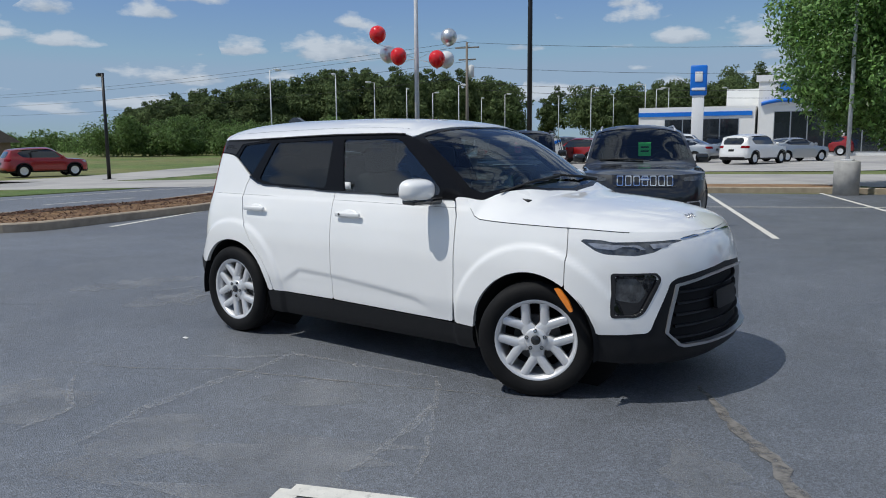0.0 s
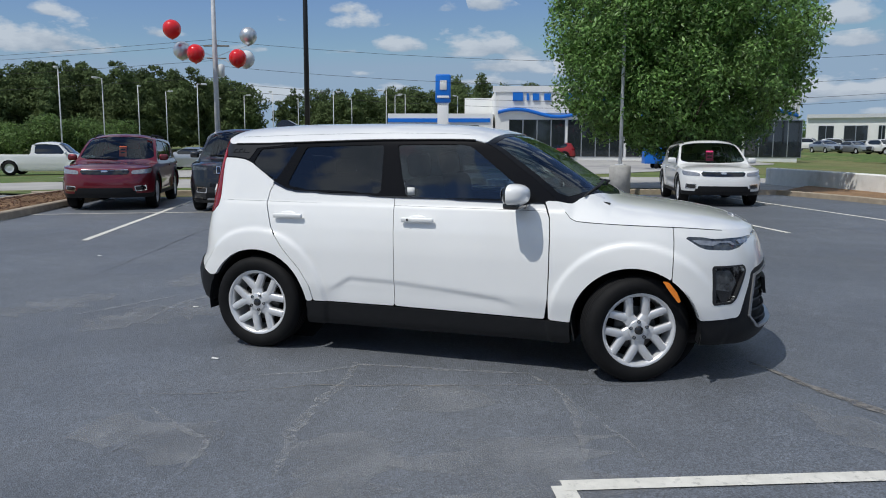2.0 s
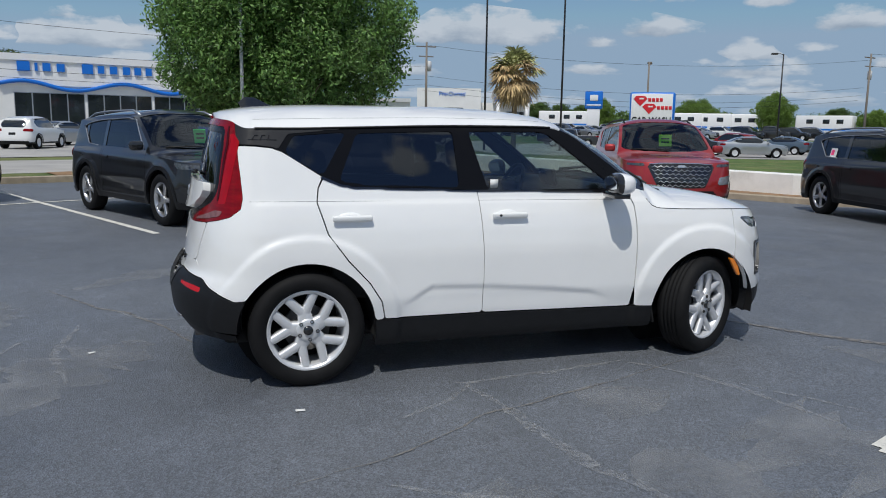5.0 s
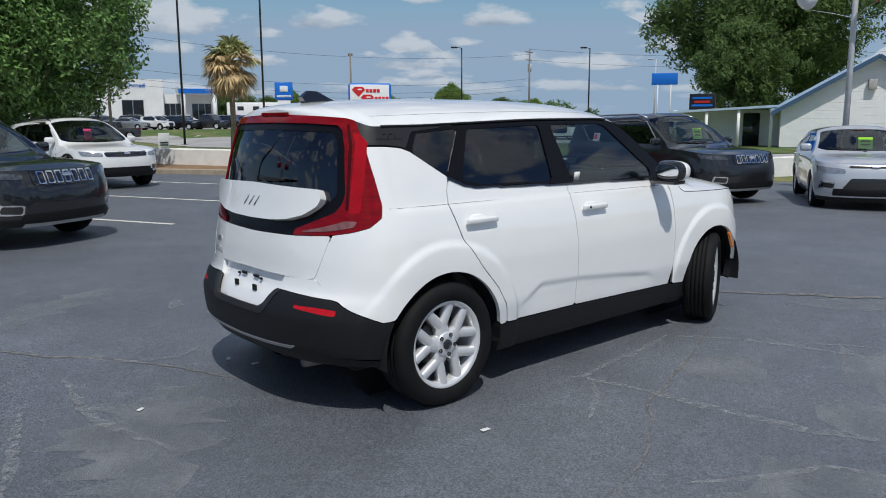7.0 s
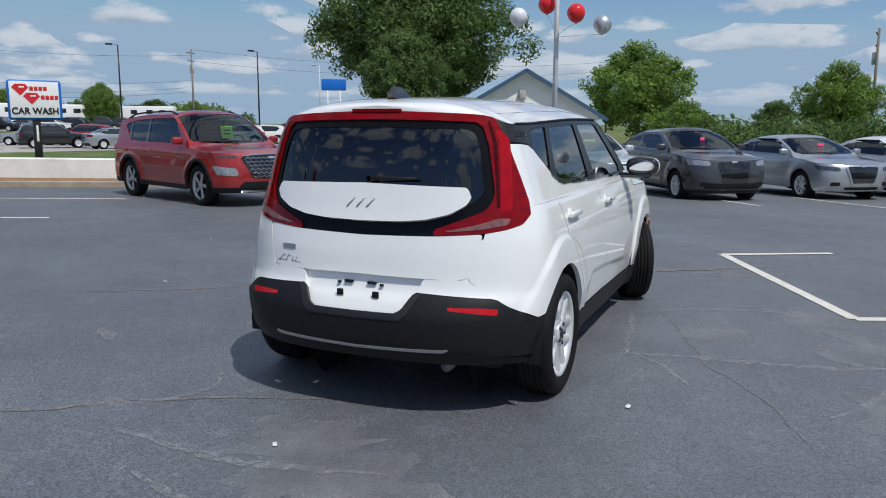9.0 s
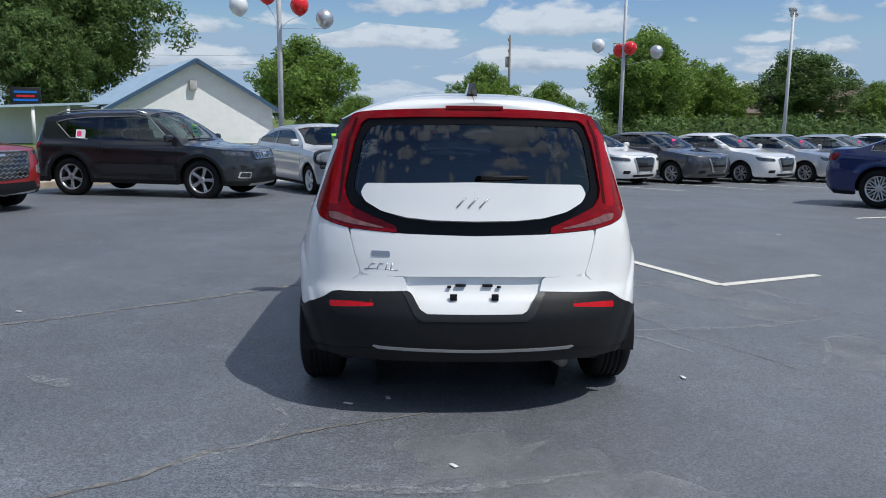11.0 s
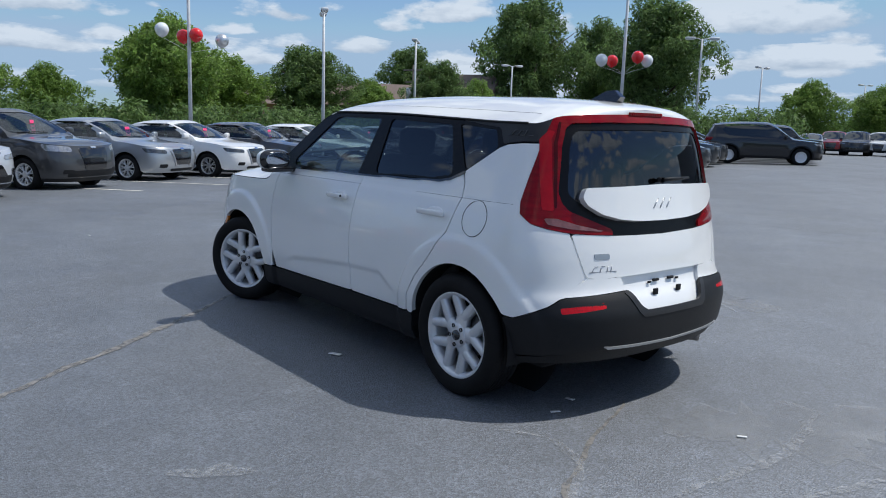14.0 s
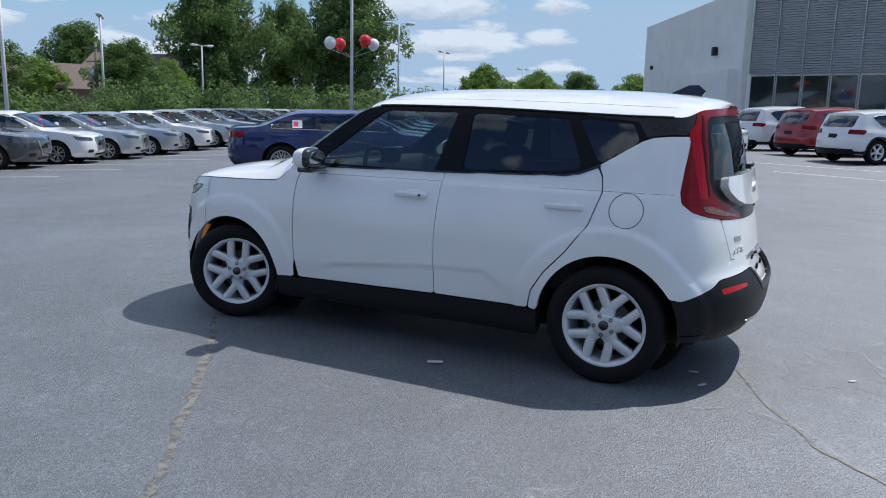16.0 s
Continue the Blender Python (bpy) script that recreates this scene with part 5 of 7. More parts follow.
        tg = add("price_tag", vs, [(0, 1, 2, 3), (4, 5, 6, 7), (0, 1, 5, 4), (1, 2, 6, 5), (2, 3, 7, 6), (3, 0, 4, 7)], M[tag[0]], car, "bright paper tag inside the windscreen", smooth_all=False)
        for q, (z0, z1) in enumerate(((.10, .22), (-.20, -.08))):
            vs = [o + n_ * .005 + rt_ * sx * w_ * .8 + up_ * sz * h_ for sx, sz in ((-.4, z0), (.4, z0), (.4, z1), (-.4, z1))]
            add("tag_print", vs, [(0, 1, 2, 3)], M["tag_print"], tg, smooth_all=False)
    return car


def heading(dx, dy):
    return math.degrees(math.atan2(dy, dx))


def park(car, x, y, ang):
    car.matrix_basis = pose(x, y, ground_z(x, y), 0, 0, ang)
    return car


ROW_U, ROW_H = (.907, .42), (.42, -.907)


def slot(c, v):
    return c * ROW_U[0] + v * ROW_H[0], c * ROW_U[1] + v * ROW_H[1]


A1 = heading(*ROW_H)
park(parked_car("dark grey suv with green windscreen tag in a marked bay", "suv", (4.62, 1.82, 1.66, 2.71, .93), (.020, .021, .024), .5, .372, "jeep", tag=("tag_green", .1, .20, .22), rim="machined", cell=.045), -2.1, 8.2, A1 + 2)
park(parked_car("red compact suv with orange tag in a marked bay", "suv", (4.48, 1.855, 1.64, 2.67, .92), (.16, .008, .018), .4, .36, "kia", tag=("tag_orange", .1, .16, .24), cell=.05), *slot(-6.2, -13.7), A1 + 4)
park(parked_car("black suv with chrome seven-slot grille and pink tag", "suv", (4.82, 1.94, 1.76, 2.915, .92), (.008, .009, .012), .2, .385, "jeep", tag=("tag_pink", -.15, .16, .26), clad=False), -8.5, 10.5, A1 + 2)
park(parked_car("black compact suv with split headlamps and pink tag", "suv", (4.41, 1.81, 1.66, 2.64, .90), (.008, .008, .009), .2, .36, "chevy", tag=("tag_pink", -.1, .16, .24)), *slot(-1.05, -13.7), A1)
park(parked_car("white crossover with dark grille and pink tag near a tree", "suv", (4.355, 1.805, 1.545, 2.70, .85), (.78, .78, .77), 0, .335, "kia", tag=("tag_pink", -.05, .18, .26), rails=True), 1.85, 15.7, -80)
park(parked_car("red suv with hexagon mesh grille and green tag", "suv", (4.77, 1.89, 1.70, 2.765, .94), (.34, .016, .016), .3, .37, "hex", tag=("tag_lime", .05, .24, .22), rim="machined", cell=.045), 6.95, 8.45, heading(-.36, -.93))
park(parked_car("dark grey suv with silver wheels and lime tag", "suv", (4.65, 1.86, 1.68, 2.71, .93), (.024, .025, .028), .5, .372, "jeep", tag=("tag_lime", .25, .24, .22), rim="machined", sticker=True, cell=.045), 10.26, 5.36, heading(-.22, -.975))
park(parked_car("silver hybrid hatchback with lime tag on windscreen", "hatch", (4.54, 1.76, 1.47, 2.70, .95), (.56, .58, .61), .4, .32, "prius", clad=False, tag=("tag_lime", .1, .24, .22), spokes=5, cell=.045), 12.14, 2.36, 210)
park(parked_car("dark grey electric hatchback with pink tag", "hatch", (4.48, 1.79, 1.56, 2.70, .92), (.06, .061, .064), .5, .325, "leaf", clad=False, tag=("tag_pink", .1, .10, .26), spokes=7, cell=.05), 13.9, .2, 213)
rowcols = [("silver", (.42, .44, .46), .6), ("white", (.78, .78, .77), 0), ("dark grey", (.06, .061, .065), .5), ("white", (.78, .78, .77), 0), ("light silver", (.50, .51, .52), .6), ("silver", (.36, .38, .40), .6)]
row_cars = {}
RB = heading(-.83, -.56)
for i in range(14):
    nm, c3, mt = rowcols[i % 6] if i < 6 else rowcols[[1, 4, 5, 2, 2, 0, 4, 2][i - 6]]
    x, y = 15.9 + .76 * i, -2.3 - 2.28 * i
    if nm not in row_cars:
        row_cars[nm] = park(parked_car(nm + " sedan with pink tag in a long row", "sedan", (4.64, 1.815, 1.45, 2.705, .92), c3, mt, .325, "nissan", clad=False, tag=("tag_pink", .1, .16, .24), spokes=7, rim="machined" if nm != "silver" else "alloy", group="sedans in a long row", cell=.085), x, y, RB)
    else:
        copy_thing(row_cars[nm], pose(x, y, ground_z(x, y), 0, 0, RB))
park(parked_car("dark blue sedan with machined wheels parked across the bays", "sedan", (4.90, 1.85, 1.445, 2.825, .95), (.004, .014, .095), .3, .345, "nissan", clad=False, tag=("tag_lime", .2, .2, .16), spokes=10, rim="machined", sticker=True), 7.5, -9.65, heading(-.78, -.62))
for i in range(1, 8):
    x, y = 8.0 + 1.28 * i, -10.2 - 2.65 * i
    if i == 1:
        dk = park(parked_car("dark grey sedan parked in a row", "sedan", (4.80, 1.85, 1.445, 2.80, .95), (.05, .055, .06), .5, .335, "nissan", clad=False, spokes=7, group="sedans beside the blue one", cell=.085), x, y, heading(-.80, -.60))
    else:
        copy_thing(dk, pose(x, y, ground_z(x, y), 0, 0, heading(-.80, -.60)))

# ---- surroundings: surfaces ----
def asphalt_material():
    m = material("asphalt", (.060, .064, .072), .60, vary=.0, spec=1.0, ior=1.72)
    n, l = m.node_tree.nodes, m.node_tree.links
    b = n["Principled BSDF"]
    tc = n.new("ShaderNodeTexCoord")

    def noise_at(s, detail, r=.6, dist=0.0):
        t = n.new("ShaderNodeTexNoise")
        t.inputs["Scale"].default_value, t.inputs["Detail"].default_value, t.inputs["Roughness"].default_value, t.inputs["Distortion"].default_value = s, detail, r, dist
        l.new(tc.outputs["Object"], t.inputs["Vector"])
        return t.outputs["Fac"]

    def remap(v, a, b_, c, d):
        r = n.new("ShaderNodeMapRange")
        for k, x in zip(("From Min", "From Max", "To Min", "To Max"), (a, b_, c, d)):
            r.inputs[k].default_value = x
        l.new(v, r.inputs[0])
        return r.outputs[0]

    def times(a, b_):
        q = n.new("ShaderNodeMath")
        q.operation = "MULTIPLY"
        l.new(a, q.inputs[0]), l.new(b_, q.inputs[1])
        return q.outputs[0]
    grit = n.new("ShaderNodeTexVoronoi")
    grit.inputs["Scale"].default_value = 130
    l.new(tc.outputs["Object"], grit.inputs["Vector"])
    bw = n.new("ShaderNodeRGBToBW")
    l.new(grit.outputs["Color"], bw.inputs[0])
    speck = remap(bw.outputs[0], .2, .85, .50, 1.75)
    broad = remap(noise_at(.30, 5.0), .3, .7, .74, 1.24)
    mid = remap(noise_at(1.7, 7.0, .7, .4), .32, .72, .86, 1.20)
    worn = remap(noise_at(5.5, 9.0, .75), .54, .70, 1.0, 1.55)
    h = n.new("ShaderNodeHueSaturation")
    h.inputs["Color"].default_value = (.072, .081, .096, 1)
    l.new(times(times(times(speck, broad), mid), worn), h.inputs["Value"])
    l.new(h.outputs[0], b.inputs["Base Color"])
    l.new(remap(noise_at(.9, 5.0), .3, .7, .53, .68), b.inputs["Roughness"])
    bp = n.new("ShaderNodeBump")
    bp.inputs["Strength"].default_value, bp.inputs["Distance"].default_value = .9, .0035
    l.new(grit.outputs["Distance"], bp.inputs["Height"])
    b2 = n.new("ShaderNodeBump")
    b2.inputs["Strength"].default_value, b2.inputs["Distance"].default_value = .35, .01
    l.new(noise_at(9.0, 6.0), b2.inputs["Height"])
    l.new(bp.outputs[0], b2.inputs["Normal"])
    l.new(b2.outputs[0], b.inputs["Normal"])
    return m


def chalk(name, base, most, scale=22.0, low=.36, high=.66):
    """A worn, broken smear through which the ground shows."""
    m = material(name, base, .62, vary=.3, scale=scale, spec=1.0, ior=1.72)
    n, l = m.node_tree.nodes, m.node_tree.links
    t = n.new("ShaderNodeTexNoise")
    t.inputs["Scale"].default_value, t.inputs["Detail"].default_value, t.inputs["Roughness"].default_value = scale, 6.0, .7
    l.new(n.new("ShaderNodeTexCoord").outputs["Object"], t.inputs["Vector"])
    r = n.new("ShaderNodeMapRange")
    for k, x in zip(("From Min", "From Max", "To Min", "To Max"), (low, high, 0, most)):
        r.inputs[k].default_value = x
    l.new(t.outputs["Fac"], r.inputs[0])
    x = n.new("ShaderNodeMixShader")
    l.new(r.outputs[0], x.inputs[0])
    l.new(n.new("ShaderNodeBsdfTransparent").outputs[0], x.inputs[1])
    l.new(n["Principled BSDF"].outputs[0], x.inputs[2])
    l.new(x.outputs[0], n["Material Output"].inputs[0])
    return m


M.update({
    "smear": chalk("pale_smear", (.25, .256, .262), .42, 3.0, .20, .66),
    "asphalt": asphalt_material(),
    "line": material("white_road_paint", (.66, .64, .58), .75, vary=.12, scale=9, second=(.34, .335, .31), mix_at=(.56, .74), mix_scale=24, bump=.001, bump_scale=150),
    "seam": material("tar_crack", (.030, .030, .031), .8, vary=.35, scale=20),
    "old_seam": chalk("sandy_crack_filler", (.165, .150, .130), .92, 12.0, .28, .56),
    "scuff": chalk("chalky_scuff", (.30, .305, .31), .55),
    "grass": material("mown_grass", (.085, .135, .030), .9, vary=.35, scale=1.5, second=(.18, .17, .07), mix_at=(.48, .68), mix_scale=.35, bump=.02, bump_scale=40),
    "field": material("dry_field", (.16, .16, .06), .95, vary=.3, scale=.6, second=(.10, .15, .035), mix_at=(.42, .60), mix_scale=.05, bump=.03, bump_scale=10),
    "road": material("pale_concrete_road", (.40, .385, .36), .85, vary=.12, scale=.8, second=(.31, .30, .29), mix_at=(.45, .6), mix_scale=.15, bump=.002, bump_scale=90),
    "kerb": material("concrete_kerb", (.36, .30, .23), .9, vary=.22, scale=4, bump=.003, bump_scale=70),
    "tan_soil": material("tan_soil", (.26, .16, .085), .95, vary=.3, scale=3, bump=.01, bump_scale=40),
    "mulch": material("bark_mulch", (.085, .042, .026), .95, vary=.5, scale=30, island=.45),
    "whitewash": material("whitewashed_wall", (.82, .81, .785), .85, vary=.08, scale=2.5, second=(.66, .64, .60), mix_at=(.56, .75), mix_scale=1.4, bump=.002, bump_scale=60),
    "concrete": material("concrete", (.40, .39, .37), .9, vary=.2, scale=5, bump=.003, bump_scale=60),
    "galv": material("galvanised_steel", (.60, .61, .62), .6, .10, vary=.12, scale=8),
    "black_pole": material("black_pole", (.012, .012, .013), .45, vary=.2, scale=6),
    "wood_pole": material("weathered_pole", (.20, .175, .15), .9, vary=.25, scale=8, stretch=(1, 1, .1)),
    "wire": material("overhead_wire", (.02, .02, .02), .6, vary=.1),
    "red_ball": material("red_balloon", (.72, .012, .015), .16, vary=.05, coat=.6),
    "silver_ball": material("silver_balloon", (.66, .68, .70), .34, .85, vary=.05),
    "white_ball": material("white_balloon", (.74, .76, .78), .18, vary=.04, coat=.5),
    "bark": material("bark", (.10, .075, .055), .95, vary=.35, scale=10, bump=.01, bump_scale=25, stretch=(1, 1, .3)),
    "leaf": material("broad_leaves", (.150, .270, .072), .42, vary=.25, scale=1.2, island=.65, second=(.195, .325, .098), mix_at=(.42, .62), mix_scale=.7, spec=.5, through_leaf=.38),
    "leaf_light": material("bright_leaves", (.185, .285, .062), .6, vary=.25, scale=.8, island=.4, spec=.3, through_leaf=.46),
    "leaf_dark": material("dark_leaves", (.132, .205, .066), .6, vary=.3, scale=.6, island=.5, spec=.3, through_leaf=.50),
    "pine": material("pine_needles", (.105, .142, .060), .9, vary=.45, scale=.12, island=.35, spec=.1, through_leaf=.30),
    "palm_bark": material("palm_bark", (.26, .20, .14), .95, vary=.35, scale=8, bump=.01, bump_scale=25, stretch=(1, 1, 3)),
    "palm_green": material("palm_green", (.34, .35, .15), .6, vary=.3, scale=4, island=.4),
    "palm_dry": material("dry_palm_fronds", (.50, .36, .18), .8, vary=.3, scale=4, island=.4),
    "stucco": material("white_stucco", (.78, .78, .76), .85, vary=.05, scale=.6, bump=.001, bump_scale=40),
    "siding": material("white_siding", (.80, .80, .79), .6, vary=.05, scale=2),
    "blue_metal": material("blue_metal_roof", (.44, .55, .66), .40, .15, vary=.10, scale=1.2, rough_vary=.08),
    "blue_trim": material("blue_trim", (.05, .10, .17), .5, vary=.08),
    "sign_blue": material("sign_blue", (.012, .16, .62), .35, vary=.04),
    "sign_white": material("sign_white", (.80, .80, .80), .4, vary=.04),
    "sign_red": material("sign_red", (.62, .02, .03), .4, vary=.05),
    "ribbed": material("ribbed_metal_cladding", (.46, .475, .50), .45, .25, vary=.06, scale=.6),
    "brown_roof": material("brown_shingle", (.17, .13, .11), .9, vary=.25, scale=6, bump=.004, bump_scale=40),
    "brick_far": material("tan_brick", (.30, .21, .15), .9, vary=.2, scale=6),
    "dark_glass": material("shopfront_glass", (.02, .025, .03), .06, vary=.3, scale=.5, coat=1.0),
    "debris": material("pale_litter", (.70, .70, .68), .8, vary=.1),
})


def drape(name, poly, mat, dz=.004, cell=1.0, label="", category="", kind="structure", parent=None):
    """A sheet laid over the ground inside a polygon."""
    p = np.array(poly)
    lo, hi = p.min(0) - cell, p.max(0) + cell
    us, vs = np.linspace(lo[0], hi[0], max(3, int((hi[0] - lo[0]) / cell) + 1)), np.linspace(lo[1], hi[1], max(3, int((hi[1] - lo[1]) / cell) + 1))
    U, V = np.meshgrid(us, vs, indexing="ij")
    pts, faces = cut_grid(us, vs, inside(poly)(U, V))
    ob = add(name, [(x, y, ground_z(x, y) + dz) for x, y in pts], faces, mat, parent)
    return tagged(ob, label, category, "", kind)


# one ground sheet to the horizon: fine round the lot, coarse far off
g1 = np.concatenate([[-900, -500, -300, -180, -110, -75], np.arange(-54, 55, 1.5), np.arange(58, 126, 4), [150, 190, 300, 500, 900]])
nv = len(g1)
gv = [(x, y, ground_z(x, y) - .02) for x in g1 for y in g1]
gf = [(i * nv + j, (i + 1) * nv + j, (i + 1) * nv + j + 1, i * nv + j + 1) for i in range(nv - 1) for j in range(nv - 1)]
tagged(add("ground", gv, gf, M["field"]), "dry grass field round the car lot", "ground", "", "structure")
LOT = [(-20.5, -60), (-20.8, 4), (-22.0, 16), (-24, 24), (-12.9, 11.4), (-7.0, 14.6), (-1.0, 17.0), (3.9, 19.3), (5.6, 16.9), (8.0, 13.1), (11.4, 8.7), (16.5, 6.5), (24, 4.0), (34, -8), (48, -32), (60, -60), (40, -90), (-20, -90)]
drape("pavement", LOT, M["asphalt"], -.001, 1.0, "dark sealed asphalt car lot with cracks", "asphalt")
drape("road_1", [(-21, -60), (-21.3, 3.5), (-22.5, 16), (-24.5, 24), (-40, 60), (-60, 58), (-36, 22), (-30.5, 9), (-29, -60)], M["grass"], .0, 2, "mown grass verge beside the road", "grass")
drape("road_2", [(-29, -60), (-30, 8), (-34, 20), (-58, 62), (-66, 60), (-40, 18), (-37, 6), (-36, -60)], M["road"], .006, 2, "pale concrete side road", "road")


def rc(c, v):
    return slot(c, v)


drape("verge", [rc(-9, -16.6), rc(8.2, -16.6), rc(8.0, -19.2), rc(-14, -19.2)], M["grass"], .05, 1, "thin grass strip behind the parking bays", "grass")
drape("road_3", [rc(-40, -19.2), rc(9.0, -19.2), (12.5, 18), (17, 10), (60, -2), (62, 6), (26, 18), (16, 32), rc(12, -27.5), rc(-60, -27.5)], M["road"], .006, 2, "pale concrete service road", "road")
drape("far_lot", [rc(-16, -31), rc(2, -30), rc(12, -31), (8, 60), (-5, 100), (-40, 110)], M["road"], .008, 4, "pale dealership lot across the road", "asphalt")
drape("far_lot_2", [(18, 44), (42, 34), (120, 60), (120, 120), (30, 120)], M["road"], .008, 4, "pale used-car lot across the road", "asphalt")
BANK = Matrix(((.951, .309), (-.309, .951)))   # along the far bank, and away from the lot


def bank(along, away):
    return tuple(BANK @ Vector((along, away)))


drape("verge_3", [bank(-24, 80), bank(60, 80), bank(60, 91), bank(-24, 91)], M["grass"], .03, 1.5, "mown grass bank below the far car rows", "grass")
drape("verge_2", [(13.5, 30), (26, 19), (40, 13), (60, 8), (70, 20), (42, 32), (22, 42), (14, 46)], M["grass"], .03, 2, "grass strip with a palm tree", "grass")


# ---- kerbs, wall, island ----
def ribbon(name, line, width, height, mat, label, category, bevel=.02, base=-.05, seg=1.0):
    """A low wall or kerb along a line, with softened top edges."""
    pts = [Vector((x, y, 0)) for x, y in line]
    fine = []
    for a, b in zip(pts, pts[1:]):
        n = max(1, int((b - a).length / seg))
        fine += [a.lerp(b, i / n) for i in range(n)]
    fine.append(pts[-1])
    prof = [(-.5 * width, base), (-.5 * width, height - bevel), (-.5 * width + bevel, height), (.5 * width - bevel, height), (.5 * width, height - bevel), (.5 * width, base)]
    v, f = [], []
    for i, p in enumerate(fine):
        d = (fine[min(i + 1, len(fine) - 1)] - fine[max(i - 1, 0)]).normalized()
        s = Vector((-d.y, d.x, 0))
        g = ground_z(p.x, p.y)
        v += [(p.x + s.x * o, p.y + s.y * o, g + h) for o, h in prof]
    for i in range(len(fine) - 1):
        for k in range(5):
            f.append((i * 6 + k, i * 6 + k + 1, i * 6 + k + 7, i * 6 + k + 6))
    f += [(0, 1, 2, 3, 4, 5), tuple(range(len(v) - 6, len(v)))[::-1]]
    return tagged(add(name, v, f, mat, smooth_all=False), label, category, "", "structure")


ribbon("kerb_1", [rc(-9.4, -16.4), rc(-2, -16.4), rc(6.0, -16.5), (3.9, 19.0), (5.6, 16.6), (8.0, 12.8), (11.3, 8.5), (16.5, 6.2)], .16, .14, M["kerb"], "worn tan concrete kerb", "kerb")
drape("soil_strip", [(4.0, 19.2), (5.7, 16.8), (8.1, 13.0), (11.5, 8.7), (12.6, 9.6), (8.7, 16.6), (5.2, 23.0)], M["tan_soil"], .09, .6, "bare tan soil strip below the wall", "soil")
drape("mulch_bed", [rc(2.4, -16.7), rc(7.6, -16.7), rc(7.2, -19.0), rc(2.6, -19.0)], M["tan_soil"], .08, .6, "brown mulch bed below a tree", "soil")
ribbon("wall_low", [(4.2, 25.5), (5.0, 23.5), (8.4, 17.2), (12.2, 10.4), (18.5, 8.2), (24, 7.0)], .30, .60, M["whitewash"], "low whitewashed concrete retaining wall", "wall", .03)
ISLE = rounded([(-10.7, .3), (-9.6, 1.3), (-10.5, 5.2), (-12.3, 9.2), (-13.4, 11.6), (-15.2, 12.2), (-14.0, 8.7), (-12.4, 5.0), (-12.0, 1.4)], 1.0)
ribbon("kerb_2", ISLE + [ISLE[0]], .16, .15, M["kerb"], "tan concrete kerb round a mulched island", "kerb", seg=.5)
rng = np.random.default_rng(5)
drape("island_soil", ISLE, M["tan_soil"], .10, .5, "soil of a mulched traffic island", "soil")
v, f = [], []
inn = inside(ISLE)
while len(f) < 6000:
    x, y = rng.uniform(-15.3, -9.4), rng.uniform(.2, 12.3)
    d = float(inn(np.array(x), np.array(y)))
    if d < -.08:
        z = ground_z(x, y) + .11 + min(.12, -d * .12) + rng.uniform(0, .02)
        a, t, L_, w_ = rng.uniform(0, 6.28), rng.uniform(-.5, .5), rng.uniform(.03, .09), rng.uniform(.012, .03)
        ca, sa = math.cos(a), math.sin(a)
        i = len(v)
        v += [(x + ca * p * L_ - sa * q * w_, y + sa * p * L_ + ca * q * w_, z + p * t * L_ + abs(q) * .004) for p, q in ((-.5, -.5), (.5, -.5), (.5, .5), (-.5, .5))]
        f.append((i, i + 1, i + 2, i + 3))
tagged(add("mulch", v, f, M["mulch"], smooth_all=False), "reddish-brown bark mulch chips on the island", "mulch", "", "stuff")


# ---- painted lines, cracks, scuffs ----
def strip(name, line, width, mat, label, category, dz=.004, rough=0.0, seed=1, kind="structure", taper=False):
    """A flat strip along a line on the ground; rough: how uneven its edges are."""
    r = np.random.default_rng(seed)
    pts = [Vector((x, y, 0)) for x, y in line]
    fine = []
    for a, b in zip(pts, pts[1:]):
        n = max(1, int((b - a).length / (.07 if rough else .5)))
        fine += [a.lerp(b, i / n) for i in range(n)]
    fine.append(pts[-1])
    v, f = [], []
    drift = 0.0
    for i, p in enumerate(fine):
        d = (fine[min(i + 1, len(fine) - 1)] - fine[max(i - 1, 0)]).normalized()
        s = Vector((-d.y, d.x, 0))
        drift = .8 * drift + r.normal(0, rough)
        k = (math.sin(math.pi * (i + .5) / len(fine)) ** .5 if taper else 1)
        for o in (-.5, .5):
            off = o * width * k * (1 + (r.uniform(-.6, .6) if rough else 0)) + drift
            q = p + s * off
            v.append((q.x, q.y, ground_z(q.x, q.y) + dz))
        if i:
            j = 2 * i
            f.append((j - 2, j - 1, j + 1, j))
    return tagged(add(name, v, f, mat, smooth_all=False), label, category, "", kind)


for c in (-7.3, -4.8, -2.4, .3, 3.45, 6.3, 9.4):
    strip("bay_line", [rc(c, -6.2), rc(c, -16.2)], .10, M["line"], "white painted parking bay line", "line")
strip("bay_line", [rc(-8.6, -10.5), rc(0, -11.25), rc(9.4, -12.1)], .10, M["line"], "white painted line across the bays", "line", .006)
BOX = [(1.62, -3.62), (1.14, -2.47), (3.83, -1.36), (4.42, -2.48)]
for a, b in zip(BOX, BOX[1:]):
    strip("bay_line", [a, b], .10, M["line"], "white painted bay outline", "line", .004 + .001 * BOX.index(a))
for i in range(-1, 14):
    x, y = 14.6 + .76 * i, -1.9 - 2.28 * i
    strip("bay_line", [(x + 2.0, y + 1.35), (x - 2.9, y - 1.95)], .10, M["line"], "white painted parking bay line", "line")
for a, b in (((6.25, -6.65), (6.75, -8.2)), ((6.6, -7.9), (4.2, -9.5)), ((3.7, -8.3), (4.6, -10.3)), ((-3.4, -18.5), (3.0, -20.5)), ((-4.5, -15.5), (-.8, -16.9))):
    strip("bay_line", [a, b], .10, M["line"], "white painted parking bay line", "line")
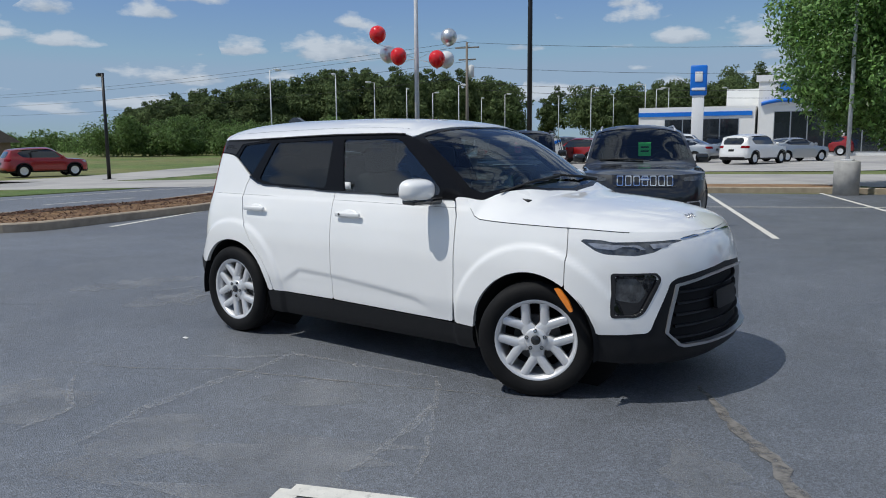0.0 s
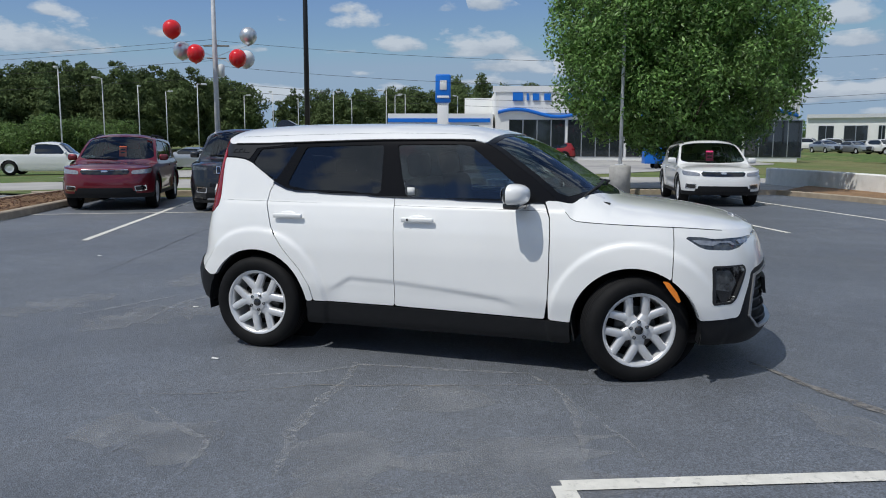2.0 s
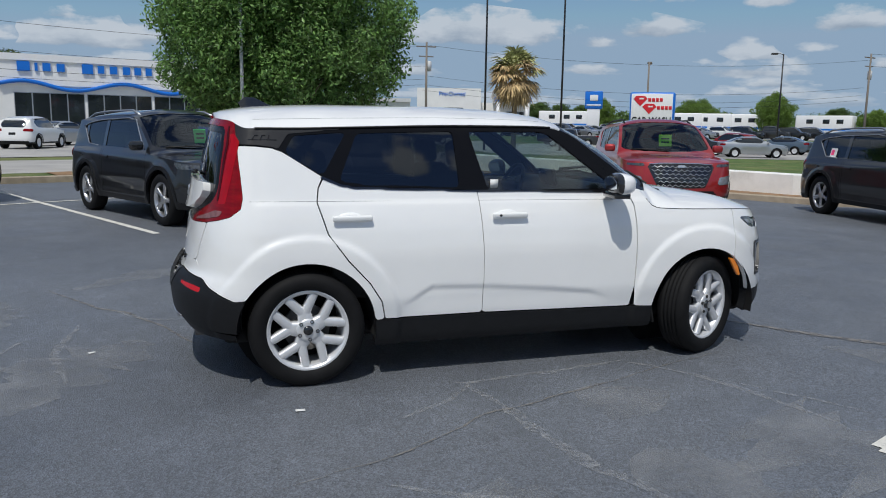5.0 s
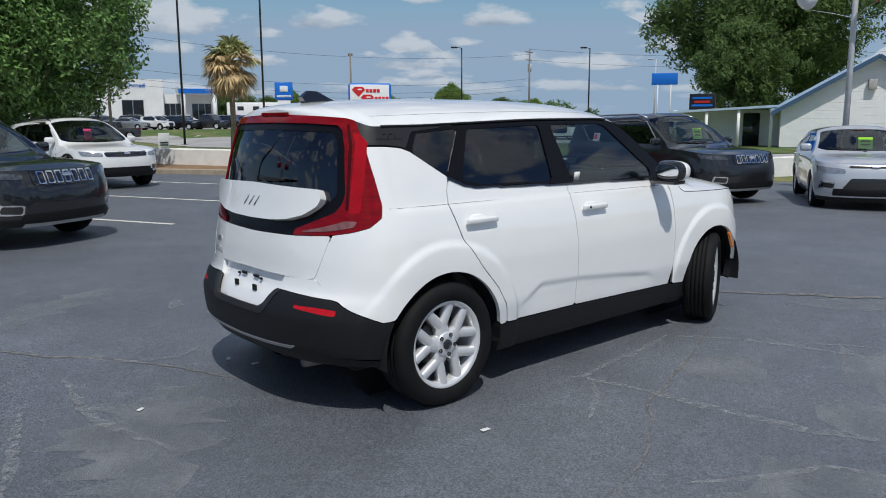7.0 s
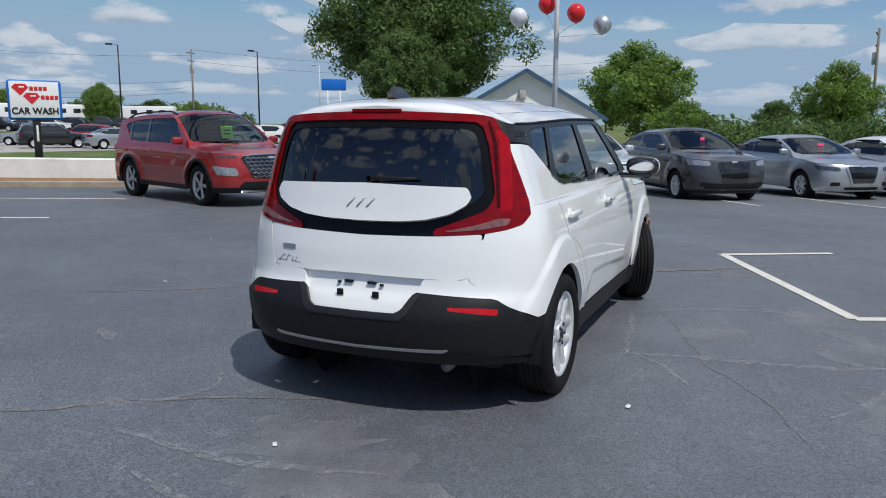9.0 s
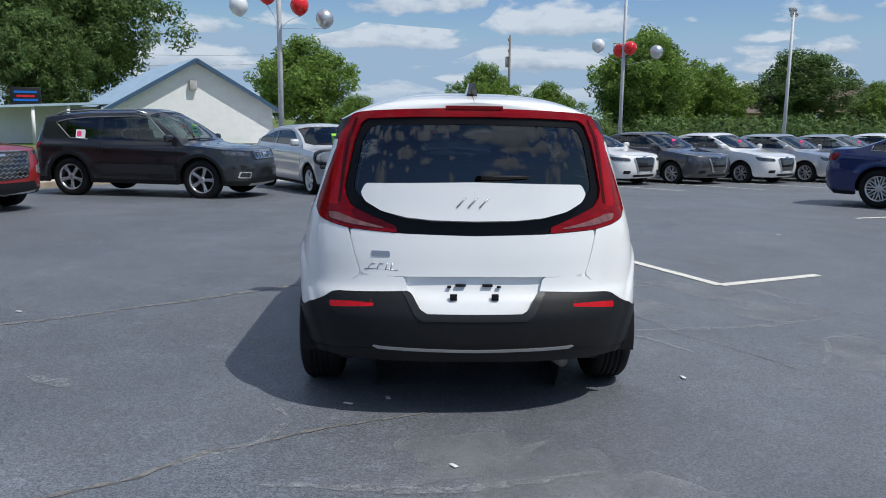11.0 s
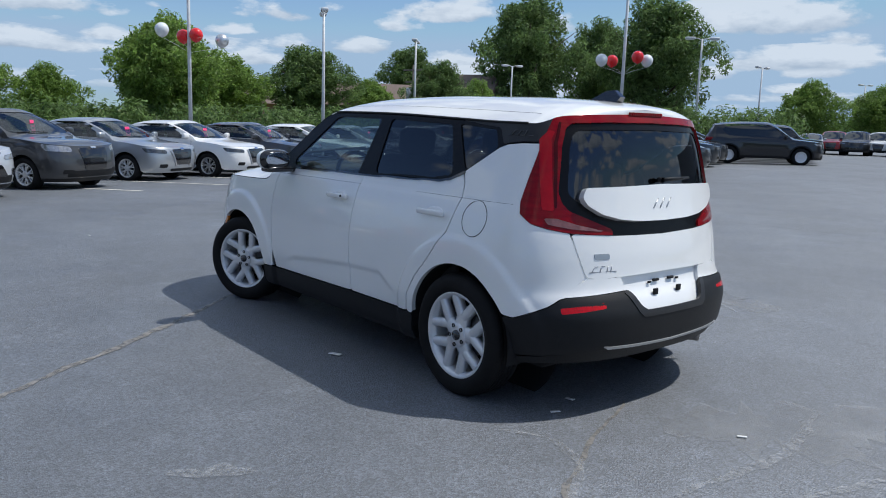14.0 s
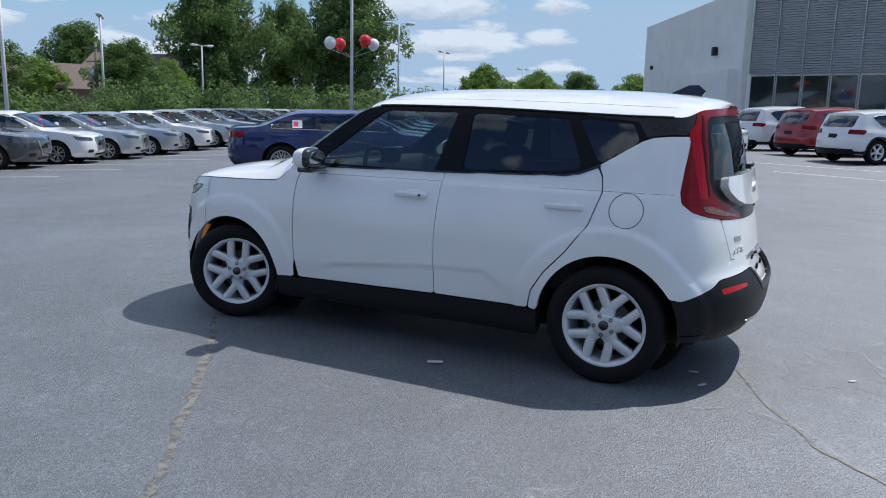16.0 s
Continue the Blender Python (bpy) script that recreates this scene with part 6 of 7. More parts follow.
for a, b in (((-17.8, -8), (-19.8, 13)), ((-15.4, 4.3), (-15.8, 6.9)), ((-15.0, -1), (-15.2, 1.6)), ((-16.4, 9.5), (-17.0, 12))):
    strip("road_line", [a, b], .12, M["line"], "white painted road line", "line")
CRACKS = [("old_seam", [(-.55, 3.6), (-.15, 2.94), (.19, 2.47), (.42, 2.12), (.66, 1.86), (1.1, 1.24), (1.5, .8)], .055), ("old_seam", [(-1.9, .2), (-1.96, .33), (-2.18, .84), (-2.37, 1.18), (-2.64, 1.46), (-3.1, 2.2)], .030),
          ("old_seam", [(-1.63, -2.11), (-1.21, -1.97), (-.84, -1.8), (-.42, -1.53), (.56, -1.21), (1.4, -.9)], .012), ("old_seam", [(2.0, -.15), (2.35, -.63), (2.65, -1.02), (3.4, -2.1)], .07),
          ("seam", [(-4.5, 1.0), (-6.0, 5.0), (-6.6, 8.0)], .008), ("seam", [(-3.4, -1.2), (-4.6, -2.0), (-6.5, -2.9)], .008), ("seam", [(-5.2, -6.0), (-2.0, -8.5), (3.0, -7.5), (7, -4)], .007)]
for i, (mt, ln, w) in enumerate(CRACKS):
    strip("crack", ln, w, M[mt], "weathered crack in the asphalt", "crack", .003 + .0004 * i, .007, 20 + i, taper=True)
SCUFFS = [([(-.55, -1.0), (-.42, -1.05), (.12, -1.01), (.69, -.91)], .05), ([(-.43, -1.08), (-.34, -1.7), (-.28, -2.16), (-.06, -2.81)], .07), ([(.70, -.95), (.86, -1.1), (1.0, -1.33), (1.11, -1.77), (1.20, -2.2)], .05),
          ([(1.0, -1.35), (1.3, -1.8), (1.48, -2.1)], .03), ([(-1.16, -2.19), (-.85, -2.4), (-.61, -2.48), (-.54, -2.58), (-.49, -2.85)], .045), ([(-1.78, 1.03), (-2.0, .88), (-2.26, .96), (-2.51, 1.3)], .05),
          ([(-1.35, 2.42), (-1.42, 2.3), (-1.55, 2.12)], .10), ([(-2.6, -.5), (-2.75, .2), (-2.7, .9)], .06), ([(-.43, -1.1), (-.62, -1.3), (-.95, -1.5)], .04), ([(-3.0, .5), (-3.15, .0), (-3.3, -.5)], .05)]
for i, (ln, w) in enumerate(SCUFFS):
    strip("scuff", ln, w, M["scuff"], "chalky scuff mark on the asphalt", "scuff", .0026 + .0003 * i, .005, 60 + i, taper=True)
for i, (ln, w) in enumerate((([(.0, -2.2), (.18, -2.5), (.34, -2.95)], .42), ([(.80, -2.0), (.94, -2.34), (1.08, -2.7)], .78), ([(-1.3, -2.6), (-.9, -2.5), (-.5, -2.7)], .5), ([(.2, -1.3), (.4, -1.75)], .5), ([(-2.9, 2.2), (-2.2, 2.9), (-1.4, 3.3)], .35), ([(-3.3, .9), (-3.5, 1.9)], .4), ([(2.2, -1.0), (2.9, -2.0)], .3), ([(-4.0, -.8), (-3.6, .4)], .5), ([(-2.2, .3), (-2.6, -.1), (-2.9, -.9)], .6))):
    strip("scuff", ln, w, M["smear"], "pale worn smear on the asphalt", "scuff", .0015 + .0001 * i, .004 if i < 2 else .012, 80 + i, taper=i > 1)
for x, y, a, s in ((-.37, 1.03, 20, .09), (-1.80, .62, 60, .05), (-1.72, .42, 10, .05), (-2.53, .12, 35, .045), (-1.4, -1.25, 0, .05), (.1, 3.2, 70, .05), (4.3, -4.5, 10, .06), (-5.6, 2.4, 30, .05), (2.4, 4.6, 50, .04), (5.0, 1.0, 15, .05)):
    bm = boxed((s, s * .45, .004), pose(0, 0, .004, 3, 2, 0), .001, 1)
    ob = part("litter", bm, M["debris"])
    ob.matrix_basis = pose(x, y, ground_z(x, y) + .002, 0, 0, a)
    tagged(ob, "small pale scrap of litter on the asphalt", "litter")


# ---- poles ----
def lamp_post(x, y, h, mat, heads=1, ang=0.0, base=0.0, r=.06, label="street lamp on a tall pole", arm=.5):
    p = thing("street_lamp", label, "lamp post", "lamp posts")
    part("pole", tube([(0, 0, 0), (0, 0, h * .5), (0, 0, h)], [r, r * .85, r * .65], 10), mat, p)
    if base:
        part("base", lathe([(0, 0), (.30, 0), (.30, base - .04), (.26, base), (0, base)], 24, pose(0, 0, 0, 90)), M["concrete"], p, "round concrete footing")
    part("base_plate", boxed((r * 5, r * 5, .03), pose(0, 0, base + .015), .005), mat, p)
    for k in range(heads):
        a = ang + (180 * k if heads == 2 else 0)
        m = pose(0, 0, h, 0, 0, a)
        part("arm", tube([m @ Vector((0, 0, -.1)), m @ Vector((arm * .5, 0, .03)), m @ Vector((arm, 0, .04))], .028, 6), mat, p)
        part("lamp_head", boxed((.62, .34, .16), m @ pose(arm + .28, 0, .03), .05, 2), mat, p)
        part("lamp_lens", boxed((.46, .26, .03), m @ pose(arm + .28, 0, -.06), .01, 1), M["sign_white"], p)
    p.matrix_basis = pose(x, y, ground_z(x, y))
    return p


def balloon_bunch(x, y, side, items, pole_h, tie):
    """A lamp pole with balloons on springy wires; items: sideways, height, material; side: the direction of sideways."""
    lamp_post(x, y, pole_h, M["galv"], 2, math.degrees(math.atan2(side[1], side[0])), r=.075, label="tall galvanised lamp pole carrying a balloon bunch", arm=.4)
    s = Vector((side[0], side[1], 0)).normalized()
    for j, (o, z, mt) in enumerate(items):
        b = thing("balloon", {"red_ball": "glossy red balloon on a wire", "silver_ball": "mirror-silver balloon on a wire", "white_ball": "white balloon on a wire"}[mt], "balloon", "balloons on poles")
        q = Vector((x, y, 0)) + s * o + Vector((-s.y, s.x, 0)) * (.25 if j % 2 else -.2)
        bm = bmesh.new()
        bmesh.ops.create_uvsphere(bm, u_segments=24, v_segments=16, radius=.235)
        for w in bm.verts:
            if w.co.z < 0:
                w.co.z *= 1.12
                w.co.x *= 1 - .10 * (-w.co.z / .26) ** 2
                w.co.y *= 1 - .10 * (-w.co.z / .26) ** 2
        part("skin", bm, M[mt], b)
        part("neck", lathe([(.030, -.275), (.012, -.255), (.02, -.24)], 10, pose(0, 0, 0, 90)), M[mt], b)
        d = Vector((x, y, tie)) - Vector((q.x, q.y, z))
        mid = d * .55 + Vector((0, 0, -.04 - .06 * abs(o)))
        part("wire", tube([(0, 0, -.26), mid, d], .006, 5), M["galv"], b)
        b.matrix_basis = pose(q.x, q.y, z)


balloon_bunch(-10.85, 12.86, (.79, .61), [(-1.07, 4.39, "red_ball"), (-.82, 3.90, "silver_ball"), (-.50, 3.79, "red_ball"), (.84, 3.74, "white_ball"), (.58, 3.71, "red_ball"), (.92, 4.36, "silver_ball")], 7.5, 3.72)
balloon_bunch(15.2, 3.75, (.10, -1), [(-.98, 4.22, "white_ball"), (-.31, 4.58, "red_ball"), (.53, 4.27, "red_ball"), (1.16, 4.02, "silver_ball")], 8.0, 3.7)
balloon_bunch(23.0, -7.3, (-.28, -.96), [(-.90, 4.16, "white_ball"), (-.16, 4.02, "red_ball"), (.22, 4.06, "red_ball"), (1.15, 3.96, "silver_ball")], 8.0, 3.45)
balloon_bunch(15.5, -21.8, (-.80, -.60), [(-.85, 3.95, "white_ball"), (-.46, 3.95, "red_ball"), (.52, 4.08, "red_ball"), (.88, 3.98, "white_ball")], 8.0, 3.4)
lamp_post(-14.3, 24.6, 13, M["black_pole"], 1, 40, r=.12, label="tall black lamp pole")
lamp_post(-35.0, 16.9, 5.35, M["black_pole"], 1, 160, r=.10, label="black street lamp beside the road")
lamp_post(-.45, 17.05, 8.0, M["galv"], 0, 110, .85, .055, "lamp pole on a round concrete footing")
for x, y, h, hd, mt in ((29.6, -16.6, 6.6, 2, "galv"), (38.8, -29.2, 6.7, 2, "galv"), (49.3, -48.5, 6.7, 2, "galv"), (25.5, -42.5, 7.3, 2, "galv"), (32.5, -63.0, 7.0, 2, "galv"), (37.0, -95, 7.2, 2, "galv"), (51.3, 55.9, 9.0, 1, "black_pole"), (30, 45, 6.6, 1, "wood_pole"), (20.8, 53.9, 18, 1, "black_pole"), (27.1, 53.0, 18, 1, "black_pole"), (62, 48, 9, 1, "black_pole"), (80, 52, 9, 1, "galv"), (92, 40, 9, 2, "galv")):
    lamp_post(x, y, h, M[mt], hd, random.uniform(0, 180), r=.09)
far_lamp = None
for t_, d_ in ((141, 70), (136, 75), (133, 85), (130.5, 95), (128.5, 105), (126.5, 90), (124.8, 120), (123, 110), (121, 100), (119, 125), (116.5, 100), (115, 130), (112.5, 95), (111.8, 105), (111, 115), (107, 120), (103, 100)):
    x, y = d_ * math.cos(radians(t_)), d_ * math.sin(radians(t_))
    if far_lamp is None:
        far_lamp = lamp_post(x, y, 8.5, M["galv"], 1, 30, r=.07, label="galvanised lamp pole in a far lot")
    else:
        copy_thing(far_lamp, pose(x, y, ground_z(x, y), 0, 0, random.uniform(0, 360)))


def utility_pole(x, y, h, ang=0.0):
    p = thing("utility_pole", "weathered wooden utility pole with cross-arm", "utility pole", "utility poles")
    part("pole", tube([(0, 0, 0), (0, 0, h)], [.14, .085], 10), M["wood_pole"], p)
    part("cross_arm", boxed((1.9, .09, .11), pose(0, .1, h - .4), .01), M["wood_pole"], p)
    part("cross_arm", boxed((1.4, .09, .10), pose(0, .1, h - 1.3), .01), M["wood_pole"], p)
    part("transformer", lathe([(0, -.45), (.22, -.45), (.24, .40), (.1, .5), (0, .5)], 16, pose(.3, .15, h - 2.2, 90)), M["galv"], p)
    p.matrix_basis = pose(x, y, ground_z(x, y), 0, 0, ang)
    return p


UP = [(-32.5, 45.1, 9.3), (19.7, 66.6, 9.6), (66, 60, 10.0), (63, -8, 9.0), (44, -33, 5.6), (100, 20, 10)]
for x, y, h in UP:
    utility_pole(x, y, h, random.uniform(-20, 20))
for (a, b), zs in (((UP[0], UP[1]), (8.9, 7.1, 5.9, 5.4)), ((UP[1], UP[2]), (9.0, 6.2, 5.4, 4.9)), ((UP[2], UP[5]), (9.6, 8.4)), (((-150, 40, 10), UP[0]), (9.0, 8.7, 7.6, 6.4))):
    for i, z in enumerate(zs):
        pts = []
        for k in range(15):
            t = k / 14
            pts.append((a[0] + (b[0] - a[0]) * t, a[1] + (b[1] - a[1]) * t + .4 * i, z - 1.2 * (1 - (2 * t - 1) ** 2)))
        tagged(part("power_line", tube(pts, .013, 5), M["wire"]), "sagging overhead power line between poles", "cable")


# ---- trees ----
def leaf_mesh(clumps, n, size, seed, droop=0.0, squash=1.0, sides=4):
    """n small leaves strewn through and over clumps (centre, radius)."""
    r = np.random.default_rng(seed)
    c, rad = np.array([k[0] for k in clumps], float), np.array([k[1] for k in clumps], float)
    pick = r.choice(len(c), n, p=rad ** 2 / (rad ** 2).sum())
    d = r.normal(size=(n, 3))
    d /= np.linalg.norm(d, axis=1)[:, None]
    q = c[pick] + d * (rad[pick] * r.uniform(.35, 1.12, n) ** .6)[:, None] * [1, 1, squash]
    nrm = d + r.normal(scale=.7, size=(n, 3)) + [0, 0, .35]
    nrm /= np.linalg.norm(nrm, axis=1)[:, None]
    a = np.cross(nrm, r.normal(size=(n, 3)))
    a /= np.linalg.norm(a, axis=1)[:, None]
    b = np.cross(nrm, a)
    s = size * r.uniform(.6, 1.35, n)[:, None]
    tip = a * s
    wid = b * s * .42
    v = np.stack([q - tip, q + wid - nrm * s * .1, q + tip - [0, 0, droop], q - wid - nrm * s * .1], 1).reshape(-1, 3)
    if sides == 3:
        v = np.stack([q - tip * .9 - wid, q - tip * .7 + wid, q + tip], 1).reshape(-1, 3)
    f = np.arange(sides * n).reshape(n, sides)
    return v, f.tolist()


def broad_tree(name, label, h, w, trunk, n, size, mat, seed, clumps=60, low=.25, sides=3, group="trees round the lot", spray=(.045, .085), tight=False):
    """A tapered trunk with limbs, and a crown of leaf clumps with an uneven outline."""
    r = np.random.default_rng(seed)
    t = thing(name, label, "tree", group)
    cl = []
    zc, zr = (h + h * low) / 2, (h - h * low) / 2
    while len(cl) < clumps:
        d = r.normal(size=3)
        d /= np.linalg.norm(d)
        core = len(cl) % 6 == 0
        k = r.uniform(.05, .6) if core else r.uniform(.55, 1) ** .5
        z = zc + d[2] * zr * k * .9
        if tight:
            k = r.uniform(.30, .72) if core else r.uniform(.86, 1)
            z = zc + d[2] * zr * k * .94
        bulge = .35 if tight else 1
        lobe = 1 + bulge * (.16 * math.sin(3 * math.atan2(d[1], d[0]) + seed) + .10 * math.sin(5 * z / h * math.pi + seed))
        wide = w / 2 * lobe * (1 - .38 * max(0, (z - zc) / zr) ** 1.6) * (r.uniform(.93, 1.03) if tight else r.uniform(.78, 1.06))
        rad = w * (r.uniform(.10, .15) if core else r.uniform(*spray))
        cl.append(((d[0] * (wide - rad * .8) * k, d[1] * (wide - rad * .8) * k, z), rad))
    bm = tube([(0, 0, 0), (.05 * trunk, .03, h * low * .6), (.1, 0, h * low), (.0, .1, h * .75)], [trunk, trunk * .8, trunk * .62, trunk * .12], 10)
    for k in range(9):
        a = r.uniform(0, 6.28)
        z0 = h * r.uniform(low * .55, .55)
        e = w / 2 * r.uniform(.5, .8)
        tube([(0.02, 0, z0), (math.cos(a) * e * .5, math.sin(a) * e * .5, z0 + h * .14), (math.cos(a) * e, math.sin(a) * e, z0 + h * .26)], [trunk * .38, trunk * .24, trunk * .06], 6, bm)
    part("trunk", bm, M["bark"], t)
    v, f = leaf_mesh(cl, n, size, seed + 1, sides=sides)
    add("crown", v, f, M[mat], t, smooth_all=False)["kind"] = "stuff"
    return t


def far_tree(tree, x, y, s=1.0, turn=0.0, tall=1.0):
    return copy_thing(tree, pose(x, y, ground_z(x, y), 0, 0, turn) @ Matrix.Diagonal((s, s, s * tall, 1)))


big = broad_tree("pear_tree", "large rounded green tree behind the bays", 8.4, 8.3, .16, 170000, .072, "leaf", 3, 760, .10, 4, spray=(.035, .068), tight=True)
big.matrix_basis = pose(.9, 19.8, ground_z(1, 19.8))
t1 = broad_tree("broadleaf_tree", "bright green broad-leaved tree behind the car rows", 7.5, 7.5, .22, 30000, .14, "leaf_light", 11, 260, .06)
t1.matrix_basis = pose(44.5, -14.8, -.42)
t2 = broad_tree("dark_tree", "tall dark green tree beyond the lot", 10.5, 9.0, .28, 46000, .145, "leaf_dark", 12, 340, .03)
t2.matrix_basis = pose(72.3, -53.9, 0)
t3 = broad_tree("oak_tree", "tall spreading tree behind the white house", 14.5, 16.5, .4, 130000, .17, "leaf_dark", 13, 420, .14, spray=(.035, .075))
t3.matrix_basis = pose(77.0, 36.5, -.2) @ Matrix.Diagonal((1.48, 1.48, 1.48, 1))


def bearing(deg, d, eye=(-4.0, 2.0)):
    return eye[0] + d * math.cos(radians(deg)), eye[1] + d * math.sin(radians(deg))


for k, (deg, d, proto, s, tall) in enumerate(((-7.0, 62, t1, .85, 1), (-11.5, 66, t1, .72, .95), (-18.6, 54, t1, 1.05, 1.02), (-23, 58, t1, .8, .95), (-28.5, 62, t2, .95, .72), (-33, 66, t1, .72, .9), (-38, 58, t2, .62, .95), (-41, 66, t1, .62, 1.1), (-64, 85, t1, .9, 1), (-68, 95, t1, .95, .95), (-71, 90, t2, .7, .9), (-75, 100, t1, 1.0, .9), (-79, 105, t1, .9, 1), (-84, 100, t2, .7, 1), (-88, 95, t1, .8, 1), (6.4, 66, t1, 1.35, .86), (2.0, 50, t1, .62, .72), (-2.5, 75, t2, .5, .8), (24, 75, t2, 1.1, 1), (46, 110, t1, .8, 1.05), (40, 120, t1, .7, .8), (52, 125, t1, .9, .8), (58, 120, t1, .6, 1.2))):
    x, y = bearing(deg, d)
    far_tree(proto, x, y, s, 47 * k, tall)
for x, y, s_, k_ in ((55.8, -57.1, 1.45, 1.02), (48.3, -69.6, 1.55, 1.0), (59.8, -73.5, 1.2, 1.2)):
    far_tree(t2, x, y, s_, 70 * x, k_)
for k, (x, y, proto, s_, k_) in enumerate(((55.5, 128, t2, .72, .72), (59.3, 126.5, t2, .80, .66), (63, 125, t2, .70, .72), (66.5, 123, t2, .74, .66), (83.7, 112, t1, .78, 1.05), (93, 108, t2, .7, .6), (101, 99, t2, .75, .62), (49, 133, t2, .7, .6))):
    far_tree(proto, x, y, s_, 61 * k, k_)
# low hedge behind the rows
cl = []
for k in range(70):
    x, y = bearing(2 - 37 * k / 70, 47 + 4 * math.sin(k * .7))
    cl.append(((x, y, .5 + .4 * math.sin(k * 1.9)), 1.15))
for k in range(46):
    x, y = bearing(-36 - 27 * k / 46, 50 + 3 * math.sin(k * .9))
    cl.append(((x, y, 1.0 + .6 * math.sin(k * 1.7)), 1.3))
v, f = leaf_mesh(cl, 64000, .15, 41, sides=3)
tagged(add("hedge", v, f, M["leaf_dark"], smooth_all=False), "rough green hedge behind the car rows", "hedge", "", "stuff")


# woods: tall pines with ragged crowns on bare lower trunks, joined into one sheet of leaves
def woods(name, label, stands, n_each, size, mat, seed, low=.10):
    r = np.random.default_rng(seed)
    V, F, k = [], [], 0
    for x, y, h, w in stands:
        cl, lean = [], r.normal(0, w * .06, 2)
        for j in range(13):
            t = low + (.96 - low) * (j + r.uniform(0, 1)) / 13
            a, full = r.uniform(0, 6.28), math.sin(math.pi * min(1, .16 + .84 * (t - low) / (1 - low))) ** .7
            o = w * .36 * full * r.uniform(.1, 1)
            cl.append(((x + lean[0] * t + o * math.cos(a), y + lean[1] * t + o * math.sin(a), h * t), w * (.11 + .17 * full) * r.uniform(.65, 1.25)))
        v, f = leaf_mesh(cl, n_each, size, int(r.integers(1e6)), 0, .62, 3)
        V.append(v)
        F += (np.array(f) + k).tolist()
        k += len(v)
    return tagged(add(name, np.concatenate(V), F, M[mat], smooth_all=False), label, "woods", "", "stuff")


r = np.random.default_rng(8)
st = []
for k in range(170):
    a, d = r.uniform(122.2, 150.5), r.uniform(128, 170)
    top_ = float(np.interp(a, [122, 125, 129, 136, 143, 148, 151], [11.0, 13.8, 15.0, 14.4, 11.4, 8.8, 6.0])) + 1.2
    st.append((d * math.cos(radians(a)), d * math.sin(radians(a)), top_ * d / 150 * r.uniform(.78, 1.04), r.uniform(4.5, 8.0)))
woods("woods", "dense dark pine wood across the field", st, 2300, .34, "pine", 1)
st = []
for k in range(80):
    a, d = r.uniform(100, 121.4), r.uniform(150, 190)
    top_ = float(np.interp(a, [100, 107, 110, 114, 118, 121], [12.5, 15.2, 13.0, 12.0, 11.6, 10.8]))
    st.append((d * math.cos(radians(a)), d * math.sin(radians(a)), top_ * d / 150 * r.uniform(.70, 1.06), r.uniform(5, 9)))
woods("woods", "ragged pines behind the far lots", st, 1700, .36, "pine", 2, .34)
st = []
for k in range(70):
    a, d = r.uniform(131, 153), r.uniform(112, 124)
    st.append((d * math.cos(radians(a)), d * math.sin(radians(a)), r.uniform(2.2, 5.6), r.uniform(4, 8)))
woods("thicket", "lighter undergrowth along the wood's edge", st, 900, .26, "leaf_dark", 3)
st = []
for k in range(210):
    a = r.choice([r.uniform(151, 172), r.uniform(38, 88), r.uniform(38, 70), r.uniform(-95, -60)])
    d = r.uniform(190, 260)
    st.append((d * math.cos(radians(a)), d * math.sin(radians(a)), r.uniform(5, 9.5) * (.50 if 150 < a < 173 else .72), r.uniform(8, 14)))
woods("tree_line", "low distant tree line at the horizon", st, 600, .50, "leaf_dark", 4)


def palm(x, y):
    p = thing("palm_tree", "palm tree with green and dry brown fronds", "tree")
    bm = tube([(0, 0, 0), (.06, 0, 1.6), (.0, 0, 4.35)], [.15, .12, .14], 12)
    part("trunk", bm, M["palm_bark"], p)
    r = np.random.default_rng(4)
    for nm, mt, cnt, lo, hi, ln in (("frond", "palm_green", 40, .05, 1.45, 1.40), ("dry_frond", "palm_dry", 70, -1.20, .50, 1.45)):
        for k in range(cnt):
            a, e = r.uniform(0, 6.28), r.uniform(lo, hi)
            L_ = ln * r.uniform(.75, 1.1)
            bm = bmesh.new()
            o = Vector((0, 0, 4.30 + r.uniform(-.2, .3)))
            d = Vector((math.cos(a) * math.cos(e), math.sin(a) * math.cos(e), math.sin(e)))
            s = Vector((-math.sin(a), math.cos(a), 0))
            u = s.cross(d)
            hub = o + d * L_ * .55 + Vector((0, 0, -.05))
            tube([o, hub], [.03, .012], 5, bm)
            for j in range(15):
                g = -1.25 + 2.5 * j / 14
                tip = hub + (d * math.cos(g) + s * math.sin(g)) * L_ * r.uniform(.42, .58) + Vector((0, 0, -.28 * L_ * r.uniform(.5, 1.2)))
                w = (d * -math.sin(g) + s * math.cos(g)) * .045
                mid = hub.lerp(tip, .55) + Vector((0, 0, .10))
                bm.faces.new([bm.verts.new(q) for q in (hub - w * .3, mid - w, tip, mid + w, hub + w * .3)])
            part(nm, bm, M[mt], p, flat=True)
    p.matrix_basis = pose(x, y, ground_z(x, y), 0, 0, 20) @ Matrix.Diagonal((1.10, 1.10, 1.03, 1))


palm(14.2, 32.6)

# ---- buildings, signs, far vehicles ----
def wall_frame(a, b):
    """A frame at point a with x along the wall to b, y to its left, z up; and the wall's length."""
    d = Vector((b[0] - a[0], b[1] - a[1], 0))
    return pose(a[0], a[1], 0, 0, 0, math.degrees(math.atan2(d.y, d.x))), d.length


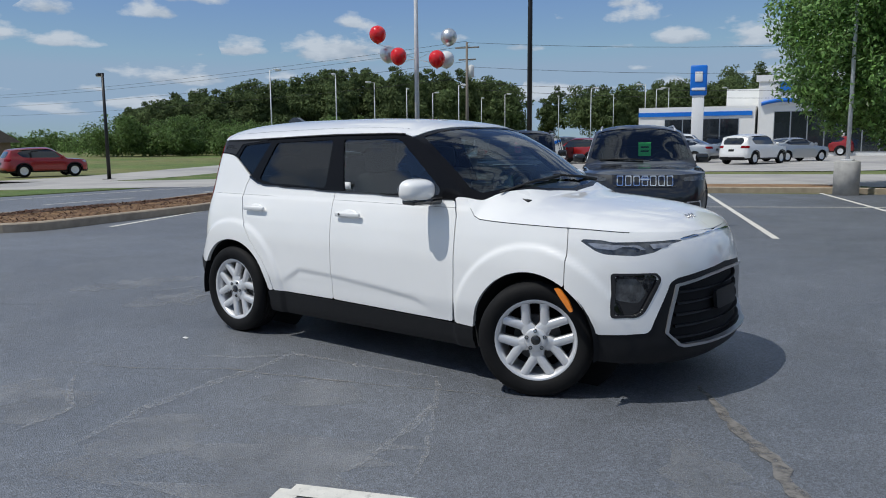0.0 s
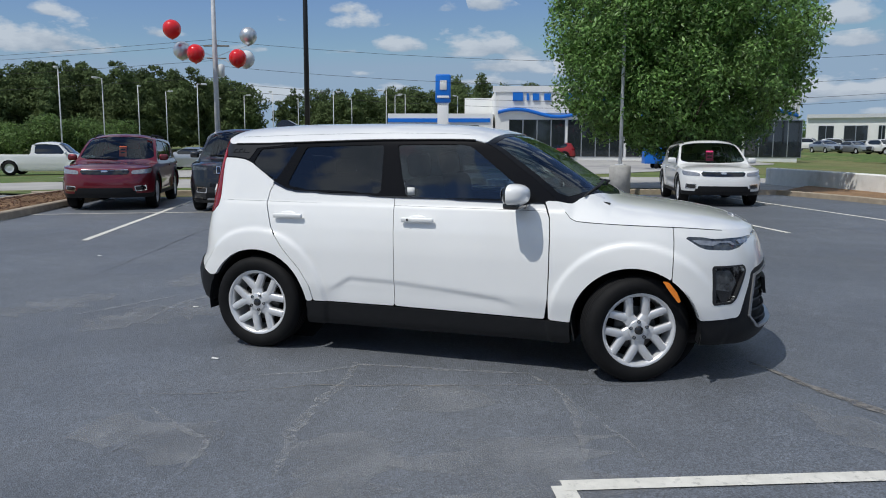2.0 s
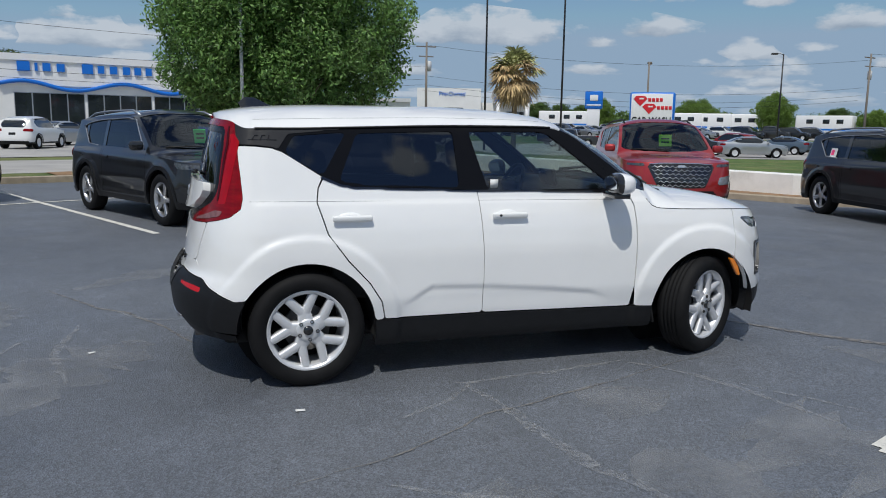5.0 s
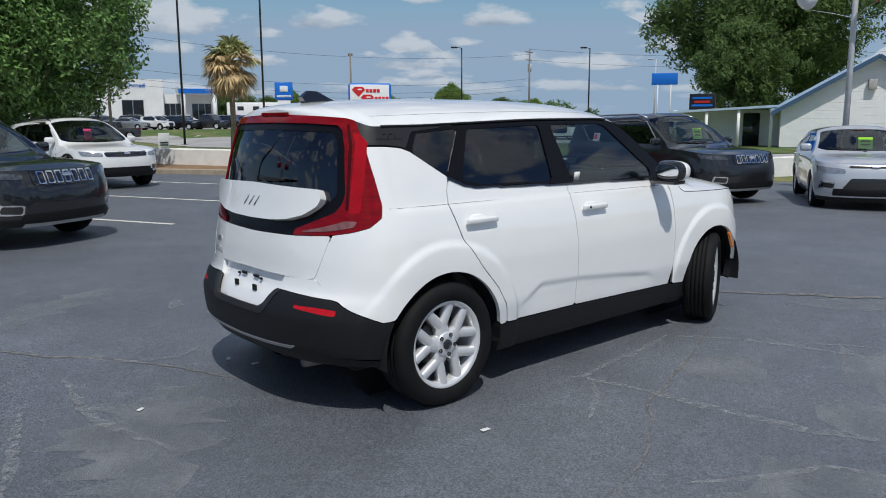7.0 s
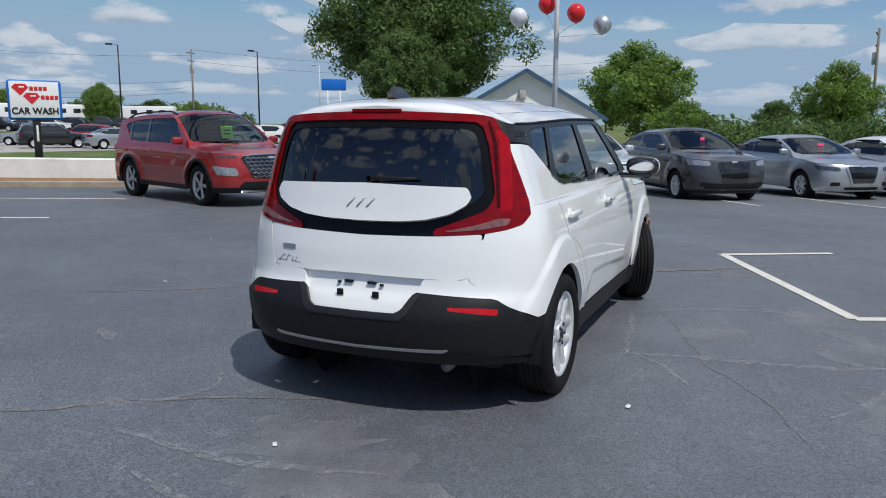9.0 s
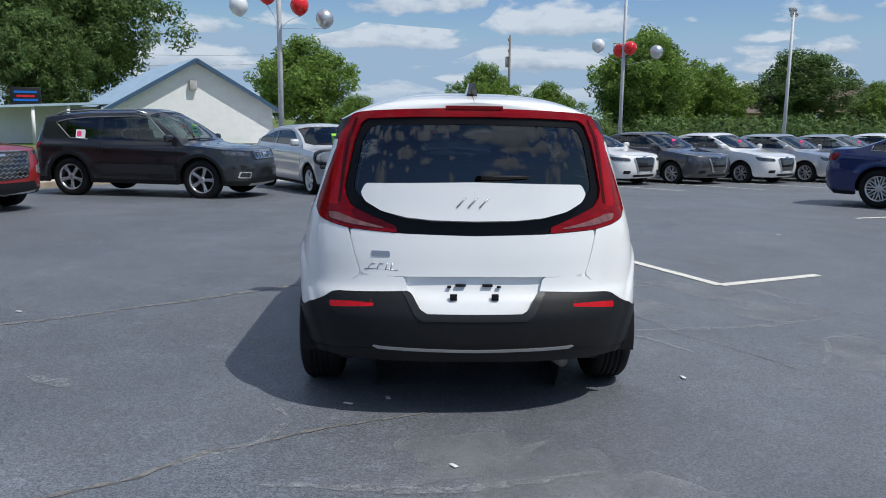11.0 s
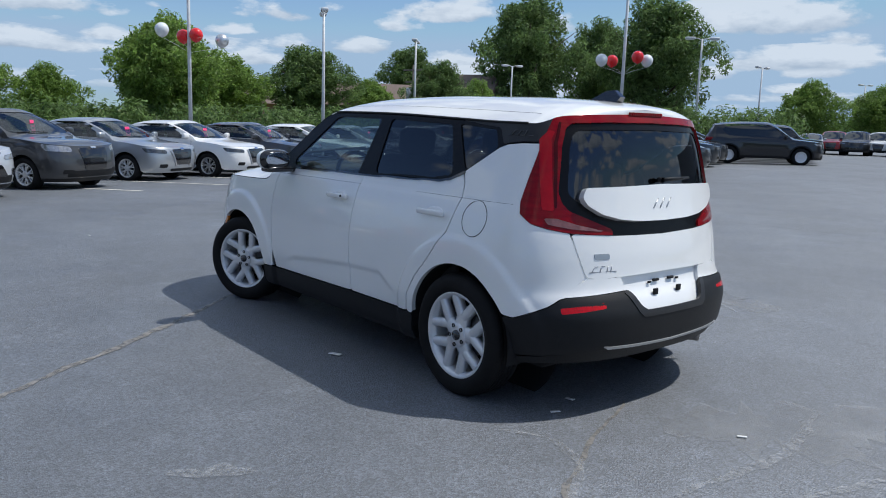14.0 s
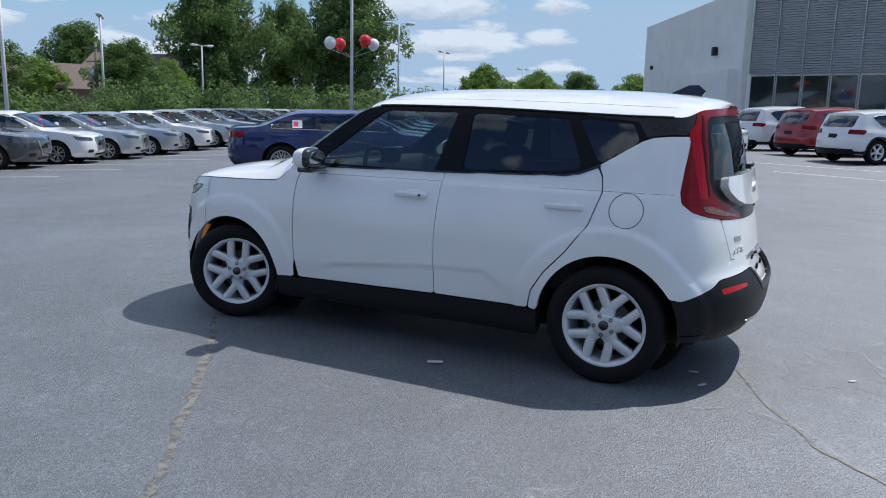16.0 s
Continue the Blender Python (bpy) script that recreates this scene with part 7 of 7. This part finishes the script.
def block(name, a, b, depth, h, mat, parent, z0=-.6, bevel=0.0):
    """A block whose front runs from a to b, going back to the left of that line."""
    m, L_ = wall_frame(a, b)
    return part(name, boxed((L_, depth, h - z0), m @ pose(L_ / 2, depth / 2, (h + z0) / 2), bevel), mat, parent, flat=True)


def panes(parent, a, b, xs, z0, z1, mat=None, out=.03, frame_mat=None, bars=0):
    m, L_ = wall_frame(a, b)
    for x0, x1 in xs:
        w = part("window", boxed((x1 - x0, .12, z1 - z0), m @ pose((x0 + x1) / 2, -out + .06, (z0 + z1) / 2)), frame_mat or M["satin"], parent, flat=True)
        n = max(1, bars)
        for k in range(n):
            q0 = x0 + (x1 - x0) * k / n + .05
            q1 = x0 + (x1 - x0) * (k + 1) / n - .05
            part("pane", boxed((q1 - q0, .02, z1 - z0 - .1), m @ pose((q0 + q1) / 2, -out - .012, (z0 + z1) / 2)), mat or M["dark_glass"], w, flat=True)


# showroom with a blue wave band
H0, H1 = (-15.6, 62.4), (10.0, 69.85)
show = thing("showroom_building", "white car showroom with blue wavy band across the road", "building")
block("wall", H0, H1, 26, 6.2, M["stucco"], show)
block("parapet", (H0[0] - .2, H0[1] - .2), (H1[0], H1[1] - .2), .5, 6.5, M["sign_white"], show, 6.0)
m, L_ = wall_frame(H0, H1)
panes(show, H0, H1, [(1.2 + 5.2 * k, 1.2 + 5.2 * k + 5.0) for k in range(5)], .3, 3.6, bars=4)
band = bmesh.new()
rows = []
for k in range(90):
    x = .2 + (L_ - .4) * k / 89
    zc_ = 4.15 + .32 * math.sin(x * .85)
    rows.append([band.verts.new(m @ Vector((x, y, z))) for y, z in ((-.30, zc_ - .15), (-.30, zc_ + .15), (0, zc_ + .15), (0, zc_ - .15))])
for a, b in zip(rows, rows[1:]):
    for k in range(4):
        band.faces.new((a[k], a[(k + 1) % 4], b[(k + 1) % 4], b[k]))
part("wave_band", band, M["sign_blue"], show, "blue wave band")
part("fascia_glaze", boxed((L_ - .6, .10, 1.5), m @ pose(L_ / 2, -.06, 4.9)), M["sign_white"], show, flat=True)
for k, (x, w) in enumerate(((1.4, 1.1), (2.7, .25), (3.2, .7), (4.2, .7), (6.0, 1.0), (7.2, .6), (8.1, .7), (9.1, .7), (10.0, .65), (10.9, .6))):
    part("sign_bar", boxed((w * .8, .12, .75 if k in (0, 4) else .6), m @ pose(x + w / 2, -.2, 5.55)), M["sign_blue"], show, flat=True)
block("portal", (-25.0, 60.2), (-15.8, 62.3), 9, 4.1, M["stucco"], show)
panes(show, (-25.0, 60.2), (-15.8, 62.3), [(2.2, 8.2)], .2, 3.1, bars=4)
block("upper_block", (-21.0, 71), (-12, 73), 12, 6.0, M["stucco"], show)
part("portal_band", boxed((9.2, .1, .35), wall_frame((-25.0, 60.2), (-15.8, 62.3))[0] @ pose(4.6, -.06, 3.5)), M["sign_blue"], show, flat=True)
for i, (x, y, h, w) in enumerate(((-19.4, 59.0, 7.3, 1.3), (51.5, 92.0, 6.6, 2.4))):
    p = thing("pylon_sign", "white pylon with a blue sign box", "sign", "pylon signs")
    part("pylon", boxed((w * .72, .5, h - 2.3), pose(0, 0, (h - 2.3) / 2), .04), M["sign_white"], p)
    part("sign_box", boxed((w, .7, 2.4), pose(0, 0, h - 1.2), .12), M["sign_blue"], p)
    part("emblem", boxed((w * .45, .04, .8), pose(0, -.37, h - .9), .05), M["sign_white"], p)
    part("sign_bar", boxed((w * .8, .04, .22), pose(0, -.37, h - 1.9), .02), M["sign_white"], p)
    p.matrix_basis = pose(x, y, 0, 0, 0, (20, -28)[i])
bin_ = thing("blue_crate_trailer", "bright blue box trailer on the far lot", "trailer")
part("box", boxed((4.2, 2.2, 1.9), pose(0, 0, 1.55), .05), M["sign_blue"], bin_)
for sx in (-.5, .5):
    for sy in (1, -1):
        part("wheel", lathe([(0, -.1), (.32, -.1), (.34, .0), (.32, .1), (0, .1)], 18, pose(sx, sy * 1.0, .34)), M["tyre"], bin_)
bin_.matrix_basis = pose(-.6, 43, ground_z(-.6, 43), 0, 0, 15) @ Matrix.Diagonal((.42, .5, .5, 1))

# used-car building
used = thing("used_car_building", "long low white dealership building", "building")
P0, P1, P2, P3 = (15.5, 111.0), (29.6, 107.6), (29.4, 103.2), (38.0, 100.2)
block("wall", P0, P1, 14, 5.3, M["stucco"], used)
block("roof_edge", (P0[0], P0[1] - .4), (P1[0], P1[1] - .4), .5, 5.5, M["galv"], used, 5.0)
block("entrance_block", P2, P3, 10, 6.9, M["stucco"], used)
block("side_wing", (38.0, 102.2), (45.5, 100.0), 8, 5.0, M["stucco"], used)
block("canopy", (39.5, 98.6), (44.5, 97.2), 4, 5.9, M["sign_white"], used, 4.9)
block("canopy_band", (39.4, 98.5), (44.5, 97.08), .2, 5.7, M["sign_blue"], used, 5.1)
for a in (.05, .95):
    x, y = 39.8 + 4.4 * a, 98.4 - 1.2 * a
    part("canopy_post", boxed((.5, .5, 4.4), pose(x, y + .3, 2.8)), M["sign_white"], used)
panes(used, P0, P1, [(1.5, 3.4), (4.6, 7.4), (8.6, 9.4), (10.2, 12.4)], 1.2, 4.0, bars=2)
panes(used, P2, P3, [(.5, 1.3), (3.9, 6.6)], 1.2, 4.2, bars=2)
panes(used, (38.0, 102.2), (45.5, 100.0), [(.8, 3.0), (4.4, 7.0)], 1.2, 3.8, bars=3)
m, L_ = wall_frame(P2, P3)
own = bpy.data.curves.new("sign_text", "FONT")
own.body, own.size, own.align_x, own.extrude = "Pre-Owned", .80, "CENTER", .03
oob = new("sign_text", own)
oob.parent = used
oob.matrix_basis = m @ pose(5.0, -.06, 5.85, 90)
own.materials.append(M["sign_blue"])

# car wash sign
cw = thing("car_wash_sign", "white car wash sign with red emblem on a black post", "sign")
part("post", boxed((.42, .30, 2.6), pose(0, 0, .9), .02), M["black_pole"], cw)
part("post_panel", boxed((.12, .02, .9), pose(0, -.16, 1.2), .01), M["sign_white"], cw)
part("cabinet", boxed((2.95, .5, 2.20), pose(0, 0, 3.05), .16, 3), M["sign_blue"], cw)
face = part("sign_face", boxed((2.68, .03, 1.98), pose(-.04, -.26, 3.06), .012, 2), M["sign_white"], cw)
for y, x, s in ((3.62, -.32, 1.0), (3.14, .28, 1.0)):
    bm = bmesh.new()
    sh = [(-.62, .12), (-.42, .30), (.12, .30), (.30, .12), (-.16, -.32)]
    lo = [bm.verts.new((x + a * s - .32, -.30, y + b * s)) for a, b in sh]
    hi = [bm.verts.new((x + a * s - .32, -.27, y + b * s)) for a, b in sh]
    bm.faces.new(lo)
    for k in range(5):
        bm.faces.new((lo[k], lo[(k + 1) % 5], hi[(k + 1) % 5], hi[k]))
    part("emblem", bm, M["sign_red"], face, "red diamond emblem", flat=True)
    part("emblem_bar", boxed((.30, .02, .09), pose(x - .40, -.305, y + .13), .01), M["sign_white"], face)
    for k in range(4):
        part("emblem_bar", boxed((.20, .03, .22), pose(x + .12 + .25 * k, -.29, y + .06), .02), M["sign_red"], face)
txt = bpy.data.curves.new("sign_text", "FONT")
txt.body, txt.size, txt.align_x, txt.extrude, txt.offset = "CAR WASH", .50, "CENTER", .012, .012
tob = new("sign_text", txt)
tob.parent = face
tob.matrix_basis = pose(-.04, -.30, 2.28, 90)
txt.materials.append(M["black_pole"])
cw.matrix_basis = pose(20.7, 29.9, -.05, 0, 0, -31) @ Matrix.Diagonal((.76, .76, .82, 1))

# white house with a blue metal roof
house = thing("white_house", "small white clapboard building with blue metal roof", "building")
hm = pose(45.6, 14.2, -.30, 0, 0, -62)   # x along the gable wall, y back along the ridge
gw, gl, ge, gp = 5.0, 16.0, 2.40, 5.30
bm = bmesh.new()
for y in (0, gl):
    vs = [bm.verts.new(hm @ Vector((x, y, z))) for x, z in ((-gw, 0), (gw, 0), (gw, ge), (0, gp - .1), (-gw, ge))]
    bm.faces.new(vs)
for x in (-gw, gw):
    bm.faces.new([bm.verts.new(hm @ Vector((x, y, z))) for y, z in ((0, 0), (gl, 0), (gl, ge), (0, ge))])
part("wall", bm, M["siding"], house, flat=True)
for k in range(34):
    z = .12 + k * .155
    half = gw if z < ge else gw * max(0.0, (gp - .15 - z) / (gp - ge))
    if half > .2:
        part("siding_board", boxed((2 * half, .03, .15), hm @ pose(0, -.012, z, -2.2, 0, 0)), M["siding"], house, flat=True)
for s in (-1, 1):
    run = math.hypot(gw + .55, (gp - ge) * (gw + .55) / gw)
    ang = math.degrees(math.atan2(gp - ge, gw))
    mid = hm @ pose(s * (gw + .55) / 2, gl / 2, gp - (gp - ge) * (gw + .55) / gw / 2 + .03, 0, s * ang, 0)
    part("roof", boxed((run, gl + 1.2, .07), mid), M["blue_metal"], house, "blue-grey metal roof sheet", flat=True)
    for k in range(24):
        y = -gl / 2 - .4 + (gl + .9) * k / 23
        part("roof_rib", boxed((run, .05, .05), mid @ pose(0, y, .055)), M["blue_metal"], house, flat=True)
    part("rake_board", boxed((run + .05, .06, .24), hm @ pose(s * (gw + .55) / 2, -.62, gp - (gp - ge) * (gw + .55) / gw / 2 - .03, 0, s * ang, 0)), M["blue_trim"], house, flat=True)
part("gable_lamp", boxed((.45, .3, .6), hm @ pose(-.2, -.2, 3.7), .04), M["concrete"], house)
part("porch_roof", boxed((6.6, 4.6, .14), hm @ pose(-gw - 3.2, 2.6, 2.35, 0, -3, 0)), M["blue_metal"], house, flat=True)
for k in range(4):
    part("porch_post", boxed((.18, .18, 2.3), hm @ pose(-gw - .5 - 1.9 * k, .5, 1.15)), M["siding"], house)
part("porch_door", boxed((1.0, .08, 2.1), hm @ pose(-gw - 1.6, 3.05, 1.05)), M["dark_glass"], house)
part("porch_wall", boxed((6.4, .2, 2.3), hm @ pose(-gw - 3.2, 3.2, 1.15)), M["siding"], house, flat=True)
led = thing("roof_sign", "dark advertising sign on the porch roof", "sign")
part("sign_case", boxed((2.0, .2, 1.25), pose(0, 0, .63), .03), M["black_pole"], led)
for k, (z, w) in enumerate(((.92, 1.5), (.62, 1.2), (.34, 1.6))):
    part("sign_bar", boxed((w, .02, .16), pose(0, -.11, z)), M["sign_red"] if k == 1 else M["sign_blue"], led, flat=True)
led.matrix_basis = hm @ pose(-gw - 4.6, .6, 2.32, 0, 0, -10) @ Matrix.Diagonal((.8, .8, .8, 1))
bs = thing("road_sign", "blue business sign on two posts", "sign")
part("board", boxed((2.4, .12, 1.1), pose(0, 0, 5.2), .03), M["sign_blue"], bs)
for sx in (-.6, .6):
    part("post", tube([(sx, 0, 0), (sx, 0, 5.0)], .06, 8), M["sign_white"], bs)
bs.matrix_basis = pose(62, 39, 0, 0, 0, -60)

# service building with ribbed cladding
svc = thing("dealership_building", "tall grey dealership building with ribbed metal cladding", "building")
A_, B_, C_ = (11.8, -58.7), (2.4, -40.6), (-16.0, -34.0)
zb = .3
for nm, a, b in (("plain_wall", A_, B_), ("clad_wall", B_, C_)):
    m, L_ = wall_frame(a, b)
    part(nm, boxed((L_, .6, 8.8), m @ pose(L_ / 2, -.3, 3.8)), M["stucco"], svc, flat=True)
m, L_ = wall_frame(B_, C_)
panel_ = part("rib_backing", boxed((L_ - .3, .1, 4.9), m @ pose(L_ / 2, -.66, 6.15)), M["ribbed"], svc, flat=True)
for k in range(40):
    part("rib", boxed((L_ - .3, .09, .07), m @ pose(L_ / 2, -.76, 3.76 + .121 * k, 24, 0, 0)), M["ribbed"], panel_, flat=True)
for k in range(14):
    part("cladding_joint", boxed((.045, .05, 4.9), m @ pose(.22 + 1.36 * k, -.84, 6.15)), M["satin"], panel_, flat=True)
    w = part("window", boxed((1.3, .10, 2.9), m @ pose(.9 + 1.36 * k, -.65, 2.2)), M["satin"], svc, flat=True)
    part("pane", boxed((1.2, .02, 2.75), m @ pose(.9 + 1.36 * k, -.71, 2.2)), M["dark_glass"], w, flat=True)
m2, L2 = wall_frame(A_, B_)
part("wall_lamp", boxed((.35, .3, .5), m2 @ pose(L2 * .8, -.75, 5.2), .05), M["black_pole"], svc)
part("wall_lamp", boxed((.25, .2, .3), m2 @ pose(L2 * .12, -.7, 5.0), .05), M["black_pole"], svc)
part("side_wing", boxed((L2 * .5, .5, 4.2), m2 @ pose(L2 * .72, -.85, 1.9)), M["stucco"], svc, flat=True)

# brown houses behind the row, low shed
for x, y, w, d, h, ang in ((61, -52, 9, 7, 4.2, 30), (52, -38, 14, 6, 2.6, 60), (66, -27, 10, 6, 2.6, 80), (-100, 31, 14, 10, 2.2, 20)):
    hs = thing("far_house", "low tan building with brown roof in the distance", "building", "far buildings")
    part("wall", boxed((w, d, h), pose(0, 0, h / 2)), M["brick_far"], hs, flat=True)
    bm = bmesh.new()
    a = [bm.verts.new(q) for q in ((-w * .55, -d * .6, h), (w * .55, -d * .6, h), (w * .55, d * .6, h), (-w * .55, d * .6, h), (-w * .5, 0, h + d * .33), (w * .5, 0, h + d * .33))]
    for q in ((0, 1, 5, 4), (2, 3, 4, 5), (0, 4, 3), (1, 2, 5), (3, 2, 1, 0)):
        bm.faces.new([a[i] for i in q])
    part("roof", bm, M["brown_roof"], hs, flat=True)
    for k in range(3):
        part("window", boxed((1.0, .06, 1.1), pose(-w * .3 + w * .3 * k, -d / 2 - .01, h * .5)), M["dark_glass"], hs, flat=True)
    hs.matrix_basis = pose(x, y, ground_z(x, y) - .1, 0, 0, ang)

# camper vans and far parked cars
def camper(x, y, ang):
    c = thing("camper_trailer", "white camper trailer with dark windows", "trailer", "campers")
    part("body", boxed((7.5, 2.4, 2.5), pose(0, 0, 1.9), .15, 2), M["sign_white"], c)
    part("stripe", boxed((7.3, 2.43, .25), pose(0, 0, 1.2)), M["sign_blue"], c, flat=True)
    for k in (-2.2, -.4, 1.8):
        part("window", boxed((.9, 2.44, .6), pose(k, 0, 2.3), .02), M["dark_glass"], c)
    for sx in (-.5, .4):
        for sy in (1, -1):
            part("wheel", lathe([(0, -.1), (.33, -.1), (.35, 0), (.33, .1), (0, .1)], 16, pose(sx, sy * 1.0, .35)), M["tyre"], c)
    c.matrix_basis = pose(x, y, ground_z(x, y), 0, 0, ang)
    return c


for x, y, a in ((52.2, 102.1, 150), (66.1, 93.9, 140), (69.4, 91.6, 138), (72.6, 89.0, 142), (84, 84, 120)):
    camper(x, y, a)
LOW = dict(cell=.13, detail=False, rails=False, tag=None, group="far parked cars")
protos = [parked_car("white suv parked across the road", "suv", (4.5, 1.85, 1.68, 2.68, .9), (.75, .75, .74), 0, .35, **LOW),
          parked_car("black suv parked across the road", "suv", (4.7, 1.88, 1.72, 2.75, .9), (.012, .012, .014), .2, .36, **LOW),
          parked_car("silver sedan parked across the road", "sedan", (4.7, 1.82, 1.46, 2.75, .92), (.38, .40, .42), .6, .33, clad=False, **LOW),
          parked_car("dark grey pickup parked across the road", "pickup", (5.6, 1.98, 1.85, 3.5, .95), (.03, .03, .032), .3, .40, clad=False, **LOW),
          parked_car("red suv parked across the road", "suv", (4.6, 1.85, 1.68, 2.7, .9), (.30, .012, .012), .3, .36, **LOW),
          parked_car("grey-blue sedan parked across the road", "sedan", (4.7, 1.82, 1.46, 2.75, .92), (.10, .14, .18), .5, .33, clad=False, **LOW),
          parked_car("white pickup parked across the road", "pickup", (5.6, 1.98, 1.85, 3.5, .95), (.75, .75, .74), 0, .40, clad=False, **LOW)]
first = [(-9.7, 41.2, 75), (-10.6, 18.8, -60), (-9.0, 47, 60), (-12.2, 18.2, 140), (40.5, 49.0, 120), (-14, 54, 10), (-17.5, 50.5, 20)]
for p, (x, y, a) in zip(protos, first):
    p.matrix_basis = pose(x, y, ground_z(x, y), 0, 0, a)
r = np.random.default_rng(77)
spots = [(-33.0, 29.3, 6, 28), (-42.5, 17.2, 4, 80), (35.0, 66.5, 3, 150), (34.6, 45.2, 1, -35), (35.6, 40.2, 2, -25), (22.3, 75.0, 3, 165), (38.5, 52.5, 2, 130), (44, 47.0, 5, 120), (47, 44.0, 1, 120), (50.5, 41.5, 0, 118), (54, 39, 2, 118)]
for k in range(26):       # lot behind the bays
    d = 70 + 6 * (k % 4) + r.uniform(-1, 1)
    deg = 99 + 25 * (k / 26)
    spots.append((*bearing(deg, d, (0, -5)), int(r.integers(0, 7)), deg + 90 + r.uniform(-8, 8)))
for k in range(16):       # nearer rows behind the bays
    deg = 107 + 19 * (k / 16)
    spots.append((*bearing(deg, 50 + 5 * (k % 3) + r.uniform(-1, 1), (0, -5)), int(r.integers(0, 7)), deg + 60 + r.uniform(-10, 10)))
for k in range(22):       # used-car rows
    spots.append((*bank(-14 + 2.9 * k, 93.6 + .4 * (k % 2)), (2, 2, 0, 5, 1, 2, 0, 1, 3, 1, 1)[k % 11], -60 + r.uniform(-9, 9)))
for k in range(17):
    spots.append((*bank(-17 + 3.1 * k, 100.5 + .6 * (k % 3)), (0, 0, 2, 4, 0, 5, 1)[k % 7], -25 + r.uniform(-9, 9)))
for k in range(14):
    deg = 44 - 16 * (k / 14)
    spots.append((*bearing(deg, 68 + r.uniform(-3, 8), (-1, -5)), int(r.integers(0, 6)), deg + 75 + r.uniform(-15, 15)))
for k in range(16):       # far end of the lot
    deg = -64.5 - 22 * (k / 16)
    spots.append((*bearing(deg, 62 + r.uniform(-2, 2), (-4, 3)), int(r.integers(0, 6)), deg + 175))
for k in range(8):        # row of dark cars beyond the saloons
    spots.append((12.5 + 1.35 * k, -27.5 - 2.7 * k, (1, 2, 5, 2, 3, 2, 0, 1)[k], 214))
for x, y, kind_, a in spots:
    copy_thing(protos[kind_], pose(x, y, ground_z(x, y), 0, 0, a))
rg = parked_car("white crossover seen from behind on the lot", "suv", (4.38, 1.84, 1.59, 2.65, .88), (.76, .76, .76), 0, .345, "nissan", spokes=5, rails=False)
park(rg, -3.6, -22.4, -138)
park(parked_car("white suv with raised tail near the service building", "suv", (4.7, 1.85, 1.72, 2.7, .9), (.76, .76, .76), 0, .36, "kia", rails=False, spokes=5), -.5, -29.0, -136)
park(parked_car("red suv seen from behind on the lot", "suv", (4.5, 1.85, 1.68, 2.7, .9), (.28, .012, .014), .3, .36, "kia", rails=False, spokes=5), -2.2, -25.6, -136)

yard = thing("yard_sign", "small white sign board standing on the grass", "sign")
part("board", boxed((.55, .05, .75), pose(0, 0, .62, 8, 0, 0), .01), M["sign_white"], yard)
for k in range(4):
    part("sign_bar", boxed((.40, .012, .06), pose(0, -.045 + .012 * k, .40 + .13 * k, 8, 0, 0)), M["tag_print"], yard, flat=True)
for sx in (-.2, .2):
    part("leg", tube([(sx, 0, 0), (sx, 0, .35)], .015, 6), M["galv"], yard)
yard.matrix_basis = pose(11.5, 34.7, ground_z(11.5, 34.7), 0, 0, 0)

park(parked_car("white crossover with black lower trim parked on the lot", "suv", (4.63, 1.89, 1.60, 3.0, .85), (.76, .76, .75), 0, .37, "kia", rails=False, spokes=5, tag=None), 1.9, -20.9, 118)
